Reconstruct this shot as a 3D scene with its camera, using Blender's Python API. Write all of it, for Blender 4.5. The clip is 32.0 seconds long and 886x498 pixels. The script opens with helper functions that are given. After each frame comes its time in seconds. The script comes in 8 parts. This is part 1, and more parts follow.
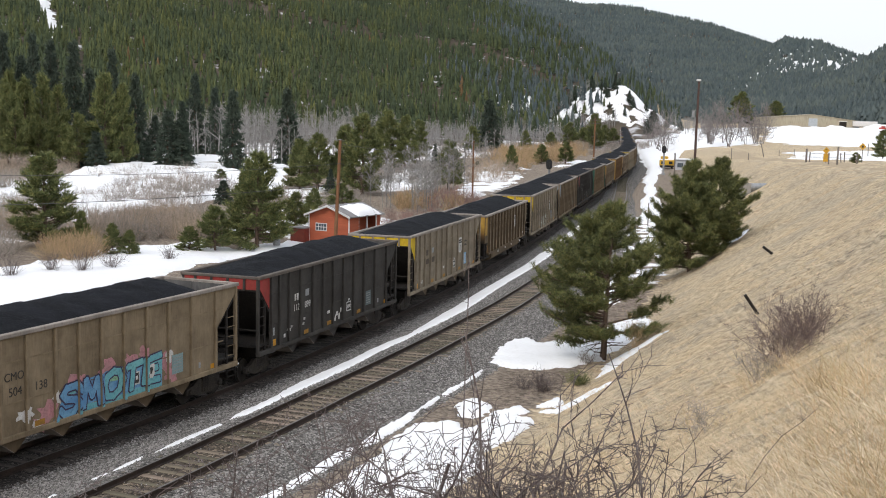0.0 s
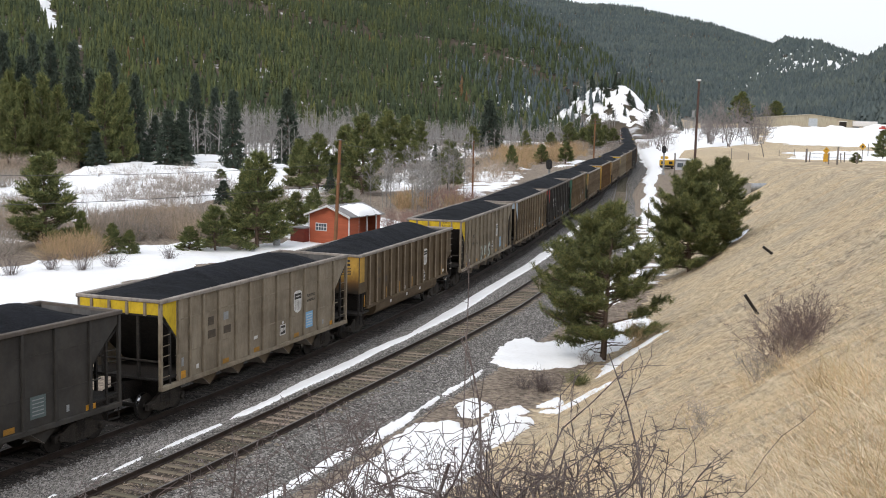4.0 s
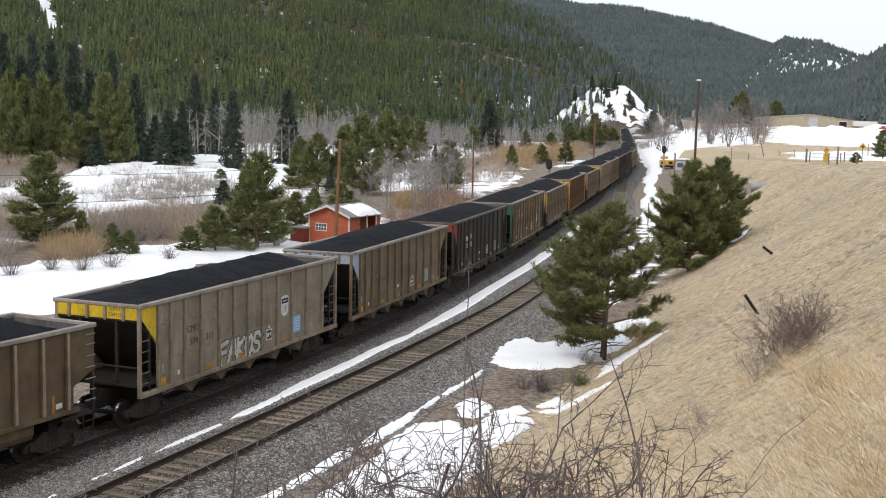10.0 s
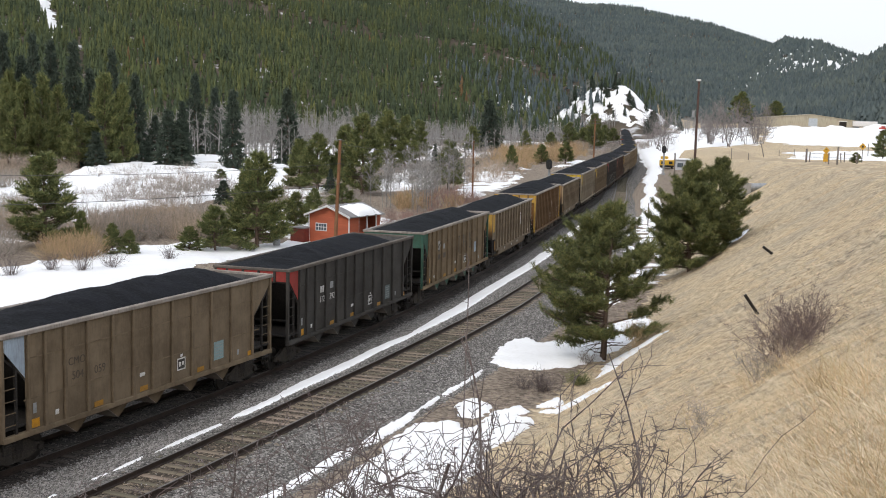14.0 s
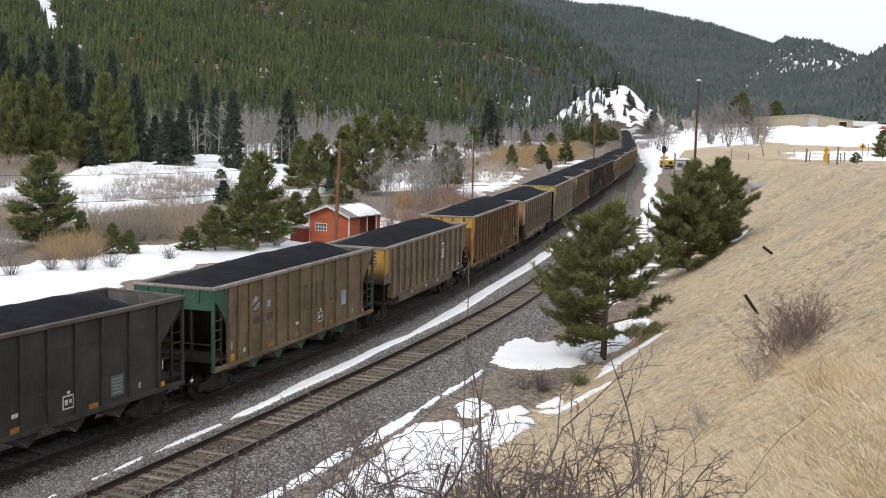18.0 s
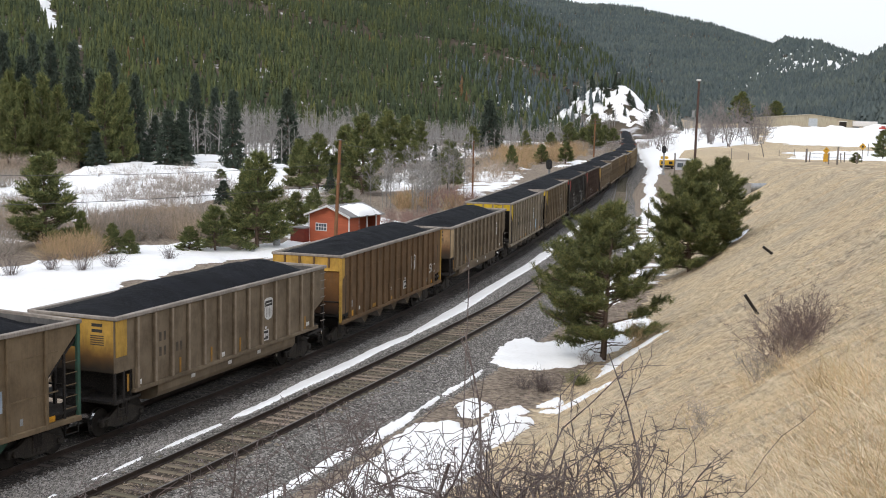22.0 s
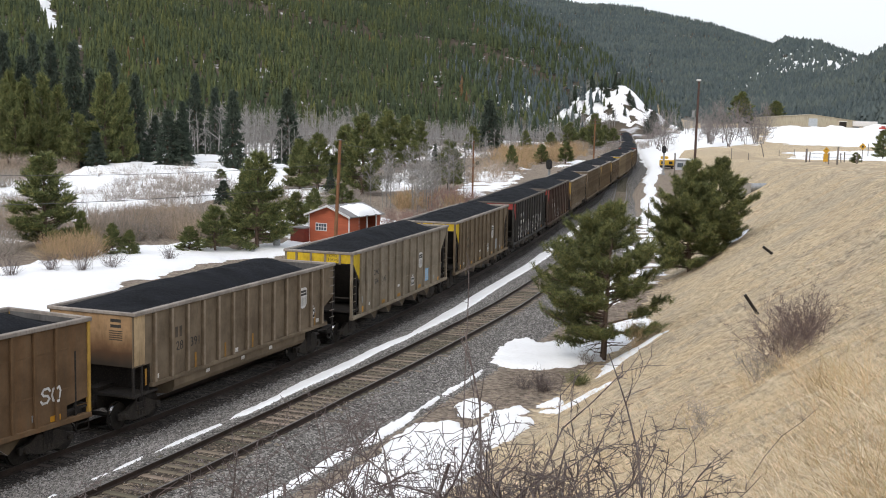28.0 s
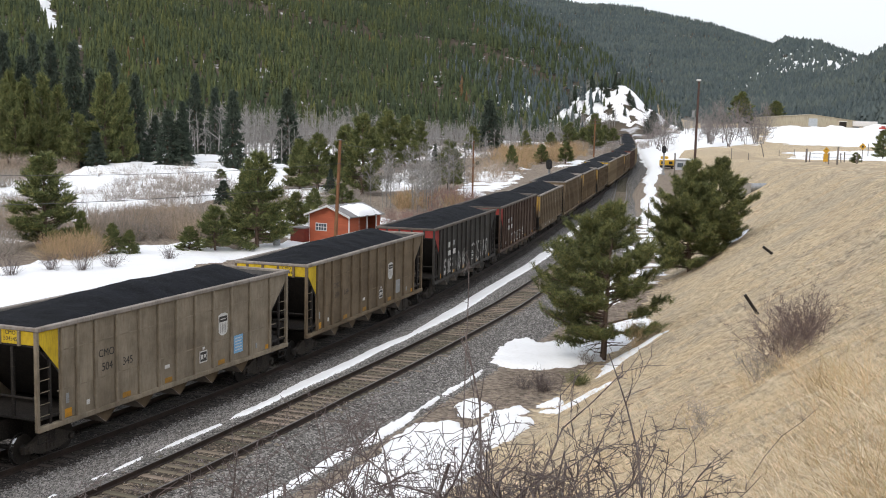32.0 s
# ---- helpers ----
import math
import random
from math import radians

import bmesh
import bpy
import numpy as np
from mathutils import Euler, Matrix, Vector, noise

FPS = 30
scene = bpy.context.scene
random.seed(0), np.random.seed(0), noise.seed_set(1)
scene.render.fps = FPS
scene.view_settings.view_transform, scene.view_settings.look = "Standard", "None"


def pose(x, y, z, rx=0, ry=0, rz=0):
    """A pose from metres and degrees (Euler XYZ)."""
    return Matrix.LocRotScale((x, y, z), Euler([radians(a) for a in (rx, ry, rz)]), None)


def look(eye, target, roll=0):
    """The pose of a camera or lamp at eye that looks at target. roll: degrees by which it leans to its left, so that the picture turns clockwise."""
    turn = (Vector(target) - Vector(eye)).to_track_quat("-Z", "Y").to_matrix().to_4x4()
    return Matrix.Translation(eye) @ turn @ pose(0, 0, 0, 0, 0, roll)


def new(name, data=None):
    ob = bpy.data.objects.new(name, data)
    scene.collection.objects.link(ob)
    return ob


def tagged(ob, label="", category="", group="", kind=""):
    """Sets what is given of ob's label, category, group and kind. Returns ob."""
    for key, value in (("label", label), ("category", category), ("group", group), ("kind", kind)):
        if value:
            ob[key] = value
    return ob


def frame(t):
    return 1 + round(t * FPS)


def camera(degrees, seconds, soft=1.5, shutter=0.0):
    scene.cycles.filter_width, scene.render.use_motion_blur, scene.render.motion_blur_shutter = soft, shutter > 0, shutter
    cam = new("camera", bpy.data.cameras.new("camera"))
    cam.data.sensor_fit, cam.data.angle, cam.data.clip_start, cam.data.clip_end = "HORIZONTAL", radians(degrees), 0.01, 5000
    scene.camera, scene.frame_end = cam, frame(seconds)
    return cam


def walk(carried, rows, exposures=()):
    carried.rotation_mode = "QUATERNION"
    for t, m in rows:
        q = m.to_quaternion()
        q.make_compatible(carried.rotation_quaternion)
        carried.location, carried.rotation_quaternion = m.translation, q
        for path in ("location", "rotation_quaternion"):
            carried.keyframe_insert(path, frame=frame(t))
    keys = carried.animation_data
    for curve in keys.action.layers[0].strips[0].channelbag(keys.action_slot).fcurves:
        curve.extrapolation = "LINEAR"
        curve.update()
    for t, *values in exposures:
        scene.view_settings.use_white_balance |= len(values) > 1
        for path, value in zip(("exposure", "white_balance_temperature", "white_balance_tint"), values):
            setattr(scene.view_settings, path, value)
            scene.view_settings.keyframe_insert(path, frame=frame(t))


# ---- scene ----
# The world: rail top is z = 0, the camera stands on the grass bank beside two tracks.
CLIP = 32.0
EYE_Z = 10.122
FOV = 40.427
cam = camera(FOV, CLIP, soft=1.0)
CAM_POSE = (Matrix.Translation((0, 0, EYE_Z)) @ pose(0, 0, 0, 90 - 6.532, 0, 0) @ pose(0, 0, 0, 0, 0, 1.232))
walk(cam, [(0, CAM_POSE), (CLIP, CAM_POSE)])

# ---- light: a bright overcast spring sky with a veiled sun ----
world = bpy.data.worlds.new("overcast_sky")
scene.world = world
world.use_nodes = True
wn = world.node_tree
wn.nodes.clear()
sky = wn.nodes.new("ShaderNodeTexSky")
sky.sky_type = "NISHITA"
sky.sun_disc = False
SUN_EL, SUN_AZ = radians(48), radians(205)
sky.sun_elevation, sky.sun_rotation = SUN_EL, SUN_AZ
sky.dust_density = 4.0
sky_bg = wn.nodes.new("ShaderNodeBackground")
sky_bg.inputs["Strength"].default_value = 0.06
cloud_bg = wn.nodes.new("ShaderNodeBackground")
cloud_bg.inputs["Color"].default_value = (0.94, 0.975, 1.02, 1)
cloud_bg.inputs["Strength"].default_value = 0.86
both = wn.nodes.new("ShaderNodeAddShader")
w_out = wn.nodes.new("ShaderNodeOutputWorld")
wn.links.new(sky.outputs[0], sky_bg.inputs["Color"])
wn.links.new(sky_bg.outputs[0], both.inputs[0])
wn.links.new(cloud_bg.outputs[0], both.inputs[1])
wn.links.new(both.outputs[0], w_out.inputs["Surface"])
sun_data = bpy.data.lights.new("sun", "SUN")
sun_data.energy, sun_data.angle, sun_data.color = 1.0, radians(14), (1.0, 0.96, 0.9)
sun = new("sun", sun_data)
sun_dir = Vector((math.sin(SUN_AZ) * math.cos(SUN_EL), math.cos(SUN_AZ) * math.cos(SUN_EL), math.sin(SUN_EL)))
sun.matrix_world = look(sun_dir * 50, (0, 0, 0))
scene.view_settings.exposure = 0.0


# ---- materials ----
def surface(name, c1, c2, scale=3.0, rough=0.8, bump=0.3, metal=0.0, fine=40.0, c3=None, spread=0.1, vary=0.0,
            island=0.0, stretch=(1, 1, 1), spec=0.3, dist=0.02, lo=0.35, hi=0.65):
    """A procedural surface: two tones mixed by broad noise, a third by fine noise, relief from the fine noise."""
    m = bpy.data.materials.new(name)
    m.use_nodes = True
    t = m.node_tree
    b = t.nodes["Principled BSDF"]
    b.inputs["Roughness"].default_value = rough
    b.inputs["Metallic"].default_value = metal
    b.inputs["Specular IOR Level"].default_value = spec
    co = t.nodes.new("ShaderNodeTexCoord")
    mp = t.nodes.new("ShaderNodeMapping")
    mp.inputs["Scale"].default_value = stretch
    t.links.new(co.outputs["Object"], mp.inputs["Vector"])
    n1 = t.nodes.new("ShaderNodeTexNoise")
    n1.inputs["Scale"].default_value, n1.inputs["Detail"].default_value = scale, 5
    n2 = t.nodes.new("ShaderNodeTexNoise")
    n2.inputs["Scale"].default_value, n2.inputs["Detail"].default_value = fine, 4
    for n in (n1, n2):
        t.links.new(mp.outputs[0], n.inputs["Vector"])
    r1 = t.nodes.new("ShaderNodeValToRGB")
    r1.color_ramp.elements[0].position, r1.color_ramp.elements[1].position = lo, hi
    r1.color_ramp.elements[0].color, r1.color_ramp.elements[1].color = (*c1, 1), (*c2, 1)
    t.links.new(n1.outputs["Fac"], r1.inputs[0])
    mix = t.nodes.new("ShaderNodeMix")
    mix.data_type = "RGBA"
    c3 = c3 or tuple(0.5 * (a + b2) * 0.6 for a, b2 in zip(c1, c2))
    mix.inputs["B"].default_value = (*c3, 1)
    r2 = t.nodes.new("ShaderNodeValToRGB")
    r2.color_ramp.elements[0].position, r2.color_ramp.elements[1].position = 0.5, 0.5 + spread + 0.08
    t.links.new(n2.outputs["Fac"], r2.inputs[0])
    fac = t.nodes.new("ShaderNodeMath")
    fac.operation = "MULTIPLY"
    fac.inputs[1].default_value = 0.7
    t.links.new(r2.outputs[0], fac.inputs[0])
    t.links.new(fac.outputs[0], mix.inputs["Factor"])
    t.links.new(r1.outputs[0], mix.inputs["A"])
    col = mix.outputs["Result"]
    if vary or island:
        hsv = t.nodes.new("ShaderNodeHueSaturation")
        if island:
            src = t.nodes.new("ShaderNodeNewGeometry").outputs["Random Per Island"]
        else:
            src = t.nodes.new("ShaderNodeObjectInfo").outputs["Random"]
        amount = island or vary
        mr = t.nodes.new("ShaderNodeMapRange")
        mr.inputs["To Min"].default_value, mr.inputs["To Max"].default_value = 1 - amount, 1 + amount
        t.links.new(src, mr.inputs["Value"])
        t.links.new(mr.outputs[0], hsv.inputs["Value"])
        mh = t.nodes.new("ShaderNodeMapRange")
        mh.inputs["To Min"].default_value, mh.inputs["To Max"].default_value = 0.5 + 0.06 * amount, 0.5 - 0.06 * amount
        t.links.new(src, mh.inputs["Value"])
        t.links.new(mh.outputs[0], hsv.inputs["Hue"])
        t.links.new(col, hsv.inputs["Color"])
        col = hsv.outputs[0]
    t.links.new(col, b.inputs["Base Color"])
    if bump:
        bp = t.nodes.new("ShaderNodeBump")
        bp.inputs["Strength"].default_value, bp.inputs["Distance"].default_value = bump, dist
        t.links.new(n2.outputs["Fac"], bp.inputs["Height"])
        t.links.new(bp.outputs[0], b.inputs["Normal"])
    return m


M_blade = surface("dry_grass_blades", (0.74, 0.60, 0.40), (0.60, 0.485, 0.325), 0.5, 0.8, 0, fine=6, island=0.28)
M_snow = surface("old_snow", (0.86, 0.87, 0.89), (0.80, 0.81, 0.83), 0.6, 0.6, 0.5, fine=5, c3=(0.74, 0.74, 0.74), spread=0.2, dist=0.05)


def gravel_material(name, dark, light):
    """Crushed stone: every stone its own grey with dark joints, over broad stains."""
    m = surface(name, dark, light, 0.45, 0.95, 0, fine=3)
    t = m.node_tree
    b = t.nodes["Principled BSDF"]
    co = t.nodes.new("ShaderNodeTexCoord")
    v = t.nodes.new("ShaderNodeTexVoronoi")
    v.inputs["Scale"].default_value = 17
    t.links.new(co.outputs["Object"], v.inputs["Vector"])
    sep = t.nodes.new("ShaderNodeSeparateColor")
    t.links.new(v.outputs["Color"], sep.inputs[0])
    r = t.nodes.new("ShaderNodeValToRGB")
    e = r.color_ramp.elements
    e[0].position, e[0].color = 0.0, (0.25, 0.24, 0.23, 1)
    e[1].position, e[1].color = 1.0, (3.4, 3.3, 3.2, 1)
    k = e.new(0.55)
    k.color = (0.75, 0.73, 0.7, 1)
    k = e.new(0.85)
    k.color = (1.5, 1.46, 1.4, 1)
    t.links.new(sep.outputs[0], r.inputs[0])
    mul = t.nodes.new("ShaderNodeMix")
    mul.data_type, mul.blend_type = "RGBA", "MULTIPLY"
    mul.inputs["Factor"].default_value = 1.0
    t.links.new(b.inputs["Base Color"].links[0].from_socket, mul.inputs["A"])
    t.links.new(r.outputs[0], mul.inputs["B"])
    t.links.new(mul.outputs["Result"], b.inputs["Base Color"])
    bp = t.nodes.new("ShaderNodeBump")
    bp.inputs["Strength"].default_value, bp.inputs["Distance"].default_value = 1.0, 0.06
    bp.invert = True
    t.links.new(v.outputs["Distance"], bp.inputs["Height"])
    t.links.new(bp.outputs[0], b.inputs["Normal"])
    return m


M_ballast = gravel_material("ballast", (0.165, 0.160, 0.155), (0.128, 0.123, 0.118))
M_oily_shaded = gravel_material("oily_shaded_ballast", (0.075, 0.066, 0.06), (0.055, 0.048, 0.044))
M_stone = surface("crushed_stone", (0.235, 0.225, 0.215), (0.17, 0.162, 0.155), 2, 0.9, 0, fine=10, island=0.62)
M_tie = surface("weathered_tie_wood", (0.205, 0.175, 0.125), (0.135, 0.112, 0.083), 2.0, 0.9, 0.5, fine=25, c3=(0.10, 0.08, 0.065), stretch=(0.3, 3, 3), vary=0.55, dist=0.01)
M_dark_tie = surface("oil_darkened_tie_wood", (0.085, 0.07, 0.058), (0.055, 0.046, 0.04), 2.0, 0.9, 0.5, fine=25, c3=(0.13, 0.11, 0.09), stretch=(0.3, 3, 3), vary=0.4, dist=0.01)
M_rail = surface("rusty_rail", (0.07, 0.05, 0.042), (0.045, 0.035, 0.03), 3, 0.55, 0.2, 0.5, fine=30)
M_railtop = surface("polished_rail_head", (0.20, 0.19, 0.185), (0.13, 0.12, 0.11), 1, 0.5, 0.1, 0.7, fine=30)
# Main line heads: the darkness under the train is put into the colour.
M_dull_head = surface("shaded_rail_head", (0.10, 0.085, 0.075), (0.07, 0.06, 0.055), 1, 0.7, 0.1, 0.2, fine=30)


def land_material():
    """Straw-covered bank, bare valley soil and forest floor, blended by two masks on the land."""
    m = bpy.data.materials.new("land")
    m.use_nodes = True
    t = m.node_tree
    b = t.nodes["Principled BSDF"]
    b.inputs["Roughness"].default_value, b.inputs["Specular IOR Level"].default_value = 0.95, 0.1
    co = t.nodes.new("ShaderNodeTexCoord")

    comb = t.nodes.new("ShaderNodeMapping")
    comb.vector_type = "TEXTURE"
    comb.inputs["Rotation"].default_value = (0, 0, radians(-34))
    comb.inputs["Scale"].default_value = (1.45, 1, 1)
    t.links.new(co.outputs["Object"], comb.inputs["Vector"])

    def tex(scale, detail=5, rough=0.5, combed=False):
        n = t.nodes.new("ShaderNodeTexNoise")
        n.inputs["Scale"].default_value, n.inputs["Detail"].default_value, n.inputs["Roughness"].default_value = scale, detail, rough
        t.links.new(comb.outputs[0] if combed else co.outputs["Object"], n.inputs["Vector"])
        return n.outputs["Fac"]

    def ramp(src, stops):
        r = t.nodes.new("ShaderNodeValToRGB")
        e = r.color_ramp.elements
        while len(e) < len(stops):
            e.new(0.5)
        for k, (p, c) in enumerate(stops):
            e[k].position, e[k].color = p, (*c, 1)
        t.links.new(src, r.inputs[0])
        return r.outputs[0]

    def mix(fac, x, y):
        n = t.nodes.new("ShaderNodeMix")
        n.data_type = "RGBA"
        t.links.new(fac, n.inputs["Factor"])
        t.links.new(x, n.inputs["A"])
        t.links.new(y, n.inputs["B"])
        return n.outputs["Result"]

    big, mid, fine, tuft = tex(0.3), tex(2.2, 6), tex(14, 5, 0.6), tex(4.6, 9, 0.72, True)
    # Low stops put the grey shade between grass clumps into the colour.
    straw = ramp(tuft, [(0.38, (0.28, 0.22, 0.155)), (0.49, (0.52, 0.42, 0.28)), (0.60, (0.72, 0.59, 0.40))])
    straw2 = ramp(tuft, [(0.38, (0.24, 0.195, 0.145)), (0.49, (0.45, 0.375, 0.27)), (0.60, (0.63, 0.53, 0.38))])
    straw = mix(ramp(big, [(0.42, (0, 0, 0)), (0.6, (1, 1, 1))]), straw, straw2)
    russet = ramp(tuft, [(0.38, (0.31, 0.22, 0.145)), (0.49, (0.51, 0.38, 0.235)), (0.60, (0.68, 0.53, 0.34))])
    straw = mix(ramp(tex(0.6, 6, 0.6, True), [(0.5, (0, 0, 0)), (0.66, (0.75, 0.75, 0.75))]), straw, russet)
    worn = t.nodes.new("ShaderNodeAttribute")
    worn.attribute_name = "drag"
    bare = ramp(tuft, [(0.40, (0.25, 0.20, 0.15)), (0.49, (0.40, 0.33, 0.24)), (0.60, (0.54, 0.45, 0.33))])
    straw = mix(ramp(worn.outputs["Fac"], [(0.55, (0, 0, 0)), (0.85, (0.8, 0.8, 0.8))]), straw, bare)
    soil = ramp(tex(4.2, 8, 0.66), [(0.38, (0.125, 0.102, 0.085)), (0.48, (0.225, 0.185, 0.150)), (0.62, (0.36, 0.30, 0.235))])
    floor = ramp(tex(0.05), [(0.35, (0.07, 0.06, 0.045)), (0.60, (0.11, 0.09, 0.07)), (0.64, (0.5, 0.5, 0.52))])

    def mask(name):
        at = t.nodes.new("ShaderNodeAttribute")
        at.attribute_name = name
        add = t.nodes.new("ShaderNodeMath")
        add.operation = "ADD"
        t.links.new(at.outputs["Fac"], add.inputs[0])
        t.links.new(mid, add.inputs[1])
        return ramp(add.outputs[0], [(0.85, (0, 0, 0)), (0.999, (1, 1, 1))])

    col = mix(mask("wooded"), mix(mask("grassy"), soil, straw), floor)
    t.links.new(col, b.inputs["Base Color"])
    bp = t.nodes.new("ShaderNodeBump")
    bp.inputs["Strength"].default_value, bp.inputs["Distance"].default_value = 0.9, 0.12
    t.links.new(fine, bp.inputs["Height"])
    t.links.new(bp.outputs[0], b.inputs["Normal"])
    return m


M_land = land_material()
M_coal = surface("coal", (0.0125, 0.0135, 0.017), (0.008, 0.0085, 0.010), 1.2, 0.85, 0.8, fine=16, c3=(0.024, 0.026, 0.031), dist=0.04, spec=0.08)
# Grimy steel; the shade inside the car ends is also put into it.
M_under = surface("grimy_shaded_steel", (0.028, 0.024, 0.022), (0.018, 0.016, 0.015), 3, 0.8, 0.3, 0.2, fine=20, c3=(0.06, 0.05, 0.04))
M_wheel = surface("wheel_steel", (0.05, 0.045, 0.04), (0.03, 0.027, 0.025), 4, 0.6, 0.2, 0.6, fine=20)
M_tread = surface("bright_wheel_tread", (0.6, 0.6, 0.6), (0.5, 0.5, 0.5), 4, 0.25, 0.05, 1.0, fine=20)


# ---- shaping helpers ----
def mesh_from(name, verts, faces, mats, smooth=False):
    me = bpy.data.meshes.new(name)
    me.from_pydata([tuple(v) for v in verts], [], faces)
    for m in mats if isinstance(mats, (list, tuple)) else [mats]:
        me.materials.append(m)
    if smooth:
        me.shade_smooth()
    return me


def quick_mesh(name, verts, tris, mat, smooth=False):
    """A mesh of triangles (or quads) from numpy arrays."""
    me = bpy.data.meshes.new(name)
    k = tris.shape[1]
    me.vertices.add(len(verts))
    me.vertices.foreach_set("co", np.asarray(verts, dtype=np.float32).ravel())
    me.loops.add(len(tris) * k)
    me.loops.foreach_set("vertex_index", np.asarray(tris, dtype=np.int32).ravel())
    me.polygons.add(len(tris))
    me.polygons.foreach_set("loop_start", np.arange(0, len(tris) * k, k, dtype=np.int32))
    me.update(calc_edges=True)
    me.materials.append(mat)
    if smooth:
        me.shade_smooth()
    return me


def part(name, data, parent, label=""):
    """Links a mesh (or a bmesh with its material) as one part under a thing."""
    ob = new(name, data)
    ob.parent = parent
    if label:
        ob["label"] = label
    return ob


def thing(name, label, category, m=None, group="", kind=""):
    ob = new(name)
    ob.empty_display_size = 0.2
    if m is not None:
        ob.matrix_basis = m
    return tagged(ob, label, category, group, kind)


def bm_mesh(name, bm, mat, bevel=0.0, smooth=False):
    if bevel:
        bmesh.ops.bevel(bm, geom=bm.edges[:], offset=bevel, segments=1, affect="EDGES", clamp_overlap=True)
    bmesh.ops.recalc_face_normals(bm, faces=bm.faces[:])
    me = bpy.data.meshes.new(name)
    bm.to_mesh(me)
    bm.free()
    for m in mat if isinstance(mat, (list, tuple)) else [mat]:
        me.materials.append(m)
    if smooth:
        me.shade_smooth()
    return me


def add_box(bm, x0, x1, y0, y1, z0, z1, m=None, mi=0):
    vs = [bm.verts.new((x, y, z)) for x in (x0, x1) for y in (y0, y1) for z in (z0, z1)]
    if m is not None:
        for v in vs:
            v.co = m @ v.co
    for q in ((0, 1, 3, 2), (4, 6, 7, 5), (0, 4, 5, 1), (2, 3, 7, 6), (0, 2, 6, 4), (1, 5, 7, 3)):
        bm.faces.new([vs[i] for i in q]).material_index = mi
    return vs


def box(name, x0, x1, y0, y1, z0, z1, mat, bevel=0.0, m=None):
    bm = bmesh.new()
    add_box(bm, x0, x1, y0, y1, z0, z1, m)
    return bm_mesh(name, bm, mat, bevel)


def add_tube(bm, a, b, r0, r1=None, n=8, mi=0):
    """A tapered bar from a to b with capped ends."""
    a, b = Vector(a), Vector(b)
    r1 = r0 if r1 is None else r1
    d = (b - a).normalized()
    u = d.orthogonal().normalized()
    w = d.cross(u)
    rings = []
    for p, r in ((a, r0), (b, r1)):
        rings.append([bm.verts.new(p + (u * math.cos(i * math.tau / n) + w * math.sin(i * math.tau / n)) * r) for i in range(n)])
    for i in range(n):
        j = (i + 1) % n
        bm.faces.new([rings[0][i], rings[0][j], rings[1][j], rings[1][i]]).material_index = mi
    bm.faces.new(rings[0][::-1]).material_index = mi
    bm.faces.new(rings[1]).material_index = mi


def tube(name, a, b, r0, mat, r1=None, n=8):
    bm = bmesh.new()
    add_tube(bm, a, b, r0, r1, n)
    return bm_mesh(name, bm, mat)


def add_plate(bm, outline, thick, axis="x", at=0.0, mi=0):
    """An extruded outline: 2D points in the plane across the axis, from at to at + thick."""
    def place(p, h):
        a, b = p
        return {"x": (h, a, b), "y": (a, h, b), "z": (a, b, h)}[axis]
    lo = [bm.verts.new(place(p, at)) for p in outline]
    hi = [bm.verts.new(place(p, at + thick)) for p in outline]
    bm.faces.new(lo[::-1]).material_index = mi
    bm.faces.new(hi).material_index = mi
    n = len(outline)
    for i in range(n):
        j = (i + 1) % n
        bm.faces.new([lo[i], lo[j], hi[j], hi[i]]).material_index = mi


def plate(name, outline, thick, axis, at, mat, bevel=0.0):
    bm = bmesh.new()
    add_plate(bm, outline, thick, axis, at)
    return bm_mesh(name, bm, mat, bevel)


# ---- the line of the railway: s metres along the train's track, away from the camera ----
BEND_S = [-260, -60, -30, 0, 20, 50, 80, 110, 150, 190, 205, 230, 245, 540, 600, 900]
BEND_K = [0.0, -0.0015, -0.0050, -0.0068, -0.0055, -0.0023, -0.0011, 0.0002, -0.0004, 0.0002, -0.0017, -0.0017, 0.0, 0.0, -0.004, -0.004]
SS = np.arange(-260, 900, 0.5)
KK = np.interp(SS, BEND_S, BEND_K)
TH = np.concatenate([[0], np.cumsum((KK[1:] + KK[:-1]) / 2 * 0.5)])
I0 = int(np.searchsorted(SS, 0))
TH = TH - TH[I0] + 0.5217
TX = np.concatenate([[0], np.cumsum(np.sin(TH[:-1] + KK[:-1] * 0.25) * 0.5)])
TY = np.concatenate([[0], np.cumsum(np.cos(TH[:-1] + KK[:-1] * 0.25) * 0.5)])
TX, TY = TX - TX[I0] - 20.295, TY - TY[I0] + 20.0
GRADE = 0.00174
DROP = 0.44            # the main line lies this much lower than the siding


def on_track(s, d=0.0, z=0.0):
    """World place s along the line and d to its right."""
    x, y, a = np.interp(s, SS, TX), np.interp(s, SS, TY), np.interp(s, SS, TH)
    return Vector((float(x + math.cos(a) * d), float(y - math.sin(a) * d), float(z + GRADE * s)))


def heading(s):
    return float(np.interp(s, SS, TH))


def siding_offset(s):
    """The siding runs beside the main line and closes in on it at a turnout far off."""
    return np.interp(s, [-260, 12, 16, 22, 27, 34, 40, 48, 60, 80, 110, 131, 168, 200, 230, 900],
                     [5.9, 5.86, 5.70, 5.50, 5.41, 5.52, 5.62, 5.86, 5.95, 5.75, 4.9, 4.2, 1.9, 0.6, 0.0, 0.0])


def siding_level(s):
    """The siding sinks to the main line's level where they join."""
    return np.interp(s, [-260, 80, 190, 900], [0.0, 0.0, -DROP, -DROP])


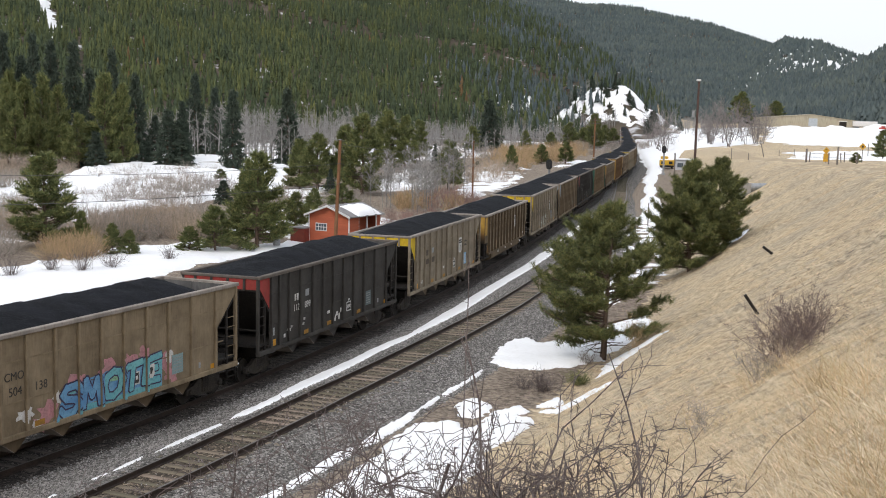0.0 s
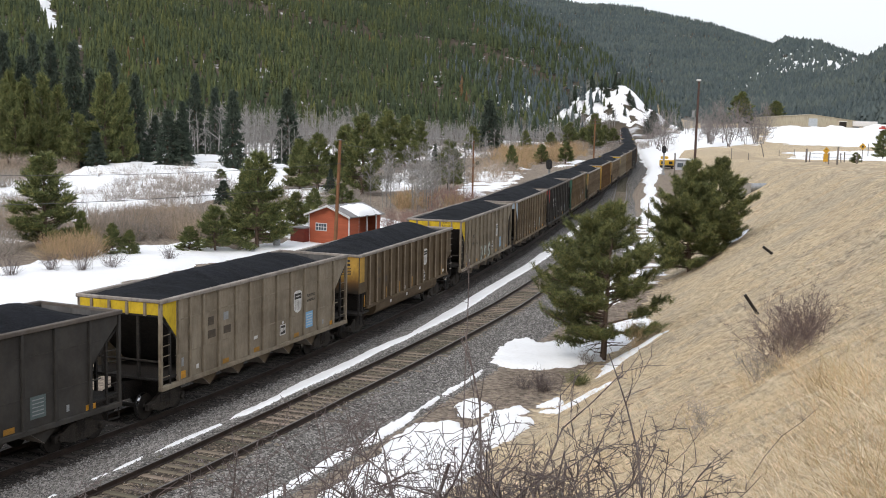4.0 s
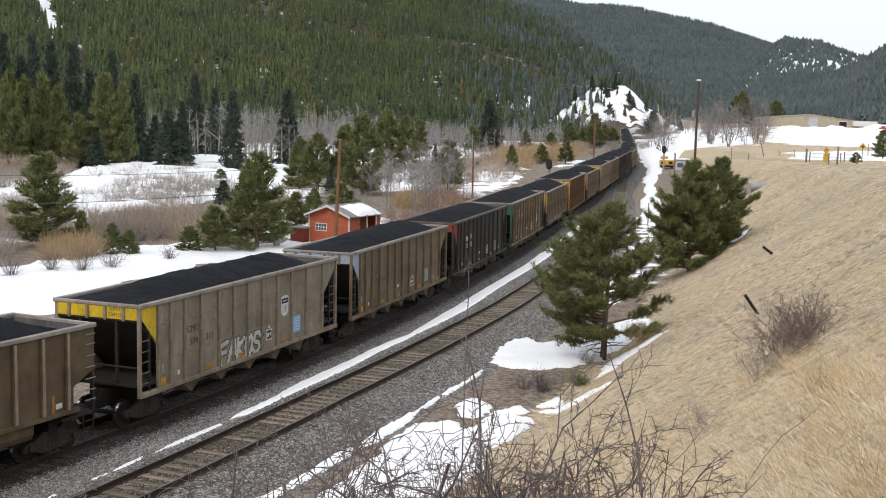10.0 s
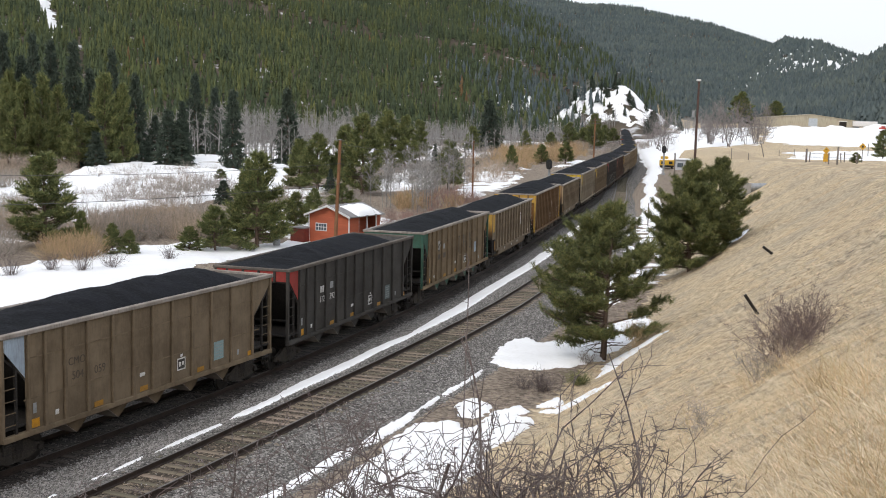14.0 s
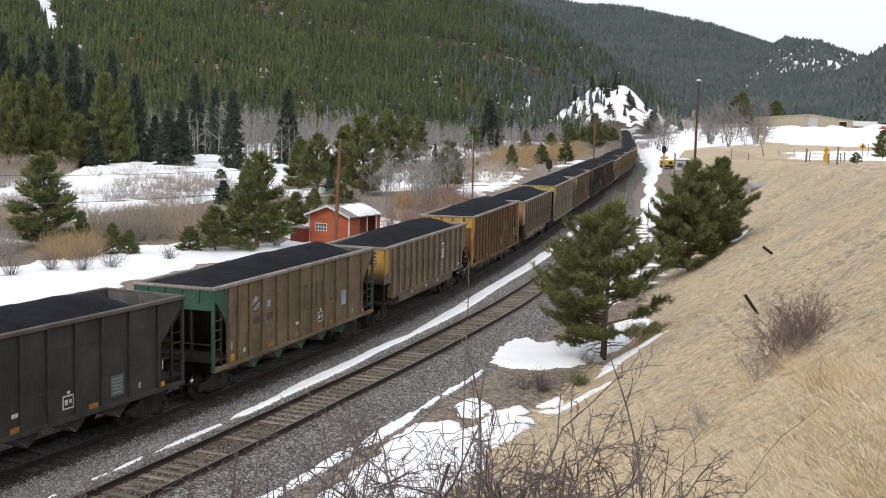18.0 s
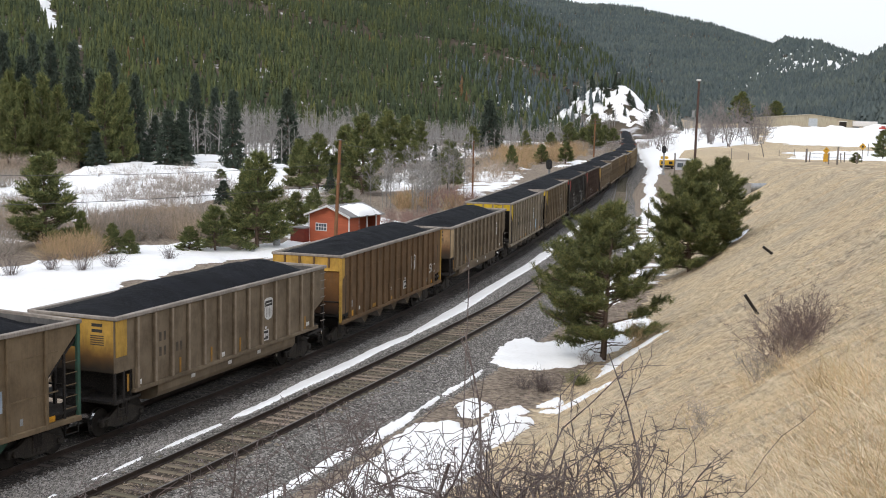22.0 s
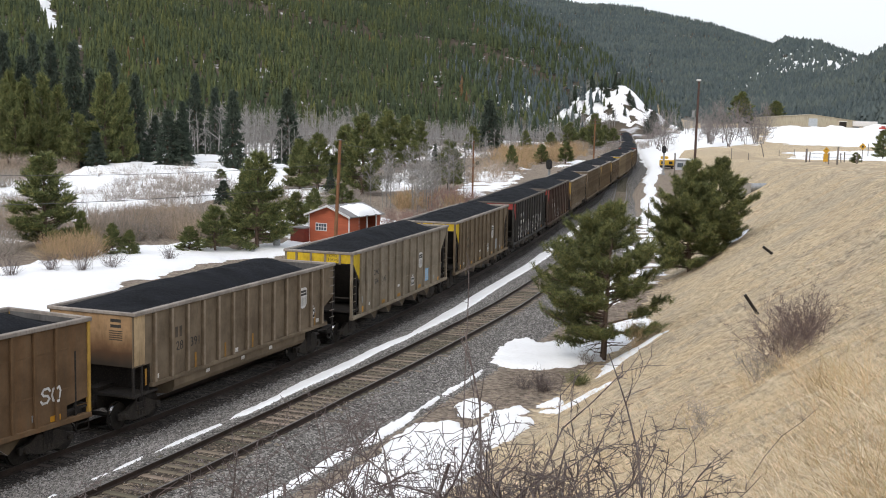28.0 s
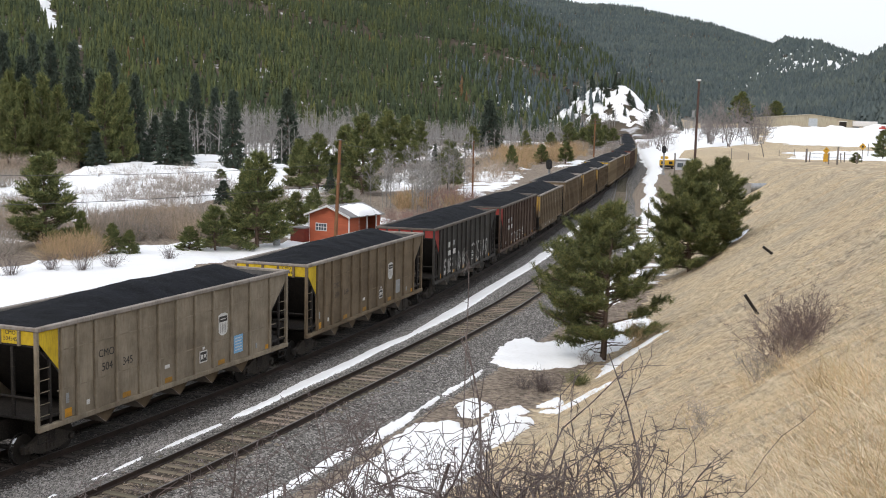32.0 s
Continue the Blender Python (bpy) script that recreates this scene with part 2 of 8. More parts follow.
def bed_profile(s, d):
    """Height of the crushed-stone bed over the line's grade: two low dams, the siding's the higher."""
    s, d = np.asarray(s, float), np.asarray(d, float)
    main = -DROP - 0.20 - 0.27 * np.clip(np.abs(d) - 2.1, 0, None)
    e = d - siding_offset(s)
    top = np.where(np.abs(e) < 0.95, -0.192, -0.163)
    side = top - 0.12 * np.clip(e - 1.15, 0, None) - 0.22 * np.clip(-e - 1.3, 0, None) + siding_level(s)
    return np.maximum(main, side)


def rail_coords(x, y):
    """For arrays of places: along (s) and to the right (d) of the line."""
    x, y = np.asarray(x, float).ravel(), np.asarray(y, float).ravel()
    s, d = np.zeros(len(x)), np.zeros(len(x))
    px, py, ps, pt = TX[::6], TY[::6], SS[::6], TH[::6]
    for a in range(0, len(x), 4000):
        q = slice(a, a + 4000)
        i = np.argmin((x[q, None] - px) ** 2 + (y[q, None] - py) ** 2, axis=1)
        rx, ry = x[q] - px[i], y[q] - py[i]
        s[q] = ps[i] + rx * np.sin(pt[i]) + ry * np.cos(pt[i])
        d[q] = rx * np.cos(pt[i]) - ry * np.sin(pt[i])
    return s, d


def rough_noise(x, y, size, seed=0):
    """Cheap smooth noise in -1..1 on arrays, from summed waves."""
    rng = np.random.RandomState(seed)
    out = np.zeros(np.shape(x))
    for i in range(7):
        a, f, p = rng.uniform(0, math.tau), rng.uniform(0.6, 2.2) / size, rng.uniform(0, math.tau)
        out = out + np.sin((x * math.cos(a) + y * math.sin(a)) * f * math.tau + p + 1.3 * np.sin((x * math.sin(a) - y * math.cos(a)) * f * 2.1 + p))
    return out / 4.5


def smooth_step(v, a, b):
    t = np.clip((v - a) / (b - a), 0, 1)
    return t * t * (3 - 2 * t)


# mountains: by compass angle from the camera (degrees, right of +y), foot and crest distance and crest height
# angle, foot, crest distance, crest height
FOREST_SLOPE = [(-180, 600, 1500, 120), (-60, 420, 1300, 190), (-35, 330, 1250, 190), (-20, 345, 1250, 172), (-12, 410, 1300, 150), (-4, 470, 1350, 142),
     (2, 520, 1330, 134), (5, 560, 1150, 84), (8, 600, 930, 38), (9.6, 620, 800, 18), (10.6, 640, 760, 4), (12, 700, 900, 0), (180, 900, 1500, 0)]
HIGH_RIDGE = [(-180, 1500, 2500, 0), (-30, 1500, 2600, 330), (0, 1400, 2600, 285), (3.6, 1300, 2560, 250), (5.6, 1250, 2540, 228), (8.9, 1250, 2530, 212), (10.7, 1230, 2530, 196), (12, 1200, 2530, 184), (13.5, 1200, 2500, 164),
     (15.5, 1150, 2450, 136), (18, 1150, 2400, 104), (20.5, 1150, 2350, 110), (30, 1500, 2400, 60), (180, 1500, 2500, 0)]
SNOWY_RIDGE = [(-180, 1500, 2000, 0), (12, 1150, 1900, 30), (13.8, 1050, 1850, 75), (15.4, 1000, 1800, 109), (17.0, 1000, 1780, 108), (18.3, 1000, 1750, 90),
     (19.5, 1000, 1720, 74), (22, 1000, 1700, 88), (40, 1000, 1700, 60), (180, 1500, 2000, 0)]
NEAR_RIDGE = [(-180, 1100, 1600, 0), (13, 800, 1250, 0), (14.5, 860, 1200, 25), (16, 860, 1180, 40), (18, 850, 1150, 40), (19, 830, 1120, 50), (20.2, 800, 1100, 68),
     (26, 700, 1050, 130), (45, 650, 1000, 170), (90, 700, 1100, 150), (150, 900, 1400, 80), (180, 1100, 1600, 0)]
RIDGES = [FOREST_SLOPE, HIGH_RIDGE, SNOWY_RIDGE, NEAR_RIDGE]


def ground_height(x, y):
    """Height of the land at arrays of places."""
    shape = np.shape(x)
    x, y = np.asarray(x, float).ravel(), np.asarray(y, float).ravel()
    s, d = rail_coords(x, y)
    r, az = np.hypot(x, y), np.degrees(np.arctan2(x, y))
    grade = GRADE * np.clip(s, -60, 600)
    # right of the line: ditch, grass bank and the road's platform
    plat = np.interp(y, [-200, 20, 50, 65, 100, 160, 215, 300, 450, 600, 780, 1100], [9.0, 8.3, 7.6, 7.3, 6.15, 4.3, 2.6, 1.3, 0.8, 1.8, 4.2, 6.0])
    foot = np.interp(s, [-60, 20, 60, 120, 200], [13.2, 13.2, 13.0, 12.0, 12.0])
    bank = -0.45 + 0.62 * np.clip(d - foot, 0, None)
    knee = plat - 0.9
    bank = np.where(bank > knee, knee + (plat - knee) * (1 - np.exp(-(np.clip(bank - knee, 0, None)) / 0.9)), bank)
    bank = bank + 0.12 * rough_noise(x, y, 7, 3) * smooth_step(d, foot, foot + 3) + 0.05 * rough_noise(x, y, 1.7, 4) * smooth_step(d, foot, foot + 3)
    bank = bank + (0.10 * rough_noise(s, d * 0.10, 2.4, 6) + 0.045 * rough_noise(s, d * 0.14, 0.9, 7)) * smooth_step(d, foot + 1, foot + 4)
    bank = bank - 0.85 * (1 - smooth_step(d, 2.5, 5.0))
    left = -1.3 - 0.65 * smooth_step(-d, 3.4, 9) + 0.25 * rough_noise(x, y, 22, 5) * smooth_step(-d, 7, 16)
    left = left + 0.9 * smooth_step(-d, 60, 170)
    z = np.where(d > 0, bank, left) + grade
    # mountains
    hills = np.zeros(len(x))
    for ridge in RIDGES:
        a = np.array(ridge)
        r0, rc, hc = (np.interp(az, a[:, 0], a[:, i]) for i in (1, 2, 3))
        u = (r - r0) / (rc - r0)
        rise = np.where(u < 1, np.clip(u, 0, 1) ** 1.06, 1 - 0.25 * (u - 1))
        hills = np.maximum(hills, hc * rise * (hc > 0.5))
    hills = hills + (0.04 * hills) * rough_noise(x, y, 260, 8) * (hills > 0) * smooth_step(hills, 4, 60)
    # a snowy cut bluff where the forest slope meets the line
    dx, dy = (x - 82) / np.where(x > 82, 25, 34), (y - 604) / 45
    bluff = 23.5 * np.exp(-np.clip(dx * dx + dy * dy - 0.08, 0, None) * 1.6)
    z = z + np.maximum(hills, bluff * (r > 400))
    return z.reshape(shape)


# ---- the land: one sheet to the horizon ----
def build_ground():
    az = np.concatenate([np.arange(-180, -26, 3.0), np.arange(-26, 26, 0.16), np.arange(26, 180, 3.0)])
    r = [0.6]
    while r[-1] < 4600:
        r.append(r[-1] * 1.019 + 0.02)
    r = np.array(r)
    A, R = np.meshgrid(np.radians(az), r)
    X, Y = R * np.sin(A), R * np.cos(A)
    Z = ground_height(X, Y)
    s, d = rail_coords(X, Y)
    nr, na = X.shape
    verts = np.stack([X.ravel(), Y.ravel(), Z.ravel()], 1)
    i, j = np.meshgrid(np.arange(nr - 1), np.arange(na), indexing="ij")
    jn = (j + 1) % na
    quads = np.stack([i * na + j, i * na + jn, (i + 1) * na + jn, (i + 1) * na + j], -1).reshape(-1, 4)
    hub = len(verts)
    verts = np.vstack([verts, [[0, 0, float(ground_height(np.array([0.0]), np.array([0.0]))[0])]]])
    me = quick_mesh("ground", verts, quads[:, ::-1], M_land, True)
    bm = bmesh.new()
    bm.from_mesh(me)
    bm.verts.ensure_lookup_table()
    for k in range(na):
        bm.faces.new([bm.verts[hub], bm.verts[k], bm.verts[(k + 1) % na]])
    bm.to_mesh(me)
    bm.free()
    grassy = np.append(smooth_step(d, 11.2, 13.8), 1.0)
    wooded = np.append(smooth_step(R.ravel(), 340, 470) * (1 - smooth_step(np.degrees(A).ravel(), 9.0, 10.5) * (R.ravel() < 850)), 0.0)
    drag = np.append(np.clip(0.5 + 0.4 * rough_noise(s, d * 0.12, 1.6, 16) + 0.3 * rough_noise(s, d * 0.2, 0.7, 17), 0, 1), 0.5)
    for name, mask in (("grassy", grassy), ("wooded", wooded), ("drag", drag)):
        me.attributes.new(name, "FLOAT", "POINT").data.foreach_set("value", mask.astype(np.float32))
    me.shade_smooth()
    return tagged(new("ground", me), "valley floor, dry grass bank and forested mountains", "ground", kind="structure")


build_ground()


# ---- the tracks ----
def swept(name, stations, outline, mat, offset=None, smooth=False, closed=True, level=lambda s: 0.0):
    """A profile (d, z points) swept along the line over the stations."""
    verts, faces, n = [], [], len(outline)
    for s in stations:
        o = offset(s) if offset else 0.0
        verts += [on_track(s, float(o) + d, z + float(level(s))) for d, z in outline]
    m = n if closed else n - 1
    for k in range(len(stations) - 1):
        for i in range(m):
            j = (i + 1) % n
            faces.append((k * n + i, (k + 1) * n + i, (k + 1) * n + j, k * n + j))
    if closed:
        faces.append(tuple(range(n)))
        faces.append(tuple((len(stations) - 1) * n + i for i in range(n))[::-1])
    return mesh_from(name, verts, faces, mat, smooth)


NEAR_S = list(np.arange(-60, 200, 1.5)) + list(np.arange(200, 760, 6.0))
BED_D = np.arange(-4.25, 11.0, 0.25)
bed_rows = [(u, d, float(z)) for u in NEAR_S for d, z in zip(BED_D, bed_profile(np.full(len(BED_D), u), BED_D))]
n_bed = len(BED_D)
ballast = mesh_from("ballast", [on_track(*row) for row in bed_rows],
                    [(k * n_bed + i, (k + 1) * n_bed + i, (k + 1) * n_bed + i + 1, k * n_bed + i + 1)[::-1] for k in range(len(NEAR_S) - 1) for i in range(n_bed - 1)], M_ballast)
tagged(new("ballast", ballast), "grey crushed-stone ballast bed under two tracks", "ballast", kind="structure")

# Dark strip: oil stain, with the train's shade also put into the colour.
tagged(new("oily_shaded_ballast", swept("oily_shaded_ballast", NEAR_S, [(-2.05, -0.205 - DROP), (-1.95, -0.178 - DROP), (1.45, -0.178 - DROP), (1.75, -0.205 - DROP)], M_oily_shaded, closed=False)),
       "dark oil-stained stone with painted shade under the main track", "ballast", kind="structure")

M_fines = gravel_material("brown_fines", (0.125, 0.102, 0.078), (0.085, 0.07, 0.055))
tagged(new("siding_fines", swept("siding_fines", [u for u in NEAR_S if u < 150], [(-0.98, -0.190), (-0.9, -0.183), (0.9, -0.183), (0.98, -0.190)], M_fines, siding_offset, closed=False, level=siding_level)),
       "brown dirty gravel packed between the siding ties", "ballast", kind="structure")
RAIL = [(-0.075, -0.175), (0.075, -0.175), (0.075, -0.16), (0.012, -0.14), (0.012, -0.045), (0.037, -0.035), (0.037, -0.002), (-0.037, -0.002), (-0.037, -0.035), (-0.012, -0.045), (-0.012, -0.14), (-0.075, -0.16)]
HEAD = [(-0.034, -0.004), (0.034, -0.004), (0.028, 0.003), (-0.028, 0.003)]


def build_track(name, label, offset, level, s0, s1, tie0, tie1, wood, head):
    ob = thing(name, label, "railway track", kind="structure")
    st = [s for s in NEAR_S if s0 <= s <= s1]
    for side in (-0.7535, 0.7535):
        off = lambda s, k=side: offset(s) + k
        rail = part("rail", swept("rail", st, RAIL, M_rail, off, level=level), ob)
        part("rail_head", swept("rail_head", st, HEAD, head, off, level=level), rail, "worn steel rail head")
    bm = bmesh.new()
    add_box(bm, -1.3, 1.3, -0.115, 0.115, -0.36, -0.172)
    tie = bm_mesh("tie", bm, wood, 0.012)
    rng = random.Random(5)
    s = tie0
    while s < tie1:
        p = on_track(s, float(offset(s)) + rng.uniform(-0.05, 0.05), float(level(s)))
        t = part("tie", tie, ob)
        t.matrix_basis = Matrix.Translation(p + Vector((0, 0, rng.uniform(-0.012, 0.006)))) @ pose(0, 0, 0, 0, 0, -math.degrees(heading(s)) + rng.uniform(-1.2, 1.2))
        s += 0.53
    # the ties farther off, in one piece
    bm = bmesh.new()
    while s < min(s1, 420):
        m = Matrix.Translation(on_track(s, float(offset(s)), float(level(s)))) @ pose(0, 0, 0, 0, 0, -math.degrees(heading(s)))
        add_box(bm, -1.3, 1.3, -0.115, 0.115, -0.36, -0.172, m)
        s += 0.53
    far = part("far_ties", bm_mesh("far_ties", bm, wood), ob)
    far["kind"] = "stuff"
    return ob


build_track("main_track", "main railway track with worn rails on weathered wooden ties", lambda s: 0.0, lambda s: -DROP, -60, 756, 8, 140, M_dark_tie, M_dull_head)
build_track("siding_track", "empty siding with rusty rails on weathered wooden ties", siding_offset, siding_level, -60, 190, 8, 150, M_tie, M_railtop)


# ---- the coal train ----
def paint(name, c, dirt=(0.12, 0.092, 0.062), amount=0.5):
    """Weathered freight-car paint: vertical streaks of dust, blotches and small scuffs."""
    c2 = tuple(a * (1 - amount) + b * amount for a, b in zip(c, dirt))
    m = surface(name, c, c2, 1.3, 0.78, 0.12, fine=9, c3=tuple(0.45 * a + 0.45 * b for a, b in zip(c2, dirt)), stretch=(1, 2.2, 0.28), spread=0.2, dist=0.01, spec=0.15)
    t = m.node_tree
    b = t.nodes["Principled BSDF"]
    old = b.inputs["Base Color"].links[0].from_socket
    co = t.nodes.new("ShaderNodeTexCoord")
    n = t.nodes.new("ShaderNodeTexNoise")
    n.inputs["Scale"].default_value, n.inputs["Detail"].default_value, n.inputs["Roughness"].default_value = 0.7, 8, 0.7
    t.links.new(co.outputs["Object"], n.inputs["Vector"])
    r = t.nodes.new("ShaderNodeValToRGB")
    r.color_ramp.elements[0].position, r.color_ramp.elements[0].color = 0.38, (0.62, 0.60, 0.58, 1)
    r.color_ramp.elements[1].position, r.color_ramp.elements[1].color = 0.62, (1.22, 1.22, 1.22, 1)
    t.links.new(n.outputs["Fac"], r.inputs[0])
    mul = t.nodes.new("ShaderNodeMix")
    mul.data_type, mul.blend_type = "RGBA", "MULTIPLY"
    mul.inputs["Factor"].default_value = 0.75
    t.links.new(old, mul.inputs["A"])
    t.links.new(r.outputs[0], mul.inputs["B"])
    t.links.new(mul.outputs["Result"], b.inputs["Base Color"])
    return m


P = {
    "tan": paint("tan_car_paint", (0.246, 0.192, 0.126), amount=0.35),
    "grey": paint("grey_tan_car_paint", (0.255, 0.216, 0.163), amount=0.3),
    "brown": paint("brown_car_paint", (0.173, 0.132, 0.088), amount=0.4),
    "olive": paint("olive_brown_car_paint", (0.180, 0.132, 0.082), amount=0.35),
    "umber": paint("dark_umber_car_paint", (0.122, 0.089, 0.055), dirt=(0.10, 0.075, 0.05), amount=0.4),
    "dust": paint("dusty_gondola_paint", (0.181, 0.141, 0.098), amount=0.3),
    "rust": paint("rusty_brown_car_paint", (0.147, 0.087, 0.045), amount=0.35),
    "black": paint("sooty_black_car_paint", (0.050, 0.0475, 0.045), dirt=(0.060, 0.053, 0.045), amount=0.5),
    "maroon": paint("dark_maroon_car_paint", (0.074, 0.048, 0.041), amount=0.4),
    "yellow": paint("yellow_end_paint", (0.60, 0.42, 0.03), amount=0.12),
    "gold": paint("grimy_golden_paint", (0.506, 0.308, 0.066), amount=0.3),
    "red": paint("faded_red_paint", (0.29, 0.042, 0.039), amount=0.2),
    "green": paint("green_end_paint", (0.042, 0.105, 0.078), amount=0.15),
    "blue": paint("pale_blue_paint", (0.33, 0.40, 0.48), amount=0.12),
    "cream": paint("cream_patch_paint", (0.50, 0.37, 0.22), amount=0.25),
    "rail": paint("dusty_top_rail_paint", (0.29, 0.26, 0.235), amount=0.2),
    "darkrail": paint("dark_top_rail_paint", (0.12, 0.105, 0.095), amount=0.2),
    "inside": paint("dusty_inner_wall_paint", (0.13, 0.127, 0.125), dirt=(0.04, 0.04, 0.042), amount=0.5),
    # Worn dusty paint, made paler for the light on the rib faces.
    "ribdust": paint("dust_worn_lit_rib_paint", (0.31, 0.26, 0.20), dirt=(0.16, 0.10, 0.055), amount=0.6),
    "white": surface("white_stencil_paint", (0.66, 0.65, 0.63), (0.5, 0.48, 0.45), 4, 0.7, 0, fine=30),
    "faint": surface("faded_white_spray_paint", (0.42, 0.41, 0.39), (0.2, 0.19, 0.18), 3, 0.7, 0, fine=12),
    "chalk": surface("chalky_green_spray_paint", (0.50, 0.53, 0.46), (0.36, 0.38, 0.33), 3, 0.7, 0, fine=12),
    "mark": surface("black_stencil_paint", (0.03, 0.028, 0.025), (0.05, 0.045, 0.04), 4, 0.7, 0, fine=30),
    "ghost": surface("faded_black_stencil_paint", (0.06, 0.048, 0.036), (0.09, 0.07, 0.05), 4, 0.7, 0, fine=20),
    "orange": surface("orange_reflector_tape", (0.58, 0.27, 0.015), (0.42, 0.2, 0.02), 4, 0.5, 0, fine=30),
    "ochre": surface("dirty_ochre_tape", (0.36, 0.18, 0.02), (0.25, 0.13, 0.03), 4, 0.6, 0, fine=30),
    "sky": surface("light_blue_placard", (0.16, 0.36, 0.58), (0.22, 0.42, 0.6), 4, 0.6, 0, fine=30),
    "teal": surface("pale_teal_placard", (0.22, 0.32, 0.32), (0.19, 0.27, 0.27), 4, 0.6, 0, fine=30),
    "slate": surface("dark_teal_placard", (0.085, 0.115, 0.115), (0.11, 0.14, 0.14), 4, 0.6, 0, fine=30),
    "silver": surface("grey_placard", (0.30, 0.31, 0.31), (0.24, 0.25, 0.25), 4, 0.6, 0, fine=30),
    "violet": surface("dark_violet_spray_paint", (0.045, 0.04, 0.085), (0.06, 0.05, 0.09), 3, 0.7, 0, fine=12),
    "pink": surface("pink_spray_paint", (0.48, 0.22, 0.24), (0.36, 0.2, 0.2), 3, 0.7, 0, fine=12),
    "azure": surface("blue_spray_paint", (0.10, 0.24, 0.44), (0.16, 0.34, 0.50), 2, 0.7, 0, fine=12),
    "aqua": surface("aqua_spray_paint", (0.17, 0.42, 0.44), (0.12, 0.34, 0.40), 2, 0.7, 0, fine=12),
    "lime": surface("pale_green_spray_paint", (0.24, 0.42, 0.27), (0.2, 0.36, 0.22), 3, 0.7, 0, fine=12),
}
M_truck = surface("dusty_truck_iron", (0.050, 0.043, 0.037), (0.032, 0.028, 0.025), 3, 0.85, 0.3, 0.1, fine=20, c3=(0.075, 0.062, 0.05))


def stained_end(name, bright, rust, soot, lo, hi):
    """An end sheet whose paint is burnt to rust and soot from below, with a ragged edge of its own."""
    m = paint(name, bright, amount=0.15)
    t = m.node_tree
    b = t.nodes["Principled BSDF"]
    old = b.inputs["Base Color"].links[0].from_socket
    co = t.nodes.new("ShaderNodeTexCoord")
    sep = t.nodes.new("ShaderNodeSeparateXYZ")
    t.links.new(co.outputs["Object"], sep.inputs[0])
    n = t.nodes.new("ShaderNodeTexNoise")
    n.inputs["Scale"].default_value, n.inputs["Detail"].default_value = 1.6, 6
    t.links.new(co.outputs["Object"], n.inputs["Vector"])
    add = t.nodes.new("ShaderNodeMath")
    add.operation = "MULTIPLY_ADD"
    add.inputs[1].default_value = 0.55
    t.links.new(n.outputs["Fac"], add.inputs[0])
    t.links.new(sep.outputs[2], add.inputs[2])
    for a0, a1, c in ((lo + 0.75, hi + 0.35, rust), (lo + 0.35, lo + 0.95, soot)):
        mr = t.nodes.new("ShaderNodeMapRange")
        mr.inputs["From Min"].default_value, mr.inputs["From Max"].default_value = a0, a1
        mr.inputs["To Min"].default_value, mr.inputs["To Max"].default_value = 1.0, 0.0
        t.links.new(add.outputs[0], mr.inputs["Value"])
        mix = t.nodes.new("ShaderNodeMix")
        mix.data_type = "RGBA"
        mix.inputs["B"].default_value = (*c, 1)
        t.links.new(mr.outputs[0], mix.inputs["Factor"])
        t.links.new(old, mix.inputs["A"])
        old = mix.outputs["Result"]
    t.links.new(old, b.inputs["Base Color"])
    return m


P["rust_end"] = stained_end("rust_eaten_end_sheet", (0.17, 0.085, 0.03), (0.085, 0.042, 0.022), (0.030, 0.022, 0.018), 1.0, 2.6)
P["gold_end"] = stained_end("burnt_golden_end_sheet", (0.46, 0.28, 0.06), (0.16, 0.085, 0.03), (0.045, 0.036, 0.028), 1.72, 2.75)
P["cream_end"] = stained_end("burnt_cream_end_sheet", (0.34, 0.22, 0.12), (0.12, 0.065, 0.035), (0.045, 0.036, 0.028), 1.72, 2.75)
PITCH = 16.16          # coupler to coupler
HALF = 1.64
E = 7.24               # half the body's length
SPAN = 15.16           # the unit in which marks are spaced along a side
LIFT = DROP            # the body over the level in which it is drawn
TALL, LOW = 3.73, 3.52  # top of a hopper car and of a gondola


def sill_step(width, top):
    """A stirrup hung under the car's corner."""
    bm = bmesh.new()
    for y in (0.0, width - 0.03):
        add_box(bm, -0.015, 0.015, y, y + 0.03, 0.30, top)
    for z in (0.30, 0.52):
        add_box(bm, -0.017, 0.017, 0.03, width - 0.03, z, z + 0.03)
    return bm_mesh("sill_step", bm, M_under)


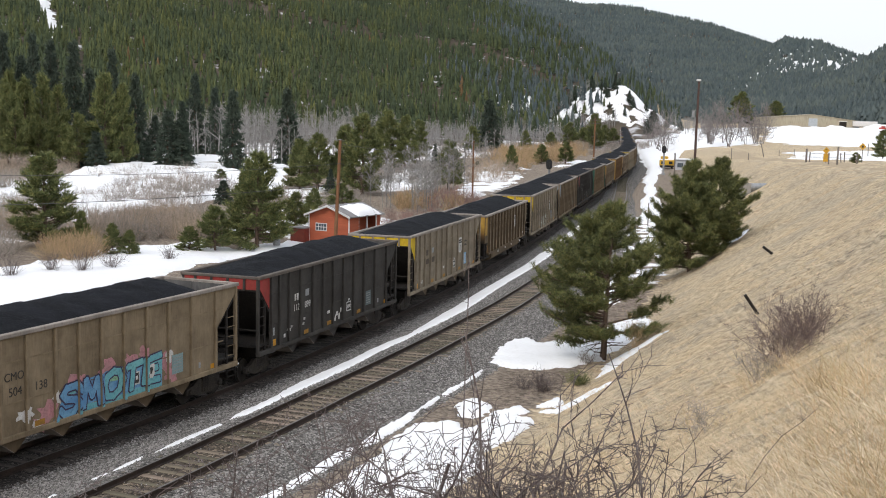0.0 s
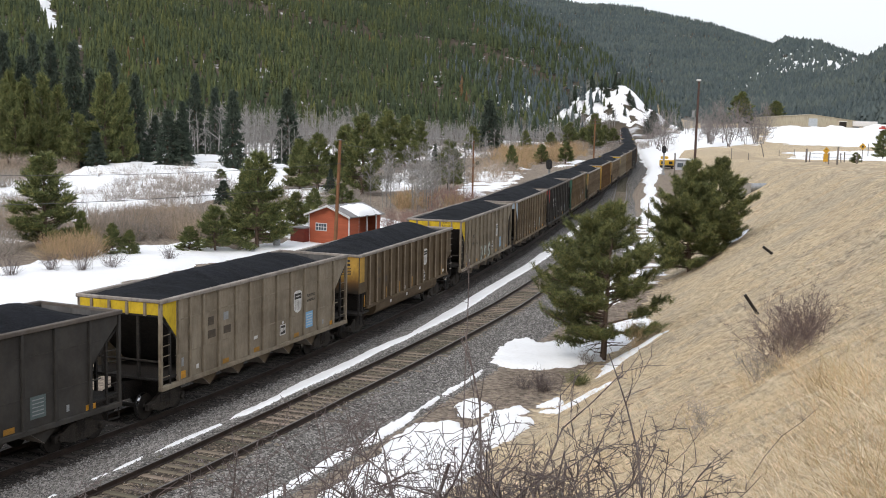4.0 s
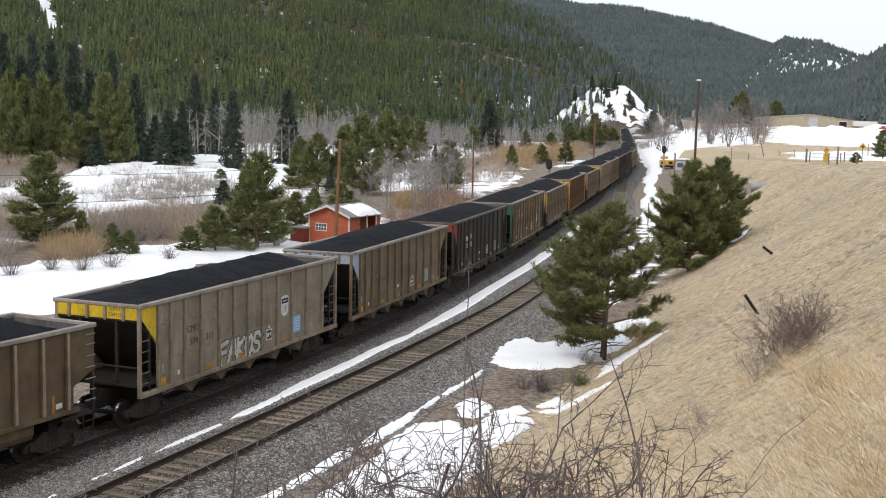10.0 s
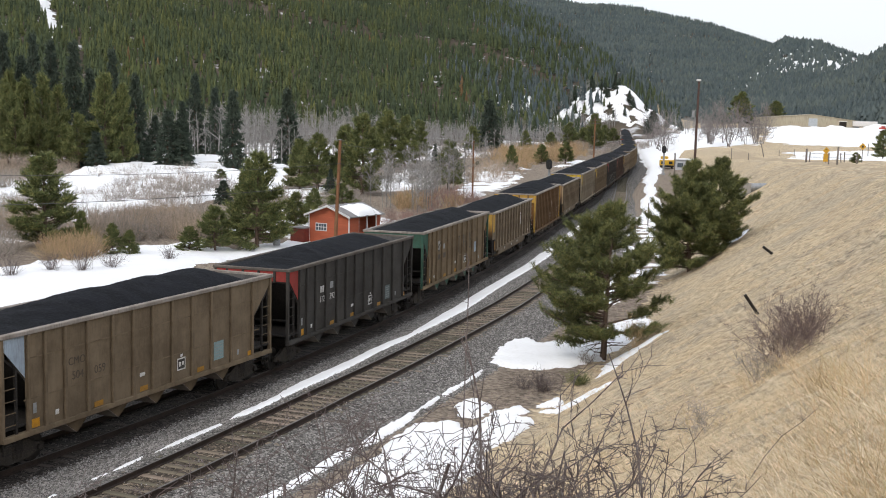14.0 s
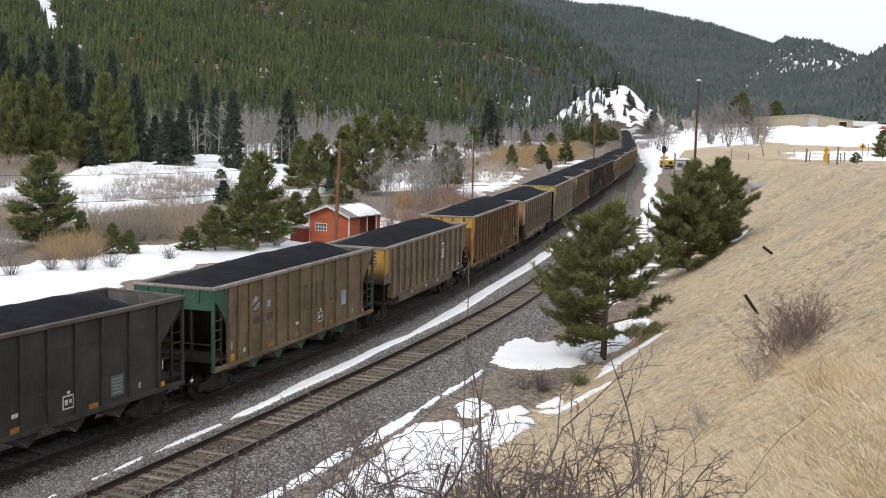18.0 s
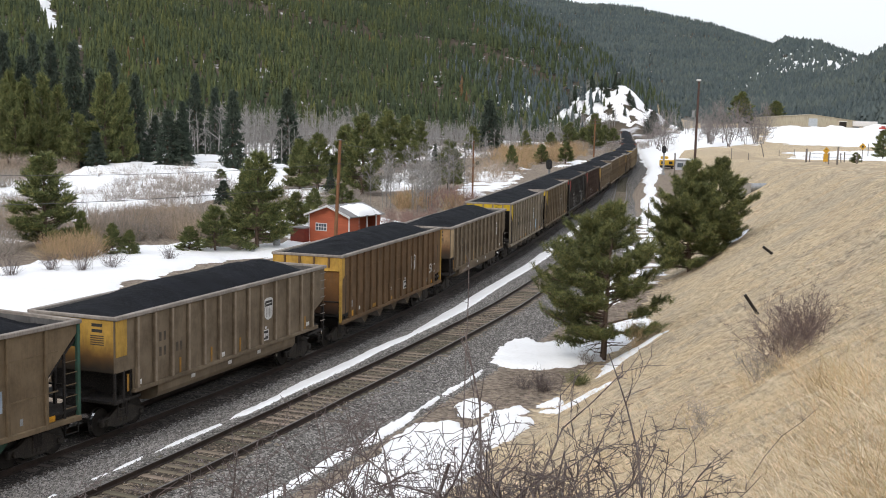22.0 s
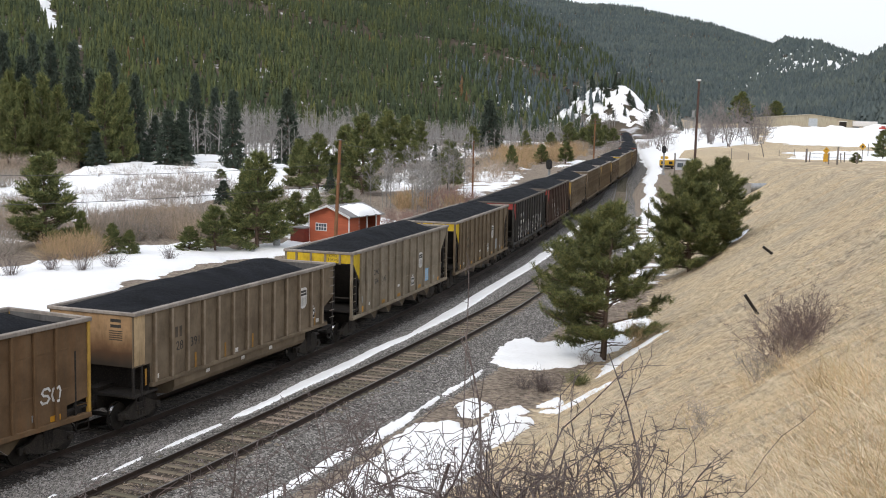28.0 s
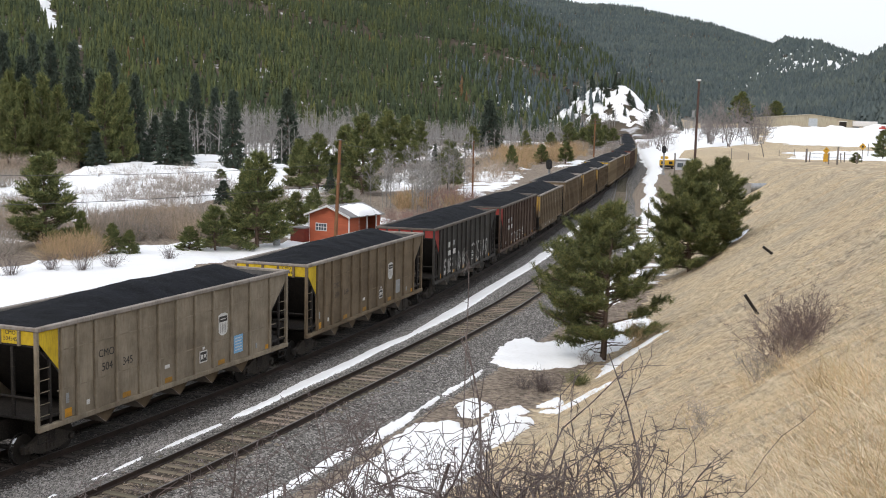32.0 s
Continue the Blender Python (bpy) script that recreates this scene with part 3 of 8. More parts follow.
def hopper_meshes(key, ends, rail, rows):
    """The shared meshes of an open hopper car with sloped ends; local +y points the way it travels."""
    sill, TOP = 0.74, TALL
    post = P["green"] if ends == "green" else P["gold"] if key == "rust" else P[key]
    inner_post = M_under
    out = {}
    cut = [(-E, TOP - 0.12), (-E, TOP - 0.30), (-E + 1.30, TOP - 1.52), (-E + 1.30, sill), (E - 1.0, sill), (E - 1.0, TOP - 1.42), (E, TOP - 0.30), (E, TOP - 0.12)]
    closed = key == "rust"
    if closed:
        cut = [(-E, TOP - 0.12), (-E, 1.3), (-E + 1.0, 1.2), (-E + 1.0, sill), (E - 0.95, sill), (E - 0.95, 1.1), (E, 1.1), (E, TOP - 0.12)]
    lining = [(-E + 0.1, TOP - 0.13), (-E + 0.1, TOP - 0.40), (-E + 1.34, TOP - 1.5), (E - 1.04, TOP - 1.5), (E - 0.1, TOP - 0.40), (E - 0.1, TOP - 0.13)]
    out["inner_wall"] = plate("inner_wall", lining, 0.02, "x", -0.01, P["inside"])
    out["side_sheet"] = plate("side_sheet", cut, 0.03, "x", 0, P[key])
    out["rib"] = plate("rib", [(-0.06, sill + 0.06), (0.06, sill + 0.06), (0.05, TOP - 0.14), (-0.05, TOP - 0.14)], 0.10, "x", 0, P[key], 0.015)
    out["seam"] = box("seam", -0.008, 0.008, -E + 0.9, E - 0.9, -0.02, 0.02, P[key])
    out["top_rail"] = box("top_rail", -0.09, 0.09, -E - 0.02, E + 0.02, TOP - 0.13, TOP, P[rail], 0.02)
    out["inner_end"] = box("inner_end", -HALF + 0.12, HALF - 0.12, -0.01, 0.01, TOP - 0.5, TOP - 0.1, P["inside"])
    out["side_sill"] = box("side_sill", -0.09, 0.09, -E + 0.02, E - 0.02, sill - 0.08, sill + 0.08, P[key], 0.015)
    out["corner_post"] = box("corner_post", -0.06, 0.06, -0.06, 0.06, sill, TOP - 0.12, post, 0.015)
    out["ladder_post"] = box("ladder_post", -0.04, 0.04, -0.04, 0.04, sill, TOP - 0.95, inner_post, 0.01)
    out["corner_patch"] = plate("corner_patch", [(-0.08, TOP - 0.15), (-0.08, TOP - 0.42), (-0.95, TOP - 1.36), (-0.95, TOP - 0.15)], 0.008, "x", 0, P[ends])
    if closed:
        out["corner_patch"] = plate("corner_patch", [(-0.08, TOP - 0.15), (-0.08, TOP - 1.15), (-0.42, TOP - 0.95), (-0.42, TOP - 0.15)], 0.008, "x", 0, P[ends])
    out["end_panel"] = box("end_panel", -HALF + 0.1, HALF - 0.1, 0, 0.05, TOP - (0.85 if ends == "green" else 0.72 if closed else 0.52), TOP - 0.06, P[ends], 0.01)
    out["end_rail"] = box("end_rail", -HALF, HALF, -0.05, 0.08, TOP - 0.12, TOP - 0.005, P[rail], 0.02)
    out["end_stake"] = box("end_stake", -0.045, 0.045, 0, 0.10, TOP - 0.56, TOP - 0.12, P[key] if ends != "green" else P["green"], 0.01)
    bm = bmesh.new()
    add_plate(bm, [(E - 0.02, TOP - 0.48), (E - 2.5, 1.15), (E - 2.5, 1.05), (E - 0.02, TOP - 0.58)], 2 * HALF - 0.2, "x", -HALF + 0.1)
    if closed:
        bm.free()
        bm = bmesh.new()
        add_box(bm, -HALF + 0.08, HALF - 0.08, E - 0.10, E - 0.06, 1.1, TOP - 0.5)
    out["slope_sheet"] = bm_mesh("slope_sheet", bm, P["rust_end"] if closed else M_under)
    # Deck colour includes the shade under the slope sheet close above.
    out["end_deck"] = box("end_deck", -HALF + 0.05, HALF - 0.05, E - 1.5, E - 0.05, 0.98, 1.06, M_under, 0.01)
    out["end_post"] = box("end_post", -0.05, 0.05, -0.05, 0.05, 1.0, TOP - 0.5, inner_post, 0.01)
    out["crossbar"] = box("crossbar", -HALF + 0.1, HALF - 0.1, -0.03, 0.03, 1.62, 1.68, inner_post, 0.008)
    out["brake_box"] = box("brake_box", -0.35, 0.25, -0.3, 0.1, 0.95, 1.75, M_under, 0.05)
    bm = bmesh.new()
    add_plate(bm, [(-0.62, 0.70), (0.64, 0.70), (0.03, 0.25), (-0.06, 0.25)], 2 * HALF - 0.24, "x", -HALF + 0.12)
    out["chute"] = bm_mesh("chute", bm, P["green"] if ends == "green" else P["black"] if key == "black" else P["umber"], 0.01)
    out["door_bar"] = plate("door_bar", [(0.64, 0.672), (0.64, 0.69), (0.0, 0.245), (0.0, 0.225)], 2 * HALF - 0.2, "x", -HALF + 0.1, P["rail"], 0.005)
    out["rung"] = box("rung", -0.011, 0.011, 0, 0.56, -0.011, 0.011, P[key])
    out["sill_step"] = sill_step(0.56, sill)
    out["floor_pan"] = box("floor_pan", -HALF + 0.08, HALF - 0.08, -E + 1.6, E - 1.6, 0.80, 0.95, M_under)
    out["centre_sill"] = box("centre_sill", -0.2, 0.2, -E, E, 0.25, 0.85, M_under)
    return out


def gondola_meshes(key, ends, rail, rows):
    """The shared meshes of a high-sided tub gondola with straight ends and open lower corners."""
    sill, TOP = 1.0, LOW
    out = {}
    cut = [(-E, TOP - 0.12), (-E, 2.1), (-E + 0.9, 1.7), (-E + 0.9, sill), (E - 0.95, sill), (E - 0.95, 1.72), (E, 1.72), (E, TOP - 0.12)]
    out["side_sheet"] = plate("side_sheet", cut, 0.03, "x", 0, P[key])
    out["rib"] = plate("rib", [(-0.075, sill + 0.05), (0.075, sill + 0.05), (0.06, TOP - 0.14), (-0.06, TOP - 0.14)], 0.12, "x", 0, P[key], 0.015)
    # Pale strip: dust wear and the rib's lit part, both as colour.
    out["rib_cap"] = plate("rib_cap", [(-0.06, sill + 0.08), (0.05, sill + 0.08), (0.04, TOP - 0.15), (-0.05, TOP - 0.15)], 0.006, "x", 0, P["ribdust"])
    out["top_rail"] = box("top_rail", -0.09, 0.09, -E - 0.02, E + 0.02, TOP - 0.13, TOP, P[rail], 0.02)
    out["inner_wall"] = box("inner_wall", -0.01, 0.01, -E + 0.1, E - 0.1, TOP - 1.3, TOP - 0.13, P["inside"])
    out["inner_end"] = box("inner_end", -HALF + 0.12, HALF - 0.12, -0.01, 0.01, TOP - 1.2, TOP - 0.1, P["inside"])
    out["side_sill"] = box("side_sill", -0.09, 0.09, -E + 0.7, E - 0.95, sill - 0.07, sill + 0.07, P[key], 0.015)
    out["corner_post"] = box("corner_post", -0.04, 0.04, -0.04, 0.04, 0.75, 1.75, M_under, 0.01)
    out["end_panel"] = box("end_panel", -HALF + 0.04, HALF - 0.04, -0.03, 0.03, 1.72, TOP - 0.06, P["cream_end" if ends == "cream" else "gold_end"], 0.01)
    out["end_text"] = box("end_text", -0.25, 0.25, 0, 0.004, -0.018, 0.018, P["ghost"])
    out["end_number"] = box("end_number", -0.2, 0.2, 0, 0.004, -0.05, 0.05, P["mark"])
    low = TOP - 1.75 if ends == "cream" else TOP - 1.3
    out["corner_patch"] = plate("corner_patch", [(-0.06, TOP - 0.15), (-0.06, low), (-0.64, low), (-0.64, TOP - 0.15)], 0.008, "x", 0, P[ends])
    out["end_rail"] = box("end_rail", -HALF, HALF, -0.05, 0.08, TOP - 0.12, TOP - 0.005, P[rail], 0.02)
    bm = bmesh.new()
    side = [(HALF - 0.10, 0.98), (HALF - 0.11, 0.62), (HALF - 0.20, 0.46), (HALF - 0.42, 0.36), (HALF - 0.8, 0.32)]
    add_plate(bm, [(-x, z) for x, z in side] + side[::-1], 9.6, "y", -4.8)
    out["tub"] = bm_mesh("tub", bm, P[key])
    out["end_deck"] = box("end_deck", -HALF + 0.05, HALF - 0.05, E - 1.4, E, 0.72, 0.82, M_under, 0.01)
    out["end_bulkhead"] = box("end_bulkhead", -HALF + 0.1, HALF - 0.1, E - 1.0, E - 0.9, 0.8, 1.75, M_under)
    out["rung"] = box("rung", -0.014, 0.014, 0, 0.42, -0.014, 0.014, P[rail])
    out["sill_step"] = sill_step(0.45, 0.78)
    out["floor_pan"] = box("floor_pan", -HALF + 0.08, HALF - 0.08, -E + 0.5, E - 0.95, 0.95, 1.08, M_under)
    out["centre_sill"] = box("centre_sill", -0.2, 0.2, -E, E, 0.25, 0.95, M_under)
    return out


def coal_mesh(seed, TOP, front, rear, peak, drop, ny=120, nx=22):
    """A heaped load: level with the front rail, swelling towards the middle, falling away before the rear wall."""
    L = E - 0.06
    ys, xs = np.linspace(-L, L, ny), np.linspace(-HALF + 0.06, HALF - 0.06, nx)
    Y, X = np.meshgrid(ys, xs, indexing="ij")
    crown = np.clip(1 - (np.abs(X) / (HALF - 0.05)) ** 1.7, 0, 1)
    swell = smooth_step(L - Y, -0.4, front) * smooth_step(Y + L, rear, rear + 2.2)
    dip = 1 - smooth_step(Y + L, rear * 0.35, rear + 1.6)
    Z = TOP - 0.10 + peak * crown * swell + 0.05 * crown - drop * dip * (0.45 + 0.55 * crown)
    Z = Z + 0.05 * rough_noise(X + seed * 3, Y, 2.6, seed) * crown + 0.02 * rough_noise(X, Y + seed, 0.55, seed + 9)
    Z = np.minimum(Z, TOP - 0.06 + 6 * (HALF - np.abs(X)) ** 1.3)
    v = np.stack([X.ravel(), Y.ravel(), Z.ravel()], 1)
    i, j = np.meshgrid(np.arange(ny - 1), np.arange(nx - 1), indexing="ij")
    q = np.stack([i * nx + j, i * nx + j + 1, (i + 1) * nx + j + 1, (i + 1) * nx + j], -1).reshape(-1, 4)
    return quick_mesh("coal_load", v, q, M_coal, True)


def wheel_meshes():
    out = {}
    bm = bmesh.new()
    for side in (-1, 1):
        add_tube(bm, (side * 0.70, 0, 0), (side * 0.80, 0, 0), 0.44, 0.44, 28)
        add_tube(bm, (side * 0.665, 0, 0), (side * 0.70, 0, 0), 0.475, 0.475, 28)
        add_tube(bm, (side * 0.80, 0, 0), (side * 0.84, 0, 0), 0.16, 0.13, 16)
        for k in range(3):
            a = k * math.tau / 3
            add_tube(bm, (side * 0.845, 0.08 * math.cos(a), 0.08 * math.sin(a)), (side * 0.87, 0.08 * math.cos(a), 0.08 * math.sin(a)), 0.02, 0.02, 6)
    add_tube(bm, (-1.0, 0, 0), (1.0, 0, 0), 0.075, 0.075, 12)
    out["wheelset"] = bm_mesh("wheelset", bm, M_wheel, 0.0)
    for side, name in ((-1, "tread_a"), (1, "tread_b")):
        bm = bmesh.new()
        n = 28
        for x0, x1, r0, r1 in ((0.705, 0.798, 0.452, 0.447),):
            ra = [bm.verts.new((side * x0, r0 * math.cos(i * math.tau / n), r0 * math.sin(i * math.tau / n))) for i in range(n)]
            rb = [bm.verts.new((side * x1, r1 * math.cos(i * math.tau / n), r1 * math.sin(i * math.tau / n))) for i in range(n)]
            for i in range(n):
                bm.faces.new([ra[i], ra[(i + 1) % n], rb[(i + 1) % n], rb[i]])
        out[name] = bm_mesh("tread", bm, M_tread)
    outline = [(-1.12, 0.36), (-1.12, 0.58), (-0.75, 0.62), (-0.4, 0.82), (0.4, 0.82), (0.75, 0.62), (1.12, 0.58), (1.12, 0.36), (0.72, 0.36), (0.42, 0.22), (-0.42, 0.22), (-0.72, 0.36)]
    for side, name in ((-1, "frame_a"), (1, "frame_b")):
        bm = bmesh.new()
        add_plate(bm, outline, 0.14, "x", side * 0.99 - 0.07)
        for k in (-0.16, 0.0, 0.16):
            add_tube(bm, (side * 1.04, k, 0.32), (side * 1.04, k, 0.72), 0.065, 0.065, 8)
        for k in (-0.89, 0.89):
            add_tube(bm, (side * 1.0, k, 0.46), (side * 1.14, k, 0.46), 0.12, 0.1, 10)
        out[name] = bm_mesh("truck_frame", bm, M_truck, 0.02)
    out["bolster"] = box("bolster", -1.1, 1.1, -0.2, 0.2, 0.45, 1.2, M_under, 0.03)
    bm = bmesh.new()
    add_box(bm, -0.11, 0.11, 0, 0.9, 0.72, 0.95)
    add_box(bm, -0.16, 0.16, 0.62, 0.93, 0.68, 0.99)
    out["coupler"] = bm_mesh("coupler", bm, M_under, 0.03)
    out["brace"] = box("brace", -0.07, 0.07, -0.07, 0.07, -0.9, 0.07, P["inside"], 0.01)
    out["air_hose"] = tube("air_hose", (0.35, 0.45, 0.75), (0.3, 0.8, 0.35), 0.025, M_under)
    return out


WHEELS = wheel_meshes()
COALS = {TALL: [coal_mesh(i, TALL, *f) for i, f in enumerate([(5.0, 0.9, 0.42, 0.45), (6.0, 0.5, 0.46, 0.22), (4.5, 1.2, 0.40, 0.5), (6.5, 0.7, 0.44, 0.25)])],
         LOW: [coal_mesh(i + 7, LOW, *f) for i, f in enumerate([(5.0, 0.6, 0.5, 0.28), (4.0, 1.0, 0.46, 0.55), (5.5, 0.5, 0.5, 0.25)])]}
FAR_COAL = {TALL: coal_mesh(3, TALL, 5.0, 0.9, 0.42, 0.25, 40, 10), LOW: coal_mesh(5, LOW, 5.0, 0.6, 0.48, 0.25, 40, 10)}
KITS = {}
SPINNING = []


def kit(kind, key, ends, rail, rows):
    k = (kind, key, ends, rail)
    if k not in KITS:
        KITS[k] = (hopper_meshes if kind == "hopper" else gondola_meshes)(key, ends, rail, rows)
    return KITS[k]


RUNNING_GEAR = ("truck_frame", "bolster", "wheelset", "coupler", "air_hose")


def put(parent, name, mesh, x=0, y=0, z=0, rz=0, rx=0, label=""):
    """A part of a car; the body is carried LIFT above the drawing's level, the running gear stands on the rails."""
    o = part(name, mesh, parent, label)
    if parent.parent is None and name not in RUNNING_GEAR:
        z += LIFT
    o.matrix_basis = pose(x, y, z, rx, 0, rz)
    return o


HOPPER_RIBS = (0.070, 0.116, 0.172, 0.24, 0.318, 0.386, 0.454, 0.526, 0.602, 0.68, 0.766, 0.862)
GONDOLA_RIBS = (0.074, 0.138, 0.202, 0.268, 0.333, 0.40, 0.467, 0.534, 0.60, 0.669, 0.74, 0.81, 0.876)


def rib_places(kind, rows):
    if rows > 14:
        return [E - SPAN * (0.07 + 0.79 * i / (rows - 1)) for i in range(rows)]
    return [E - SPAN * f for f in (HOPPER_RIBS if kind == "hopper" else GONDOLA_RIBS)]


def coal_car(kind, key, ends, rail, rows, label, coal, detail):
    """One loaded coal car; its origin is on the rail top at its middle."""
    hopper = kind == "hopper"
    car = thing("hopper_car" if hopper else "coal_gondola", label, "rail car", group="cars of the coal train")
    K = kit(kind, key, ends, rail, rows)
    S = HALF - 0.05
    for side in (-1, 1):
        put(car, "side_sheet", K["side_sheet"], side * S - 0.015)
        put(car, "top_rail", K["top_rail"], side * (S + 0.03))
        put(car, "inner_wall", K["inner_wall"], side * (S - 0.04))
        put(car, "side_sill", K["side_sill"], side * (S + 0.01))
        if side < 0 or detail > 1:
            for y in rib_places(kind, rows):
                rib = put(car, "rib", K["rib"], side * (S + 0.01) - (0.0 if side > 0 else 0.10 if hopper else 0.12), y)
                if not hopper:
                    put(rib, "rib_cap", K["rib_cap"], 0.12 if side > 0 else -0.006)
        if hopper:
            if detail > 0 and side < 0:
                for z in (1.72, 2.9):
                    put(car, "seam", K["seam"], side * (S + 0.02), 0, z)
            for end in (-1, 1):
                put(car, "corner_post", K["corner_post"], side * S, end * (E - 0.06))
                put(car, "ladder_post", K["ladder_post"], side * (S - 0.02), end * (E - 0.62))
                if detail > 0:
                    for z in (1.1, 1.45, 1.8, 2.15, 2.5):
                        put(car, "rung", K["rung"], side * S, end * (E - 0.06) - (0.56 if end > 0 else 0), z)
        else:
            for y in (E - 0.05, E - 0.5, -E + 0.05):
                put(car, "corner_post", K["corner_post"], side * (S - 0.02), y)
            if detail > 0:
                for z in (1.2, 1.5, 1.85, 2.2, 2.55, 2.9, 3.2):
                    put(car, "rung", K["rung"], side * (S + 0.07), -E + 0.02, z)
        if detail > 0 and side < 0:
            for end in (-1, 1):
                put(car, "sill_step", K["sill_step"], side * (S - 0.01), E - 0.62 if end > 0 else -E + 0.05)
        put(car, "corner_patch", K["corner_patch"], side * (S + 0.022) - (0 if side > 0 else 0.008), E)
    for end in (-1, 1):
        turn = 0 if end > 0 else 180
        put(car, "end_panel", K["end_panel"], 0, end * (E - 0.05), 0, turn)
        put(car, "end_rail", K["end_rail"], 0, end * (E - 0.05), 0, turn)
        put(car, "inner_end", K["inner_end"], 0, end * (E - 0.09))
        put(car, "end_deck", K["end_deck"], 0, 0, 0, turn)
        for x in (-1.05, -0.35, 0.35, 1.05) if hopper else ():
            put(car, "end_stake", K["end_stake"], x, end * (E - 0.03), 0, turn)
        if end < 0:
            put(car, "inner_brace", WHEELS["brace"], HALF - 0.25, -E + 1.6, TALL if hopper else LOW)
        if hopper:
            put(car, "slope_sheet", K["slope_sheet"], 0, 0, 0, turn)
            put(car, "crossbar", K["crossbar"], 0, end * (E - 0.06))
            for x in (-0.7, 0.7):
                put(car, "end_post", K["end_post"], x, end * (E - 0.10), 0)
            if end < 0:
                put(car, "brake_box", K["brake_box"], 0.2, -E + 0.35)
        else:
            put(car, "end_bulkhead", K["end_bulkhead"], 0, 0, 0, turn)
            if end > 0 and detail > 0:
                put(car, "stencil", K["end_number"], -0.95, E - 0.018, LOW - 0.30)
                put(car, "stencil", K["end_number"], -0.95, E - 0.018, LOW - 0.48)
                for k in range(5):
                    put(car, "stencil", K["end_text"], -0.95, E - 0.018, LOW - 0.64 - 0.07 * k)
        put(car, "coupler", WHEELS["coupler"], 0, end * (PITCH / 2 - 0.9) - 0.34, 0, turn)
        put(car, "truck_frame", WHEELS["frame_a"], 0, end * 6.02)
        put(car, "truck_frame", WHEELS["frame_b"], 0, end * 6.02)
        put(car, "bolster", WHEELS["bolster"], 0, end * 6.02)
        if detail > 0:
            put(car, "air_hose", WHEELS["air_hose"], 0, end * (PITCH / 2 - 0.9), 0, turn)
        for w in (-0.89, 0.89):
            ws = put(car, "wheelset", WHEELS["wheelset"], 0, end * 6.02 + w, 0.455)
            put(ws, "tread", WHEELS["tread_a"], label="bright worn wheel tread")
            put(ws, "tread", WHEELS["tread_b"], label="bright worn wheel tread")
            if detail > 0:
                SPINNING.append(ws)
    put(car, "floor_pan", K["floor_pan"])
    put(car, "centre_sill", K["centre_sill"])
    if hopper:
        for i in range(5):
            y = -4.0 + 2.0 * i
            put(car, "chute", K["chute"], 0, y)
            if detail > 0:
                put(car, "door_bar", K["door_bar"], 0, y)
    else:
        put(car, "tub", K["tub"])
    put(car, "coal_load", coal, label="heaped black coal")
    return car


# ---- stencils, placards and graffiti on the side that faces the bank (local -x) ----
FLAT = {}


def place_flat(car, name, mesh, f, z, lift=0.024, label=""):
    """f runs from 0 at the front to 1 at the rear of the car."""
    o = part(name, mesh, car, label)
    o.matrix_basis = Matrix(((0, 0, -1, -(HALF - 0.05) - lift), (-1, 0, 0, E - f * SPAN), (0, 1, 0, z + LIFT), (0, 0, 0, 1)))
    return o


def card(w, h, key):
    k = (round(w, 2), round(h, 2), key)
    if k not in FLAT:
        FLAT[k] = box("card", -w / 2, w / 2, -h / 2, h / 2, 0, 0.005, P[key])
    return FLAT[k]


def letters(text, size, key):
    k = (text, size, key)
    if k not in FLAT:
        cu = bpy.data.curves.new("letters", "FONT")
        cu.body, cu.size, cu.extrude, cu.align_x, cu.align_y = text, size, 0.002, "CENTER", "CENTER"
        ob = bpy.data.objects.new("letters", cu)
        scene.collection.objects.link(ob)
        dg = bpy.context.evaluated_depsgraph_get()
        me = bpy.data.meshes.new_from_object(ob.evaluated_get(dg))
        bpy.data.objects.remove(ob)
        me.materials.clear()
        me.materials.append(P[key])
        FLAT[k] = me
    return FLAT[k]


def shield(car, f, z, s=0.5):
    """A plain heraldic shape in white and dark bars."""
    key = ("shield", s)
    if key not in FLAT:
        out = [(-s, s * 1.1), (-0.45 * s, s * 1.3), (0.45 * s, s * 1.3), (s, s * 1.1), (0.95 * s, -0.9 * s), (0.6 * s, -1.25 * s), (0, -1.4 * s), (-0.6 * s, -1.25 * s), (-0.95 * s, -0.9 * s)]
        FLAT[key] = plate("shield", out, 0.005, "z", 0, P["white"])
        FLAT[("bars", s)] = box("bars", -0.85 * s, 0.85 * s, 0.28 * s, 0.95 * s, 0.005, 0.009, P["mark"])
        FLAT[("line", s)] = box("line", -0.6 * s, 0.6 * s, 0.56 * s, 0.66 * s, 0.009, 0.012, P["white"])
        FLAT[("bar", s)] = box("bar", -0.05 * s, 0.05 * s, -1.05 * s, 0.18 * s, 0.005, 0.009, P["faint"])
    o = place_flat(car, "emblem", FLAT[key], f, z, label="faded white shield emblem")
    part("band", FLAT[("bars", s)], o)
    part("line", FLAT[("line", s)], o)
    for x in (-0.55, -0.18, 0.18, 0.55):
        part("bar", FLAT[("bar", s)], o).matrix_basis = pose(x * s, 0, 0)


def data_box(car, f, z):
    o = place_flat(car, "data_box", card(0.48, 0.42, "white"), f, z, label="white framed data stencil")
    part("field", card(0.39, 0.33, "mark"), o).matrix_basis = pose(0, 0, 0.004)
    part("mark", card(0.13, 0.16, "white"), o).matrix_basis = pose(-0.09, 0, 0.008)
    part("mark", card(0.10, 0.12, "white"), o).matrix_basis = pose(0.09, 0.01, 0.008)
    part("tab", card(0.13, 0.09, "white"), o).matrix_basis = pose(0.02, 0.29, 0)


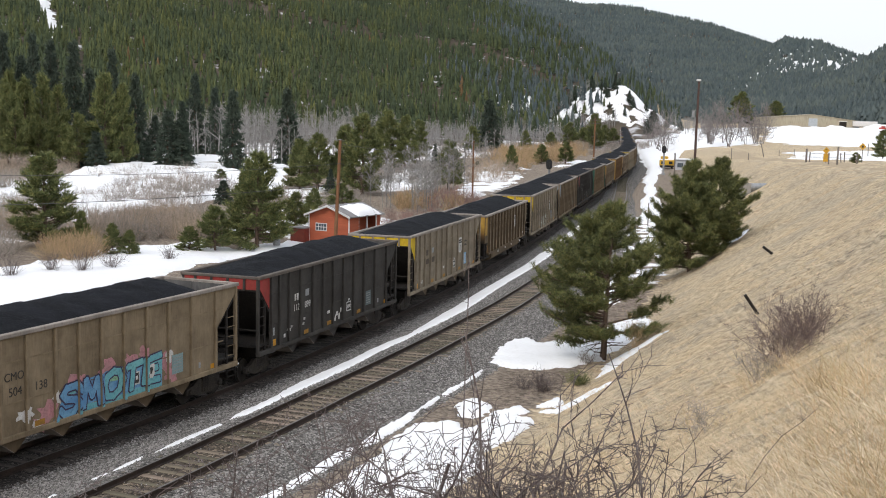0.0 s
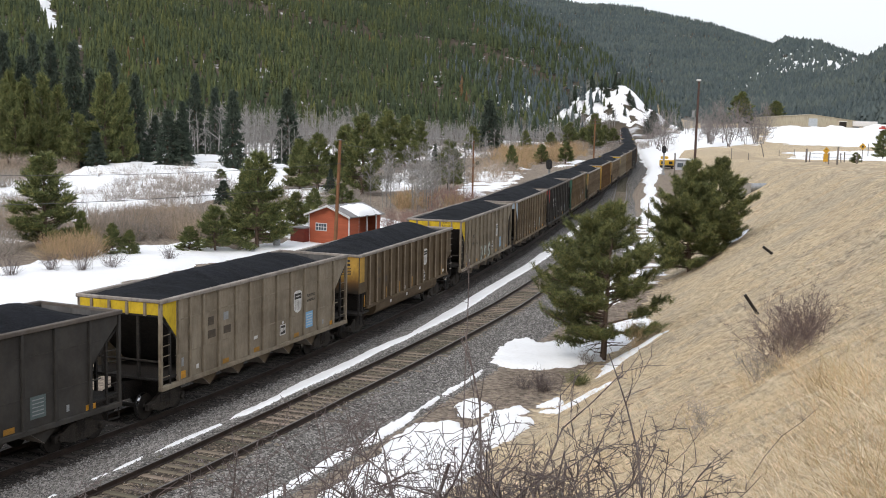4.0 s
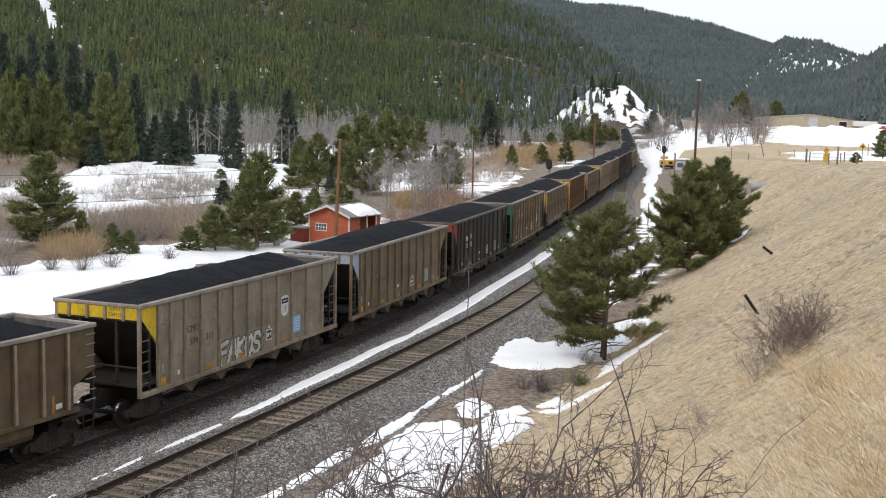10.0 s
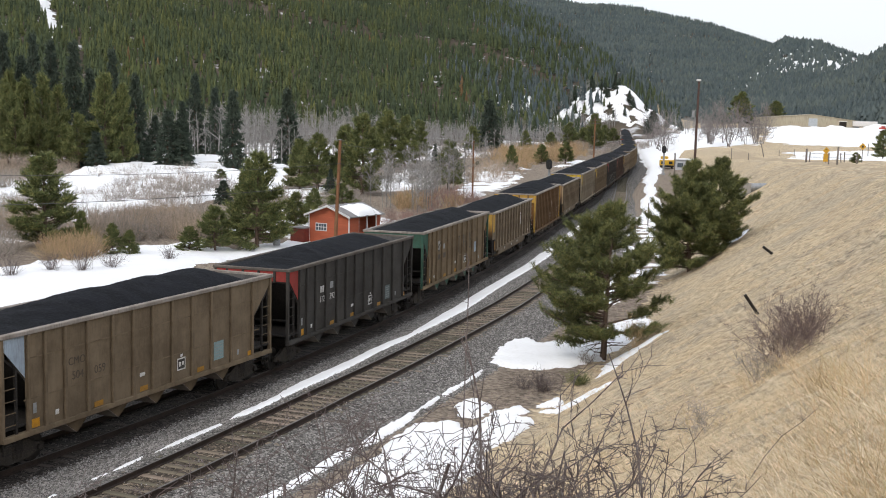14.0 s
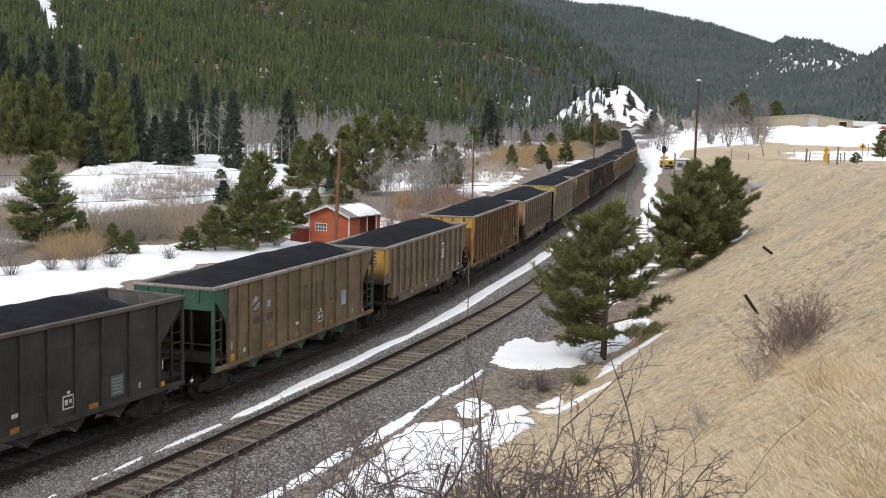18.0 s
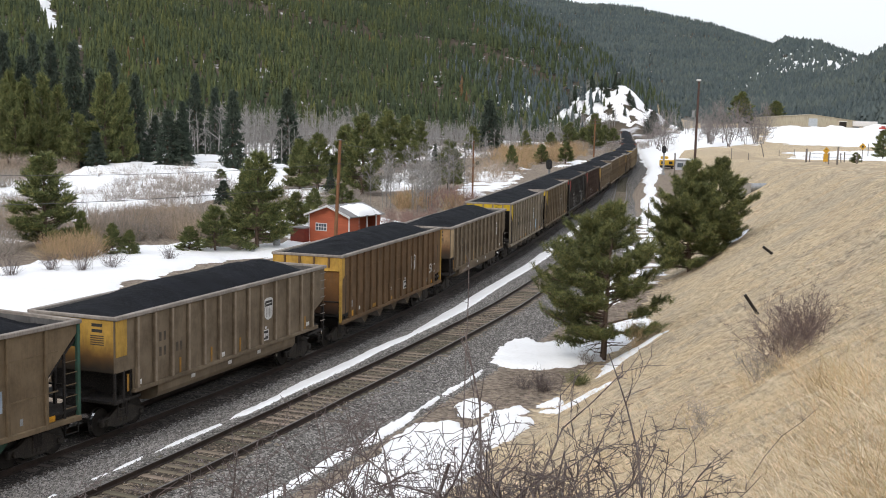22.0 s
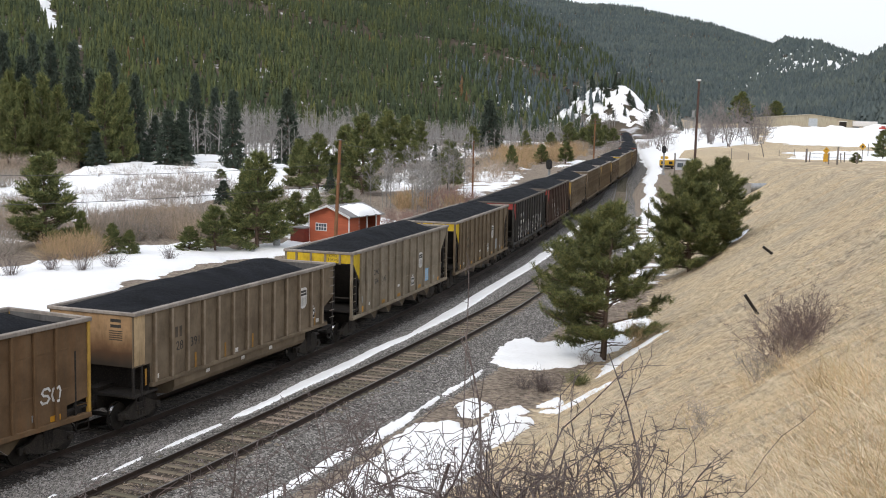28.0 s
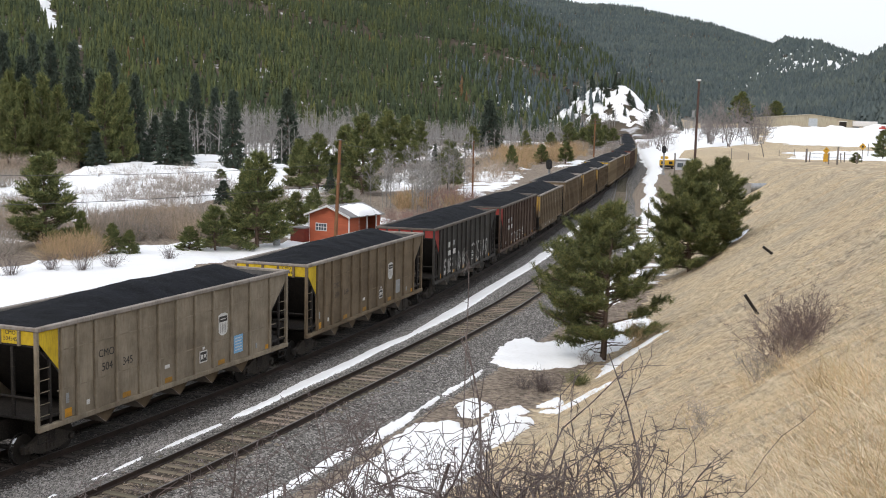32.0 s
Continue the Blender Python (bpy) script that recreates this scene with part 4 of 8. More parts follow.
def clip_strip(poly, lo, hi):
    """The part of a polygon between two upright lines."""
    for edge, sign in ((lo, 1), (hi, -1)):
        out = []
        for i in range(len(poly)):
            a, b = poly[i], poly[(i + 1) % len(poly)]
            da, db = sign * (a[0] - edge), sign * (b[0] - edge)
            if da >= 0:
                out.append(a)
            if da * db < 0:
                t = da / (da - db)
                out.append((edge, a[1] + t * (b[1] - a[1])))
        poly = out
        if len(poly) < 3:
            return []
    return poly


def sprayed(car, kind, rows, outline, key, depth, name="graffiti"):
    """A sprayed shape over sheet and ribs; outline in metres from the front and up."""
    def flat_part(poly, lift):
        bm = bmesh.new()
        add_plate(bm, poly, 0.003, "z", 0)
        o = part(name, bm_mesh("graffiti", bm, P[key]), car, "bright sprayed graffiti")
        o.matrix_basis = Matrix(((0, 0, -1, -(HALF - 0.05) - lift), (-1, 0, 0, E), (0, 1, 0, LIFT), (0, 0, 0, 1)))
    flat_part(outline, 0.018 + 0.004 * depth)
    for y in rib_places(kind, rows):
        c = E - y
        piece = clip_strip(outline, c - 0.055, c + 0.055)
        if len(piece) > 2:
            flat_part(piece, 0.112 + 0.004 * depth)


def glyph(cx, cz, w, h, seed, lean=0.15, fat=1.0):
    """A puffy unreadable letter shape."""
    rng = random.Random(seed)
    pts = []
    for i in range(18):
        a = i / 18 * math.tau
        rx = w / 2 * fat * (abs(math.cos(a)) ** 0.6) * (1 if math.cos(a) > 0 else -1) * rng.uniform(0.75, 1.08)
        rz = h / 2 * fat * (abs(math.sin(a)) ** 0.6) * (1 if math.sin(a) > 0 else -1) * rng.uniform(0.8, 1.06)
        pts.append((cx + rx + lean * rz, cz + rz))
    return pts


def splash(cx, cz, r, seed):
    rng = random.Random(seed)
    return [(cx + r * k * math.cos(i / 16 * math.tau), cz + 0.8 * r * k * math.sin(i / 16 * math.tau)) for i, k in enumerate([rng.uniform(0.45, 1.25) for _ in range(16)])]


STROKES = {
    "S": [[(0.95, 0.80), (0.75, 1.0), (0.25, 0.98), (0.05, 0.75), (0.25, 0.56), (0.75, 0.46), (0.95, 0.25), (0.7, 0.02), (0.2, 0.0), (0.0, 0.18)]],
    "N": [[(0.05, 0.0), (0.10, 1.0)], [(0.10, 1.0), (0.50, 0.35), (0.72, 0.95)], [(0.72, 0.95), (0.98, 0.0)]],
    "O": [[(0.5, 1.0), (0.12, 0.85), (0.02, 0.45), (0.2, 0.06), (0.55, 0.0), (0.9, 0.2), (0.98, 0.6), (0.82, 0.92), (0.5, 1.0)]],
    "T": [[(0.0, 0.92), (1.0, 1.0)], [(0.5, 0.95), (0.45, 0.0)]],
    "E": [[(1.0, 1.0), (0.08, 0.92), (0.02, 0.05), (1.0, 0.0)], [(0.05, 0.5), (0.8, 0.52)]],
    "F": [[(0.95, 1.0), (0.1, 0.9), (0.0, 0.0)], [(0.05, 0.5), (0.75, 0.55)]],
    "A": [[(0.0, 0.0), (0.5, 1.0), (1.0, 0.0)], [(0.2, 0.38), (0.8, 0.38)]],
    "K": [[(0.08, 1.0), (0.05, 0.0)], [(0.95, 0.95), (0.1, 0.48), (1.0, 0.0)]],
}


def stroke_shapes(word, x0, z0, w, h, fat, slant=0.0, rise=0.0):
    """Bars along the strokes of hand-drawn letters, w apart and h high, climbing by rise."""
    out = []
    for k, ch in enumerate(word):
        for line in STROKES[ch]:
            pts = [(x0 + (k + 0.08 + 0.84 * u) * w + slant * v * h, z0 + rise * k + v * h) for u, v in line]
            for (ax, az), (bx, bz) in zip(pts[:-1], pts[1:]):
                d = math.hypot(bx - ax, bz - az)
                ex, ez = (bx - ax) / d * fat, (bz - az) / d * fat
                out.append([(ax - ex - ez * 0.55, az - ez + ex * 0.55), (ax - ex * 0.55 + ez, az - ez * 0.55 - ex), (bx + ex * 0.55 + ez, bz + ez * 0.55 - ex), (bx + ex + ez * 0.55, bz + ez - ex * 0.55),
                            (bx + ex * 0.55 - ez, bz + ez * 0.55 + ex), (ax - ex * 0.55 - ez, az - ez * 0.55 + ex)])
    return out


def sprayed_set(car, rows, shapes, key, depth):
    """Many sprayed shapes as one skin over sheet and ribs, each laid a hair over the one before."""
    bm = bmesh.new()
    for k, poly in enumerate(shapes):
        add_plate(bm, poly, 0.002, "z", 0.018 + 0.004 * depth + 0.0001 * k)
        for y in rib_places("hopper", rows):
            piece = clip_strip(poly, E - y - 0.055, E - y + 0.055)
            if len(piece) > 2:
                add_plate(bm, piece, 0.002, "z", 0.112 + 0.004 * depth + 0.0001 * k)
    o = part("graffiti", bm_mesh("graffiti", bm, P[key]), car, "bright sprayed graffiti")
    o.matrix_basis = Matrix(((0, 0, -1, -(HALF - 0.05)), (-1, 0, 0, E), (0, 1, 0, LIFT), (0, 0, 0, 1)))


def big_graffiti(car, rows):
    sprayed_set(car, rows, [splash(x, z, r, k + 3) for k, (x, z, r) in enumerate(((4.5, 1.2, 0.45), (5.9, 1.75, 0.5), (7.2, 1.9, 0.4), (8.3, 1.95, 0.4), (10.2, 1.55, 0.6), (4.2, 0.85, 0.35), (10.5, 1.1, 0.45), (9.0, 2.1, 0.3)))], "pink", 0)
    sprayed_set(car, rows, [splash(x, z, 0.25, k + 90) for k, (x, z) in enumerate(((3.7, 1.3), (4.95, 1.5), (10.4, 1.75), (4.0, 0.9), (3.5, 1.25)))], "white", 1)
    fill = [(4.7, 0.78), (9.95, 0.78), (10.0, 1.95), (8.2, 1.85), (7.0, 1.85), (5.4, 1.7), (4.95, 1.15)]
    sprayed_set(car, rows, [fill], "azure", 2)
    sprayed_set(car, rows, [[(4.75, 0.79), (9.94, 0.79), (9.9, 0.95), (8.6, 1.02), (7.4, 0.94), (6.1, 1.04), (5.0, 0.98)], [(9.2, 1.3), (9.95, 1.2), (9.98, 1.93), (8.95, 1.86)], [(5.4, 1.45), (6.0, 1.5), (6.0, 1.72), (5.5, 1.68)]], "aqua", 3)
    sprayed_set(car, rows, [[(7.25, 1.5), (7.8, 1.45), (7.95, 1.82), (7.3, 1.83)], [(8.95, 1.75), (9.9, 1.8), (9.97, 1.93), (8.95, 1.9)]], "lime", 4)
    word = dict(word="SNOTE", x0=4.95, z0=0.92, w=0.98, h=0.78, slant=0.12, rise=0.045)
    sprayed_set(car, rows, stroke_shapes(fat=0.155, **word), "violet", 5)
    sprayed_set(car, rows, stroke_shapes(fat=0.105, **word)[:9], "azure", 6)
    sprayed_set(car, rows, stroke_shapes(fat=0.105, **word)[9:13], "azure", 6)
    sprayed_set(car, rows, stroke_shapes(fat=0.105, **word)[13:], "aqua", 6)
    sprayed_set(car, rows, [glyph(9.35, 1.42, 0.42, 0.5, 60)], "white", 7)
    sprayed_set(car, rows, [glyph(9.35, 1.44, 0.2, 0.26, 61)], "mark", 8)


def pale_graffiti(car, rows, word, x0, z0, w, h, key, fat, halo=None):
    """Hand-drawn letters in one pale colour, with a dark rim if halo is given."""
    if halo:
        sprayed_set(car, rows, stroke_shapes(word, x0, z0, w, h, fat * 1.5, 0.1), halo, 1)
    sprayed_set(car, rows, stroke_shapes(word, x0, z0, w, h, fat, 0.1), key, 2)


def hopper_marks(car, marks):
    """Marks that most hoppers carry, at the same places; marks names the extras."""
    on, low = marks.get("on", 0.0), marks.get("low", 0.0)
    for f in (0.275, 0.425, 0.64, 0.858):
        place_flat(car, "reflector", card(0.42, 0.17, "ochre" if f < 0.8 else "orange"), f + on * 0.8, 0.93 - low * 0.4)
    place_flat(car, "reflector", card(0.46, 0.26, "orange"), 0.085, 0.98)
    place_flat(car, "stencil", card(0.27, 0.12, "white"), 0.42 + on, 1.40 - low)
    place_flat(car, "stencil", card(0.15, 0.15, "white"), 0.15, 1.10)
    place_flat(car, "stencil", card(0.14, 0.3, "silver"), 0.088, 1.42)
    place_flat(car, "stencil", card(0.12, 0.2, "silver"), 0.80, 1.10)
    if "cmo" in marks:
        place_flat(car, "lettering", letters("CMO", 0.34, marks["ink"]), 0.210, 2.46, label="black stencilled letters")
        left, right = marks["cmo"]
        place_flat(car, "lettering", letters(left, 0.36, marks["ink"]), 0.212, 2.02)
        place_flat(car, "lettering", letters(right, 0.36, marks["ink"]), 0.280, 2.01)
    if "bars" in marks:
        place_flat(car, "stencil", card(0.36, 0.30, marks["bars"]), 0.209, 2.55)
        place_flat(car, "stencil", card(0.34, 0.28, "silver"), 0.276, 2.58)
        place_flat(car, "stencil", card(0.5, 0.28, marks["bars"]), 0.212, 2.08)
        place_flat(car, "stencil", card(0.5, 0.28, marks["bars"]), 0.282, 2.08)
    if "shield" in marks:
        shield(car, 0.647, 2.3, marks["shield"] * 1.12)
    data_box(car, 0.563 + on, 1.34 - low)
    if "placard" in marks:
        pl = place_flat(car, "placard", card(0.62, 0.66, marks["placard"]), 0.715 + on * 0.7, 1.40 - low, label="printed placard")
        for k in range(5):
            part("line", card(0.46, 0.03, "white" if marks["placard"] == "sky" else "silver"), pl).matrix_basis = pose(0, 0.22 - 0.11 * k, 0.004)


def gondola_marks(car, f0, number=None):
    shield(car, f0 + 0.010, 2.38, 0.32)
    data_box(car, f0 - 0.005 if f0 < 0.7 else f0 + 0.065, 1.36 if f0 < 0.7 else 1.6)
    for f, z in ((0.42, 1.18), (0.085, 1.22), (0.855, 1.25)):
        place_flat(car, "stencil", card(0.26, 0.16, "white"), f, z)
    for f in (0.045, 0.24, 0.37, 0.5, 0.67, 0.84):
        place_flat(car, "reflector", card(0.11, 0.55, "ochre"), f, 1.32)
    for f in (0.3, 0.46, 0.6):
        place_flat(car, "stencil", card(0.24, 0.13, "white"), f, 0.78, lift=-0.048)
    if number:
        for f in (0.163, 0.180):
            place_flat(car, "stencil", card(0.15, 0.36, "ghost"), f, 2.5)
        place_flat(car, "lettering", letters(number[0], 0.44, "mark"), 0.175, 2.0, label="black stencilled numbers")
        place_flat(car, "lettering", letters(number[1], 0.44, "mark"), 0.240, 2.0, label="black stencilled numbers")
    else:
        for f, z in ((0.163, 2.5), (0.180, 2.5), (0.163, 2.0), (0.180, 2.0), (0.228, 2.0), (0.243, 2.0)):
            place_flat(car, "stencil", card(0.12, 0.3, "ghost"), f, z)


# kind, side paint, end paint, top rail, ribs, label, nudge along the train in metres
TRAIN = [
    ("hopper", "tan", "tan", "rail", 13, "dusty tan coal hopper with bright blue and pink graffiti", 0.45),
    ("hopper", "black", "red", "darkrail", 12, "sooty black coal hopper with red corner patches", 0.2),
    ("hopper", "grey", "yellow", "rail", 12, "grey-tan coal hopper with yellow ends, blue placard", 0.45),
    ("gondola", "umber", "gold", "rail", 13, "dark brown coal gondola with golden yellow ends", 0.15),
    ("hopper", "grey", "yellow", "rail", 12, "grey-tan coal hopper with yellow ends, white graffiti", 0.5),
    ("hopper", "brown", "blue", "rail", 13, "dusty brown coal hopper with pale blue ends", 0.35),
    ("hopper", "black", "red", "darkrail", 12, "sooty black coal hopper with white numbers, red corners", -0.05),
    ("hopper", "olive", "green", "rail", 13, "dusty brown coal hopper with green ends and chutes", -0.04),
    ("gondola", "dust", "gold", "rail", 14, "dusty tan coal gondola with golden yellow ends", -0.25),
    ("hopper", "rust", "gold", "rail", 15, "rusty brown coal hopper with golden yellow ends", -0.3),
    ("gondola", "dust", "cream", "rail", 14, "dusty brown coal gondola with cream end patches", -0.05),
    ("hopper", "grey", "yellow", "rail", 12, "grey-tan coal hopper with yellow ends, blue placard", 0.18),
    ("hopper", "brown", "yellow", "rail", 13, "dusty brown coal hopper with yellow ends", 0.1),
    ("hopper", "black", "red", "darkrail", 13, "sooty black coal hopper with faded white graffiti", 0.5),
    ("hopper", "maroon", "red", "darkrail", 13, "dark maroon coal hopper with red corner patches", 0.4),
    ("gondola", "dust", "gold", "rail", 13, "dusty tan coal gondola with golden yellow ends", 0.2),
    ("hopper", "brown", "brown", "rail", 13, "dusty brown coal hopper, far down the train", 0.0),
    ("hopper", "olive", "gold", "rail", 13, "dusty brown coal hopper with golden yellow ends", 0.0),
    ("gondola", "umber", "gold", "rail", 13, "dark brown coal gondola with golden yellow ends", 0.0),
    ("hopper", "tan", "yellow", "rail", 13, "dusty tan coal hopper with yellow ends", 0.0),
    ("hopper", "brown", "brown", "rail", 13, "dusty brown coal hopper, far down the train", 0.0),
]
MARKS = {0: dict(cmo=("504", "138"), ink="mark", placard="teal"), 1: dict(placard="slate", on=0.008), 2: dict(shield=0.3, placard="sky", bars="ghost"),
         4: dict(cmo=("504", "315"), ink="mark", shield=0.27, placard="sky"), 5: dict(cmo=("504", "059"), ink="ghost", placard="teal"), 6: dict(placard="slate", on=0.018, low=0.08),
         7: dict(bars="ghost", on=0.018), 9: dict(shield=0.27), 11: dict(cmo=("504", "345"), ink="mark", shield=0.27, placard="sky"), 12: dict(cmo=("504", "189"), ink="ghost", shield=0.27, placard="silver"),
         13: dict(bars="white"), 14: dict(bars="white"), 16: dict(bars="ghost"), 17: dict(bars="ghost")}
CARS = []


def build_train():
    cars = 32
    for i in range(cars):
        kind, key, ends, rail, rows, label, nudge = TRAIN[i] if i < len(TRAIN) else TRAIN[12 + (i * 5) % 9]
        detail = 2 if i < 13 else (1 if i < 18 else 0)
        coal = COALS[TALL][i % 4] if kind == "hopper" else COALS[LOW][i % 3]
        if i > 15:
            coal = FAR_COAL[TALL if kind == "hopper" else LOW]
        car = coal_car(kind, key, ends, rail, rows, label, coal, detail)
        CARS.append((car, i, nudge))
        if i in MARKS:
            hopper_marks(car, MARKS[i])
        elif kind == "gondola" and i < 16:
            gondola_marks(car, 0.76 if i == 10 else 0.63, ("28", "391") if i == 10 else None)
        if "cmo" in MARKS.get(i, {}):
            for word, z in (("CMO", TALL - 0.20), ("".join(MARKS[i]["cmo"]), TALL - 0.38)):
                o = part("lettering", letters(word, 0.17, "mark"), car, "small black stencilled letters")
                o.matrix_basis = Matrix(((-1, 0, 0, -0.72), (0, 0, 1, E + 0.004), (0, 1, 0, z + LIFT), (0, 0, 0, 1)))
        if i == 0:
            big_graffiti(car, rows)
        if i == 1:
            place_flat(car, "stencil", card(0.13, 0.28, "white"), 0.213, 2.50)
            place_flat(car, "stencil", card(0.15, 0.28, "white"), 0.227, 2.50)
            place_flat(car, "stencil", card(0.34, 0.28, "silver"), 0.286, 2.56)
            place_flat(car, "lettering", letters("112", 0.37, "white"), 0.221, 2.06, label="white stencilled numbers")
            place_flat(car, "lettering", letters("899", 0.37, "white"), 0.290, 2.06, label="white stencilled numbers")
            for k, (x, z, w, h) in enumerate(((7.0, 1.12, 0.16, 0.42), (7.22, 1.02, 0.12, 0.3), (7.4, 1.2, 0.26, 0.2), (7.62, 1.05, 0.2, 0.3), (7.8, 1.3, 0.18, 0.22))):
                sprayed(car, "hopper", rows, glyph(x, z, w, h, 5 + k), "white", 0)
            for k, (x, z) in enumerate(((2.6, 1.3), (2.9, 1.36), (4.0, 1.3), (4.1, 1.5))):
                sprayed(car, "hopper", rows, glyph(x, z, 0.22, 0.12, 15 + k), "faint", 0)
        if i == 2:
            place_flat(car, "lettering", letters("BUILDING", 0.165, "mark"), 0.726, 2.40, label="black stencilled letters")
            place_flat(car, "lettering", letters("AMERICA", 0.165, "mark"), 0.726, 2.2, label="black stencilled letters")
        if i == 4:
            pale_graffiti(car, rows, "FAKOS", 4.85, 0.84, 0.60, 0.74, "chalk", 0.085, "mark")
            sprayed_set(car, rows, [splash(6.3, 0.88, 0.14, 140)], "orange", 4)
        if i == 6:
            place_flat(car, "stencil", card(0.13, 0.28, "white"), 0.213, 2.50)
            place_flat(car, "stencil", card(0.15, 0.28, "white"), 0.227, 2.50)
            place_flat(car, "stencil", card(0.34, 0.28, "silver"), 0.286, 2.56)
            place_flat(car, "lettering", letters("112", 0.37, "white"), 0.221, 2.06, label="white stencilled numbers")
            place_flat(car, "lettering", letters("792", 0.37, "white"), 0.290, 2.06, label="white stencilled numbers")
        if i == 7:
            bm = bmesh.new()
            add_tube(bm, (0, 0, 0), (0, 0, 0.006), 0.27, 0.27, 20)
            ball = place_flat(car, "emblem", bm_mesh("emblem", bm, P["faint"]), 0.208, 2.72, label="faded white round emblem")
            part("band", card(0.56, 0.10, "ghost"), ball).matrix_basis = pose(0, 0, 0.008, 0, 0, 25)
            for f in (0.486, 0.556, 0.590, 0.646, 0.668):
                place_flat(car, "stencil", plate("stroke", [(-0.07, -0.42), (0.0, -0.48), (0.08, 0.36), (0.04, 0.5), (-0.05, 0.44)], 0.004, "z", 0, P["ghost"]), f, 2.36)
            for f in (0.49, 0.56, 0.65):
                place_flat(car, "stencil", card(0.3, 0.09, "ghost"), f, 2.8 if f < 0.5 else 2.4 if f < 0.6 else 1.95)
            place_flat(car, "placard", card(0.5, 0.62, "blue"), 0.738, 1.83, label="pale printed placard")
        if i == 13:
            for k, (word, x0, z0, w, h) in enumerate((("SNE", 2.0, 1.0, 0.6, 0.75), ("OAK", 4.6, 0.95, 0.85, 1.0), ("FTS", 8.0, 0.95, 0.8, 1.1), ("NO", 11.2, 1.1, 0.6, 0.9))):
                pale_graffiti(car, rows, word, x0, z0, w, h, "faint", 0.07)
        if i == 14:
            pale_graffiti(car, rows, "TOES", 4.0, 0.95, 0.95, 0.6, "faint", 0.05)
        if i == 9:
            pale_graffiti(car, rows, "SO", 12.4, 1.45, 0.42, 0.42, "white", 0.035)


build_train()


def travelled(t):
    """Metres the train has come on after t seconds; it slows a little."""
    return 5.4252 * t + 0.00875 * t * (CLIP - t)


def motions():
    """Everything that moves: each car along the line, and its wheels."""
    for car, i, nudge in CARS:
        rows = []
        for k in range(65):
            t = k * 0.5
            s = 11.657 + i * PITCH + E + nudge - travelled(t)
            a, b = on_track(s - 6.02, 0.0, -DROP), on_track(s + 6.02, 0.0, -DROP)
            d = a - b
            rows.append((t, Matrix.Translation((a + b) / 2) @ pose(0, 0, 0, 0, 0, math.degrees(math.atan2(-d.x, d.y))) @ pose(0, 0, 0, math.degrees(math.asin(d.z / d.length)))))
        walk(car, rows)
    turns = [(k * 0.1, travelled(k * 0.1) / 0.455) for k in range(321)]
    for ws in SPINNING:
        base = ws.matrix_basis.translation.copy()
        walk(ws, [(t, Matrix.Translation(base) @ Matrix.Rotation(-a, 4, "X")) for t, a in turns])


# ---- snow ----
def bed_height(x, y):
    """Ground or ballast, whichever lies higher."""
    s, d = rail_coords(x, y)
    b = np.where((d > -4.25) & (d < 11.0), bed_profile(s, d), -99.0)
    g = ground_height(x, y)
    return np.maximum(g, (b + GRADE * s).reshape(np.shape(g)))


def inside(poly, x, y):
    """Distance to the outline of a polygon, positive inside."""
    best, odd = np.full(np.shape(x), 1e9), np.zeros(np.shape(x), bool)
    n = len(poly)
    for i in range(n):
        (ax, ay), (bx, by) = poly[i], poly[(i + 1) % n]
        t = np.clip(((x - ax) * (bx - ax) + (y - ay) * (by - ay)) / ((bx - ax) ** 2 + (by - ay) ** 2 + 1e-9), 0, 1)
        best = np.minimum(best, np.hypot(x - ax - t * (bx - ax), y - ay - t * (by - ay)))
        if ay != by:
            cross = (ay > y) != (by > y)
            odd ^= cross & (x < (bx - ax) * (y - ay) / (by - ay) + ax)
    return np.where(odd, best, -best)


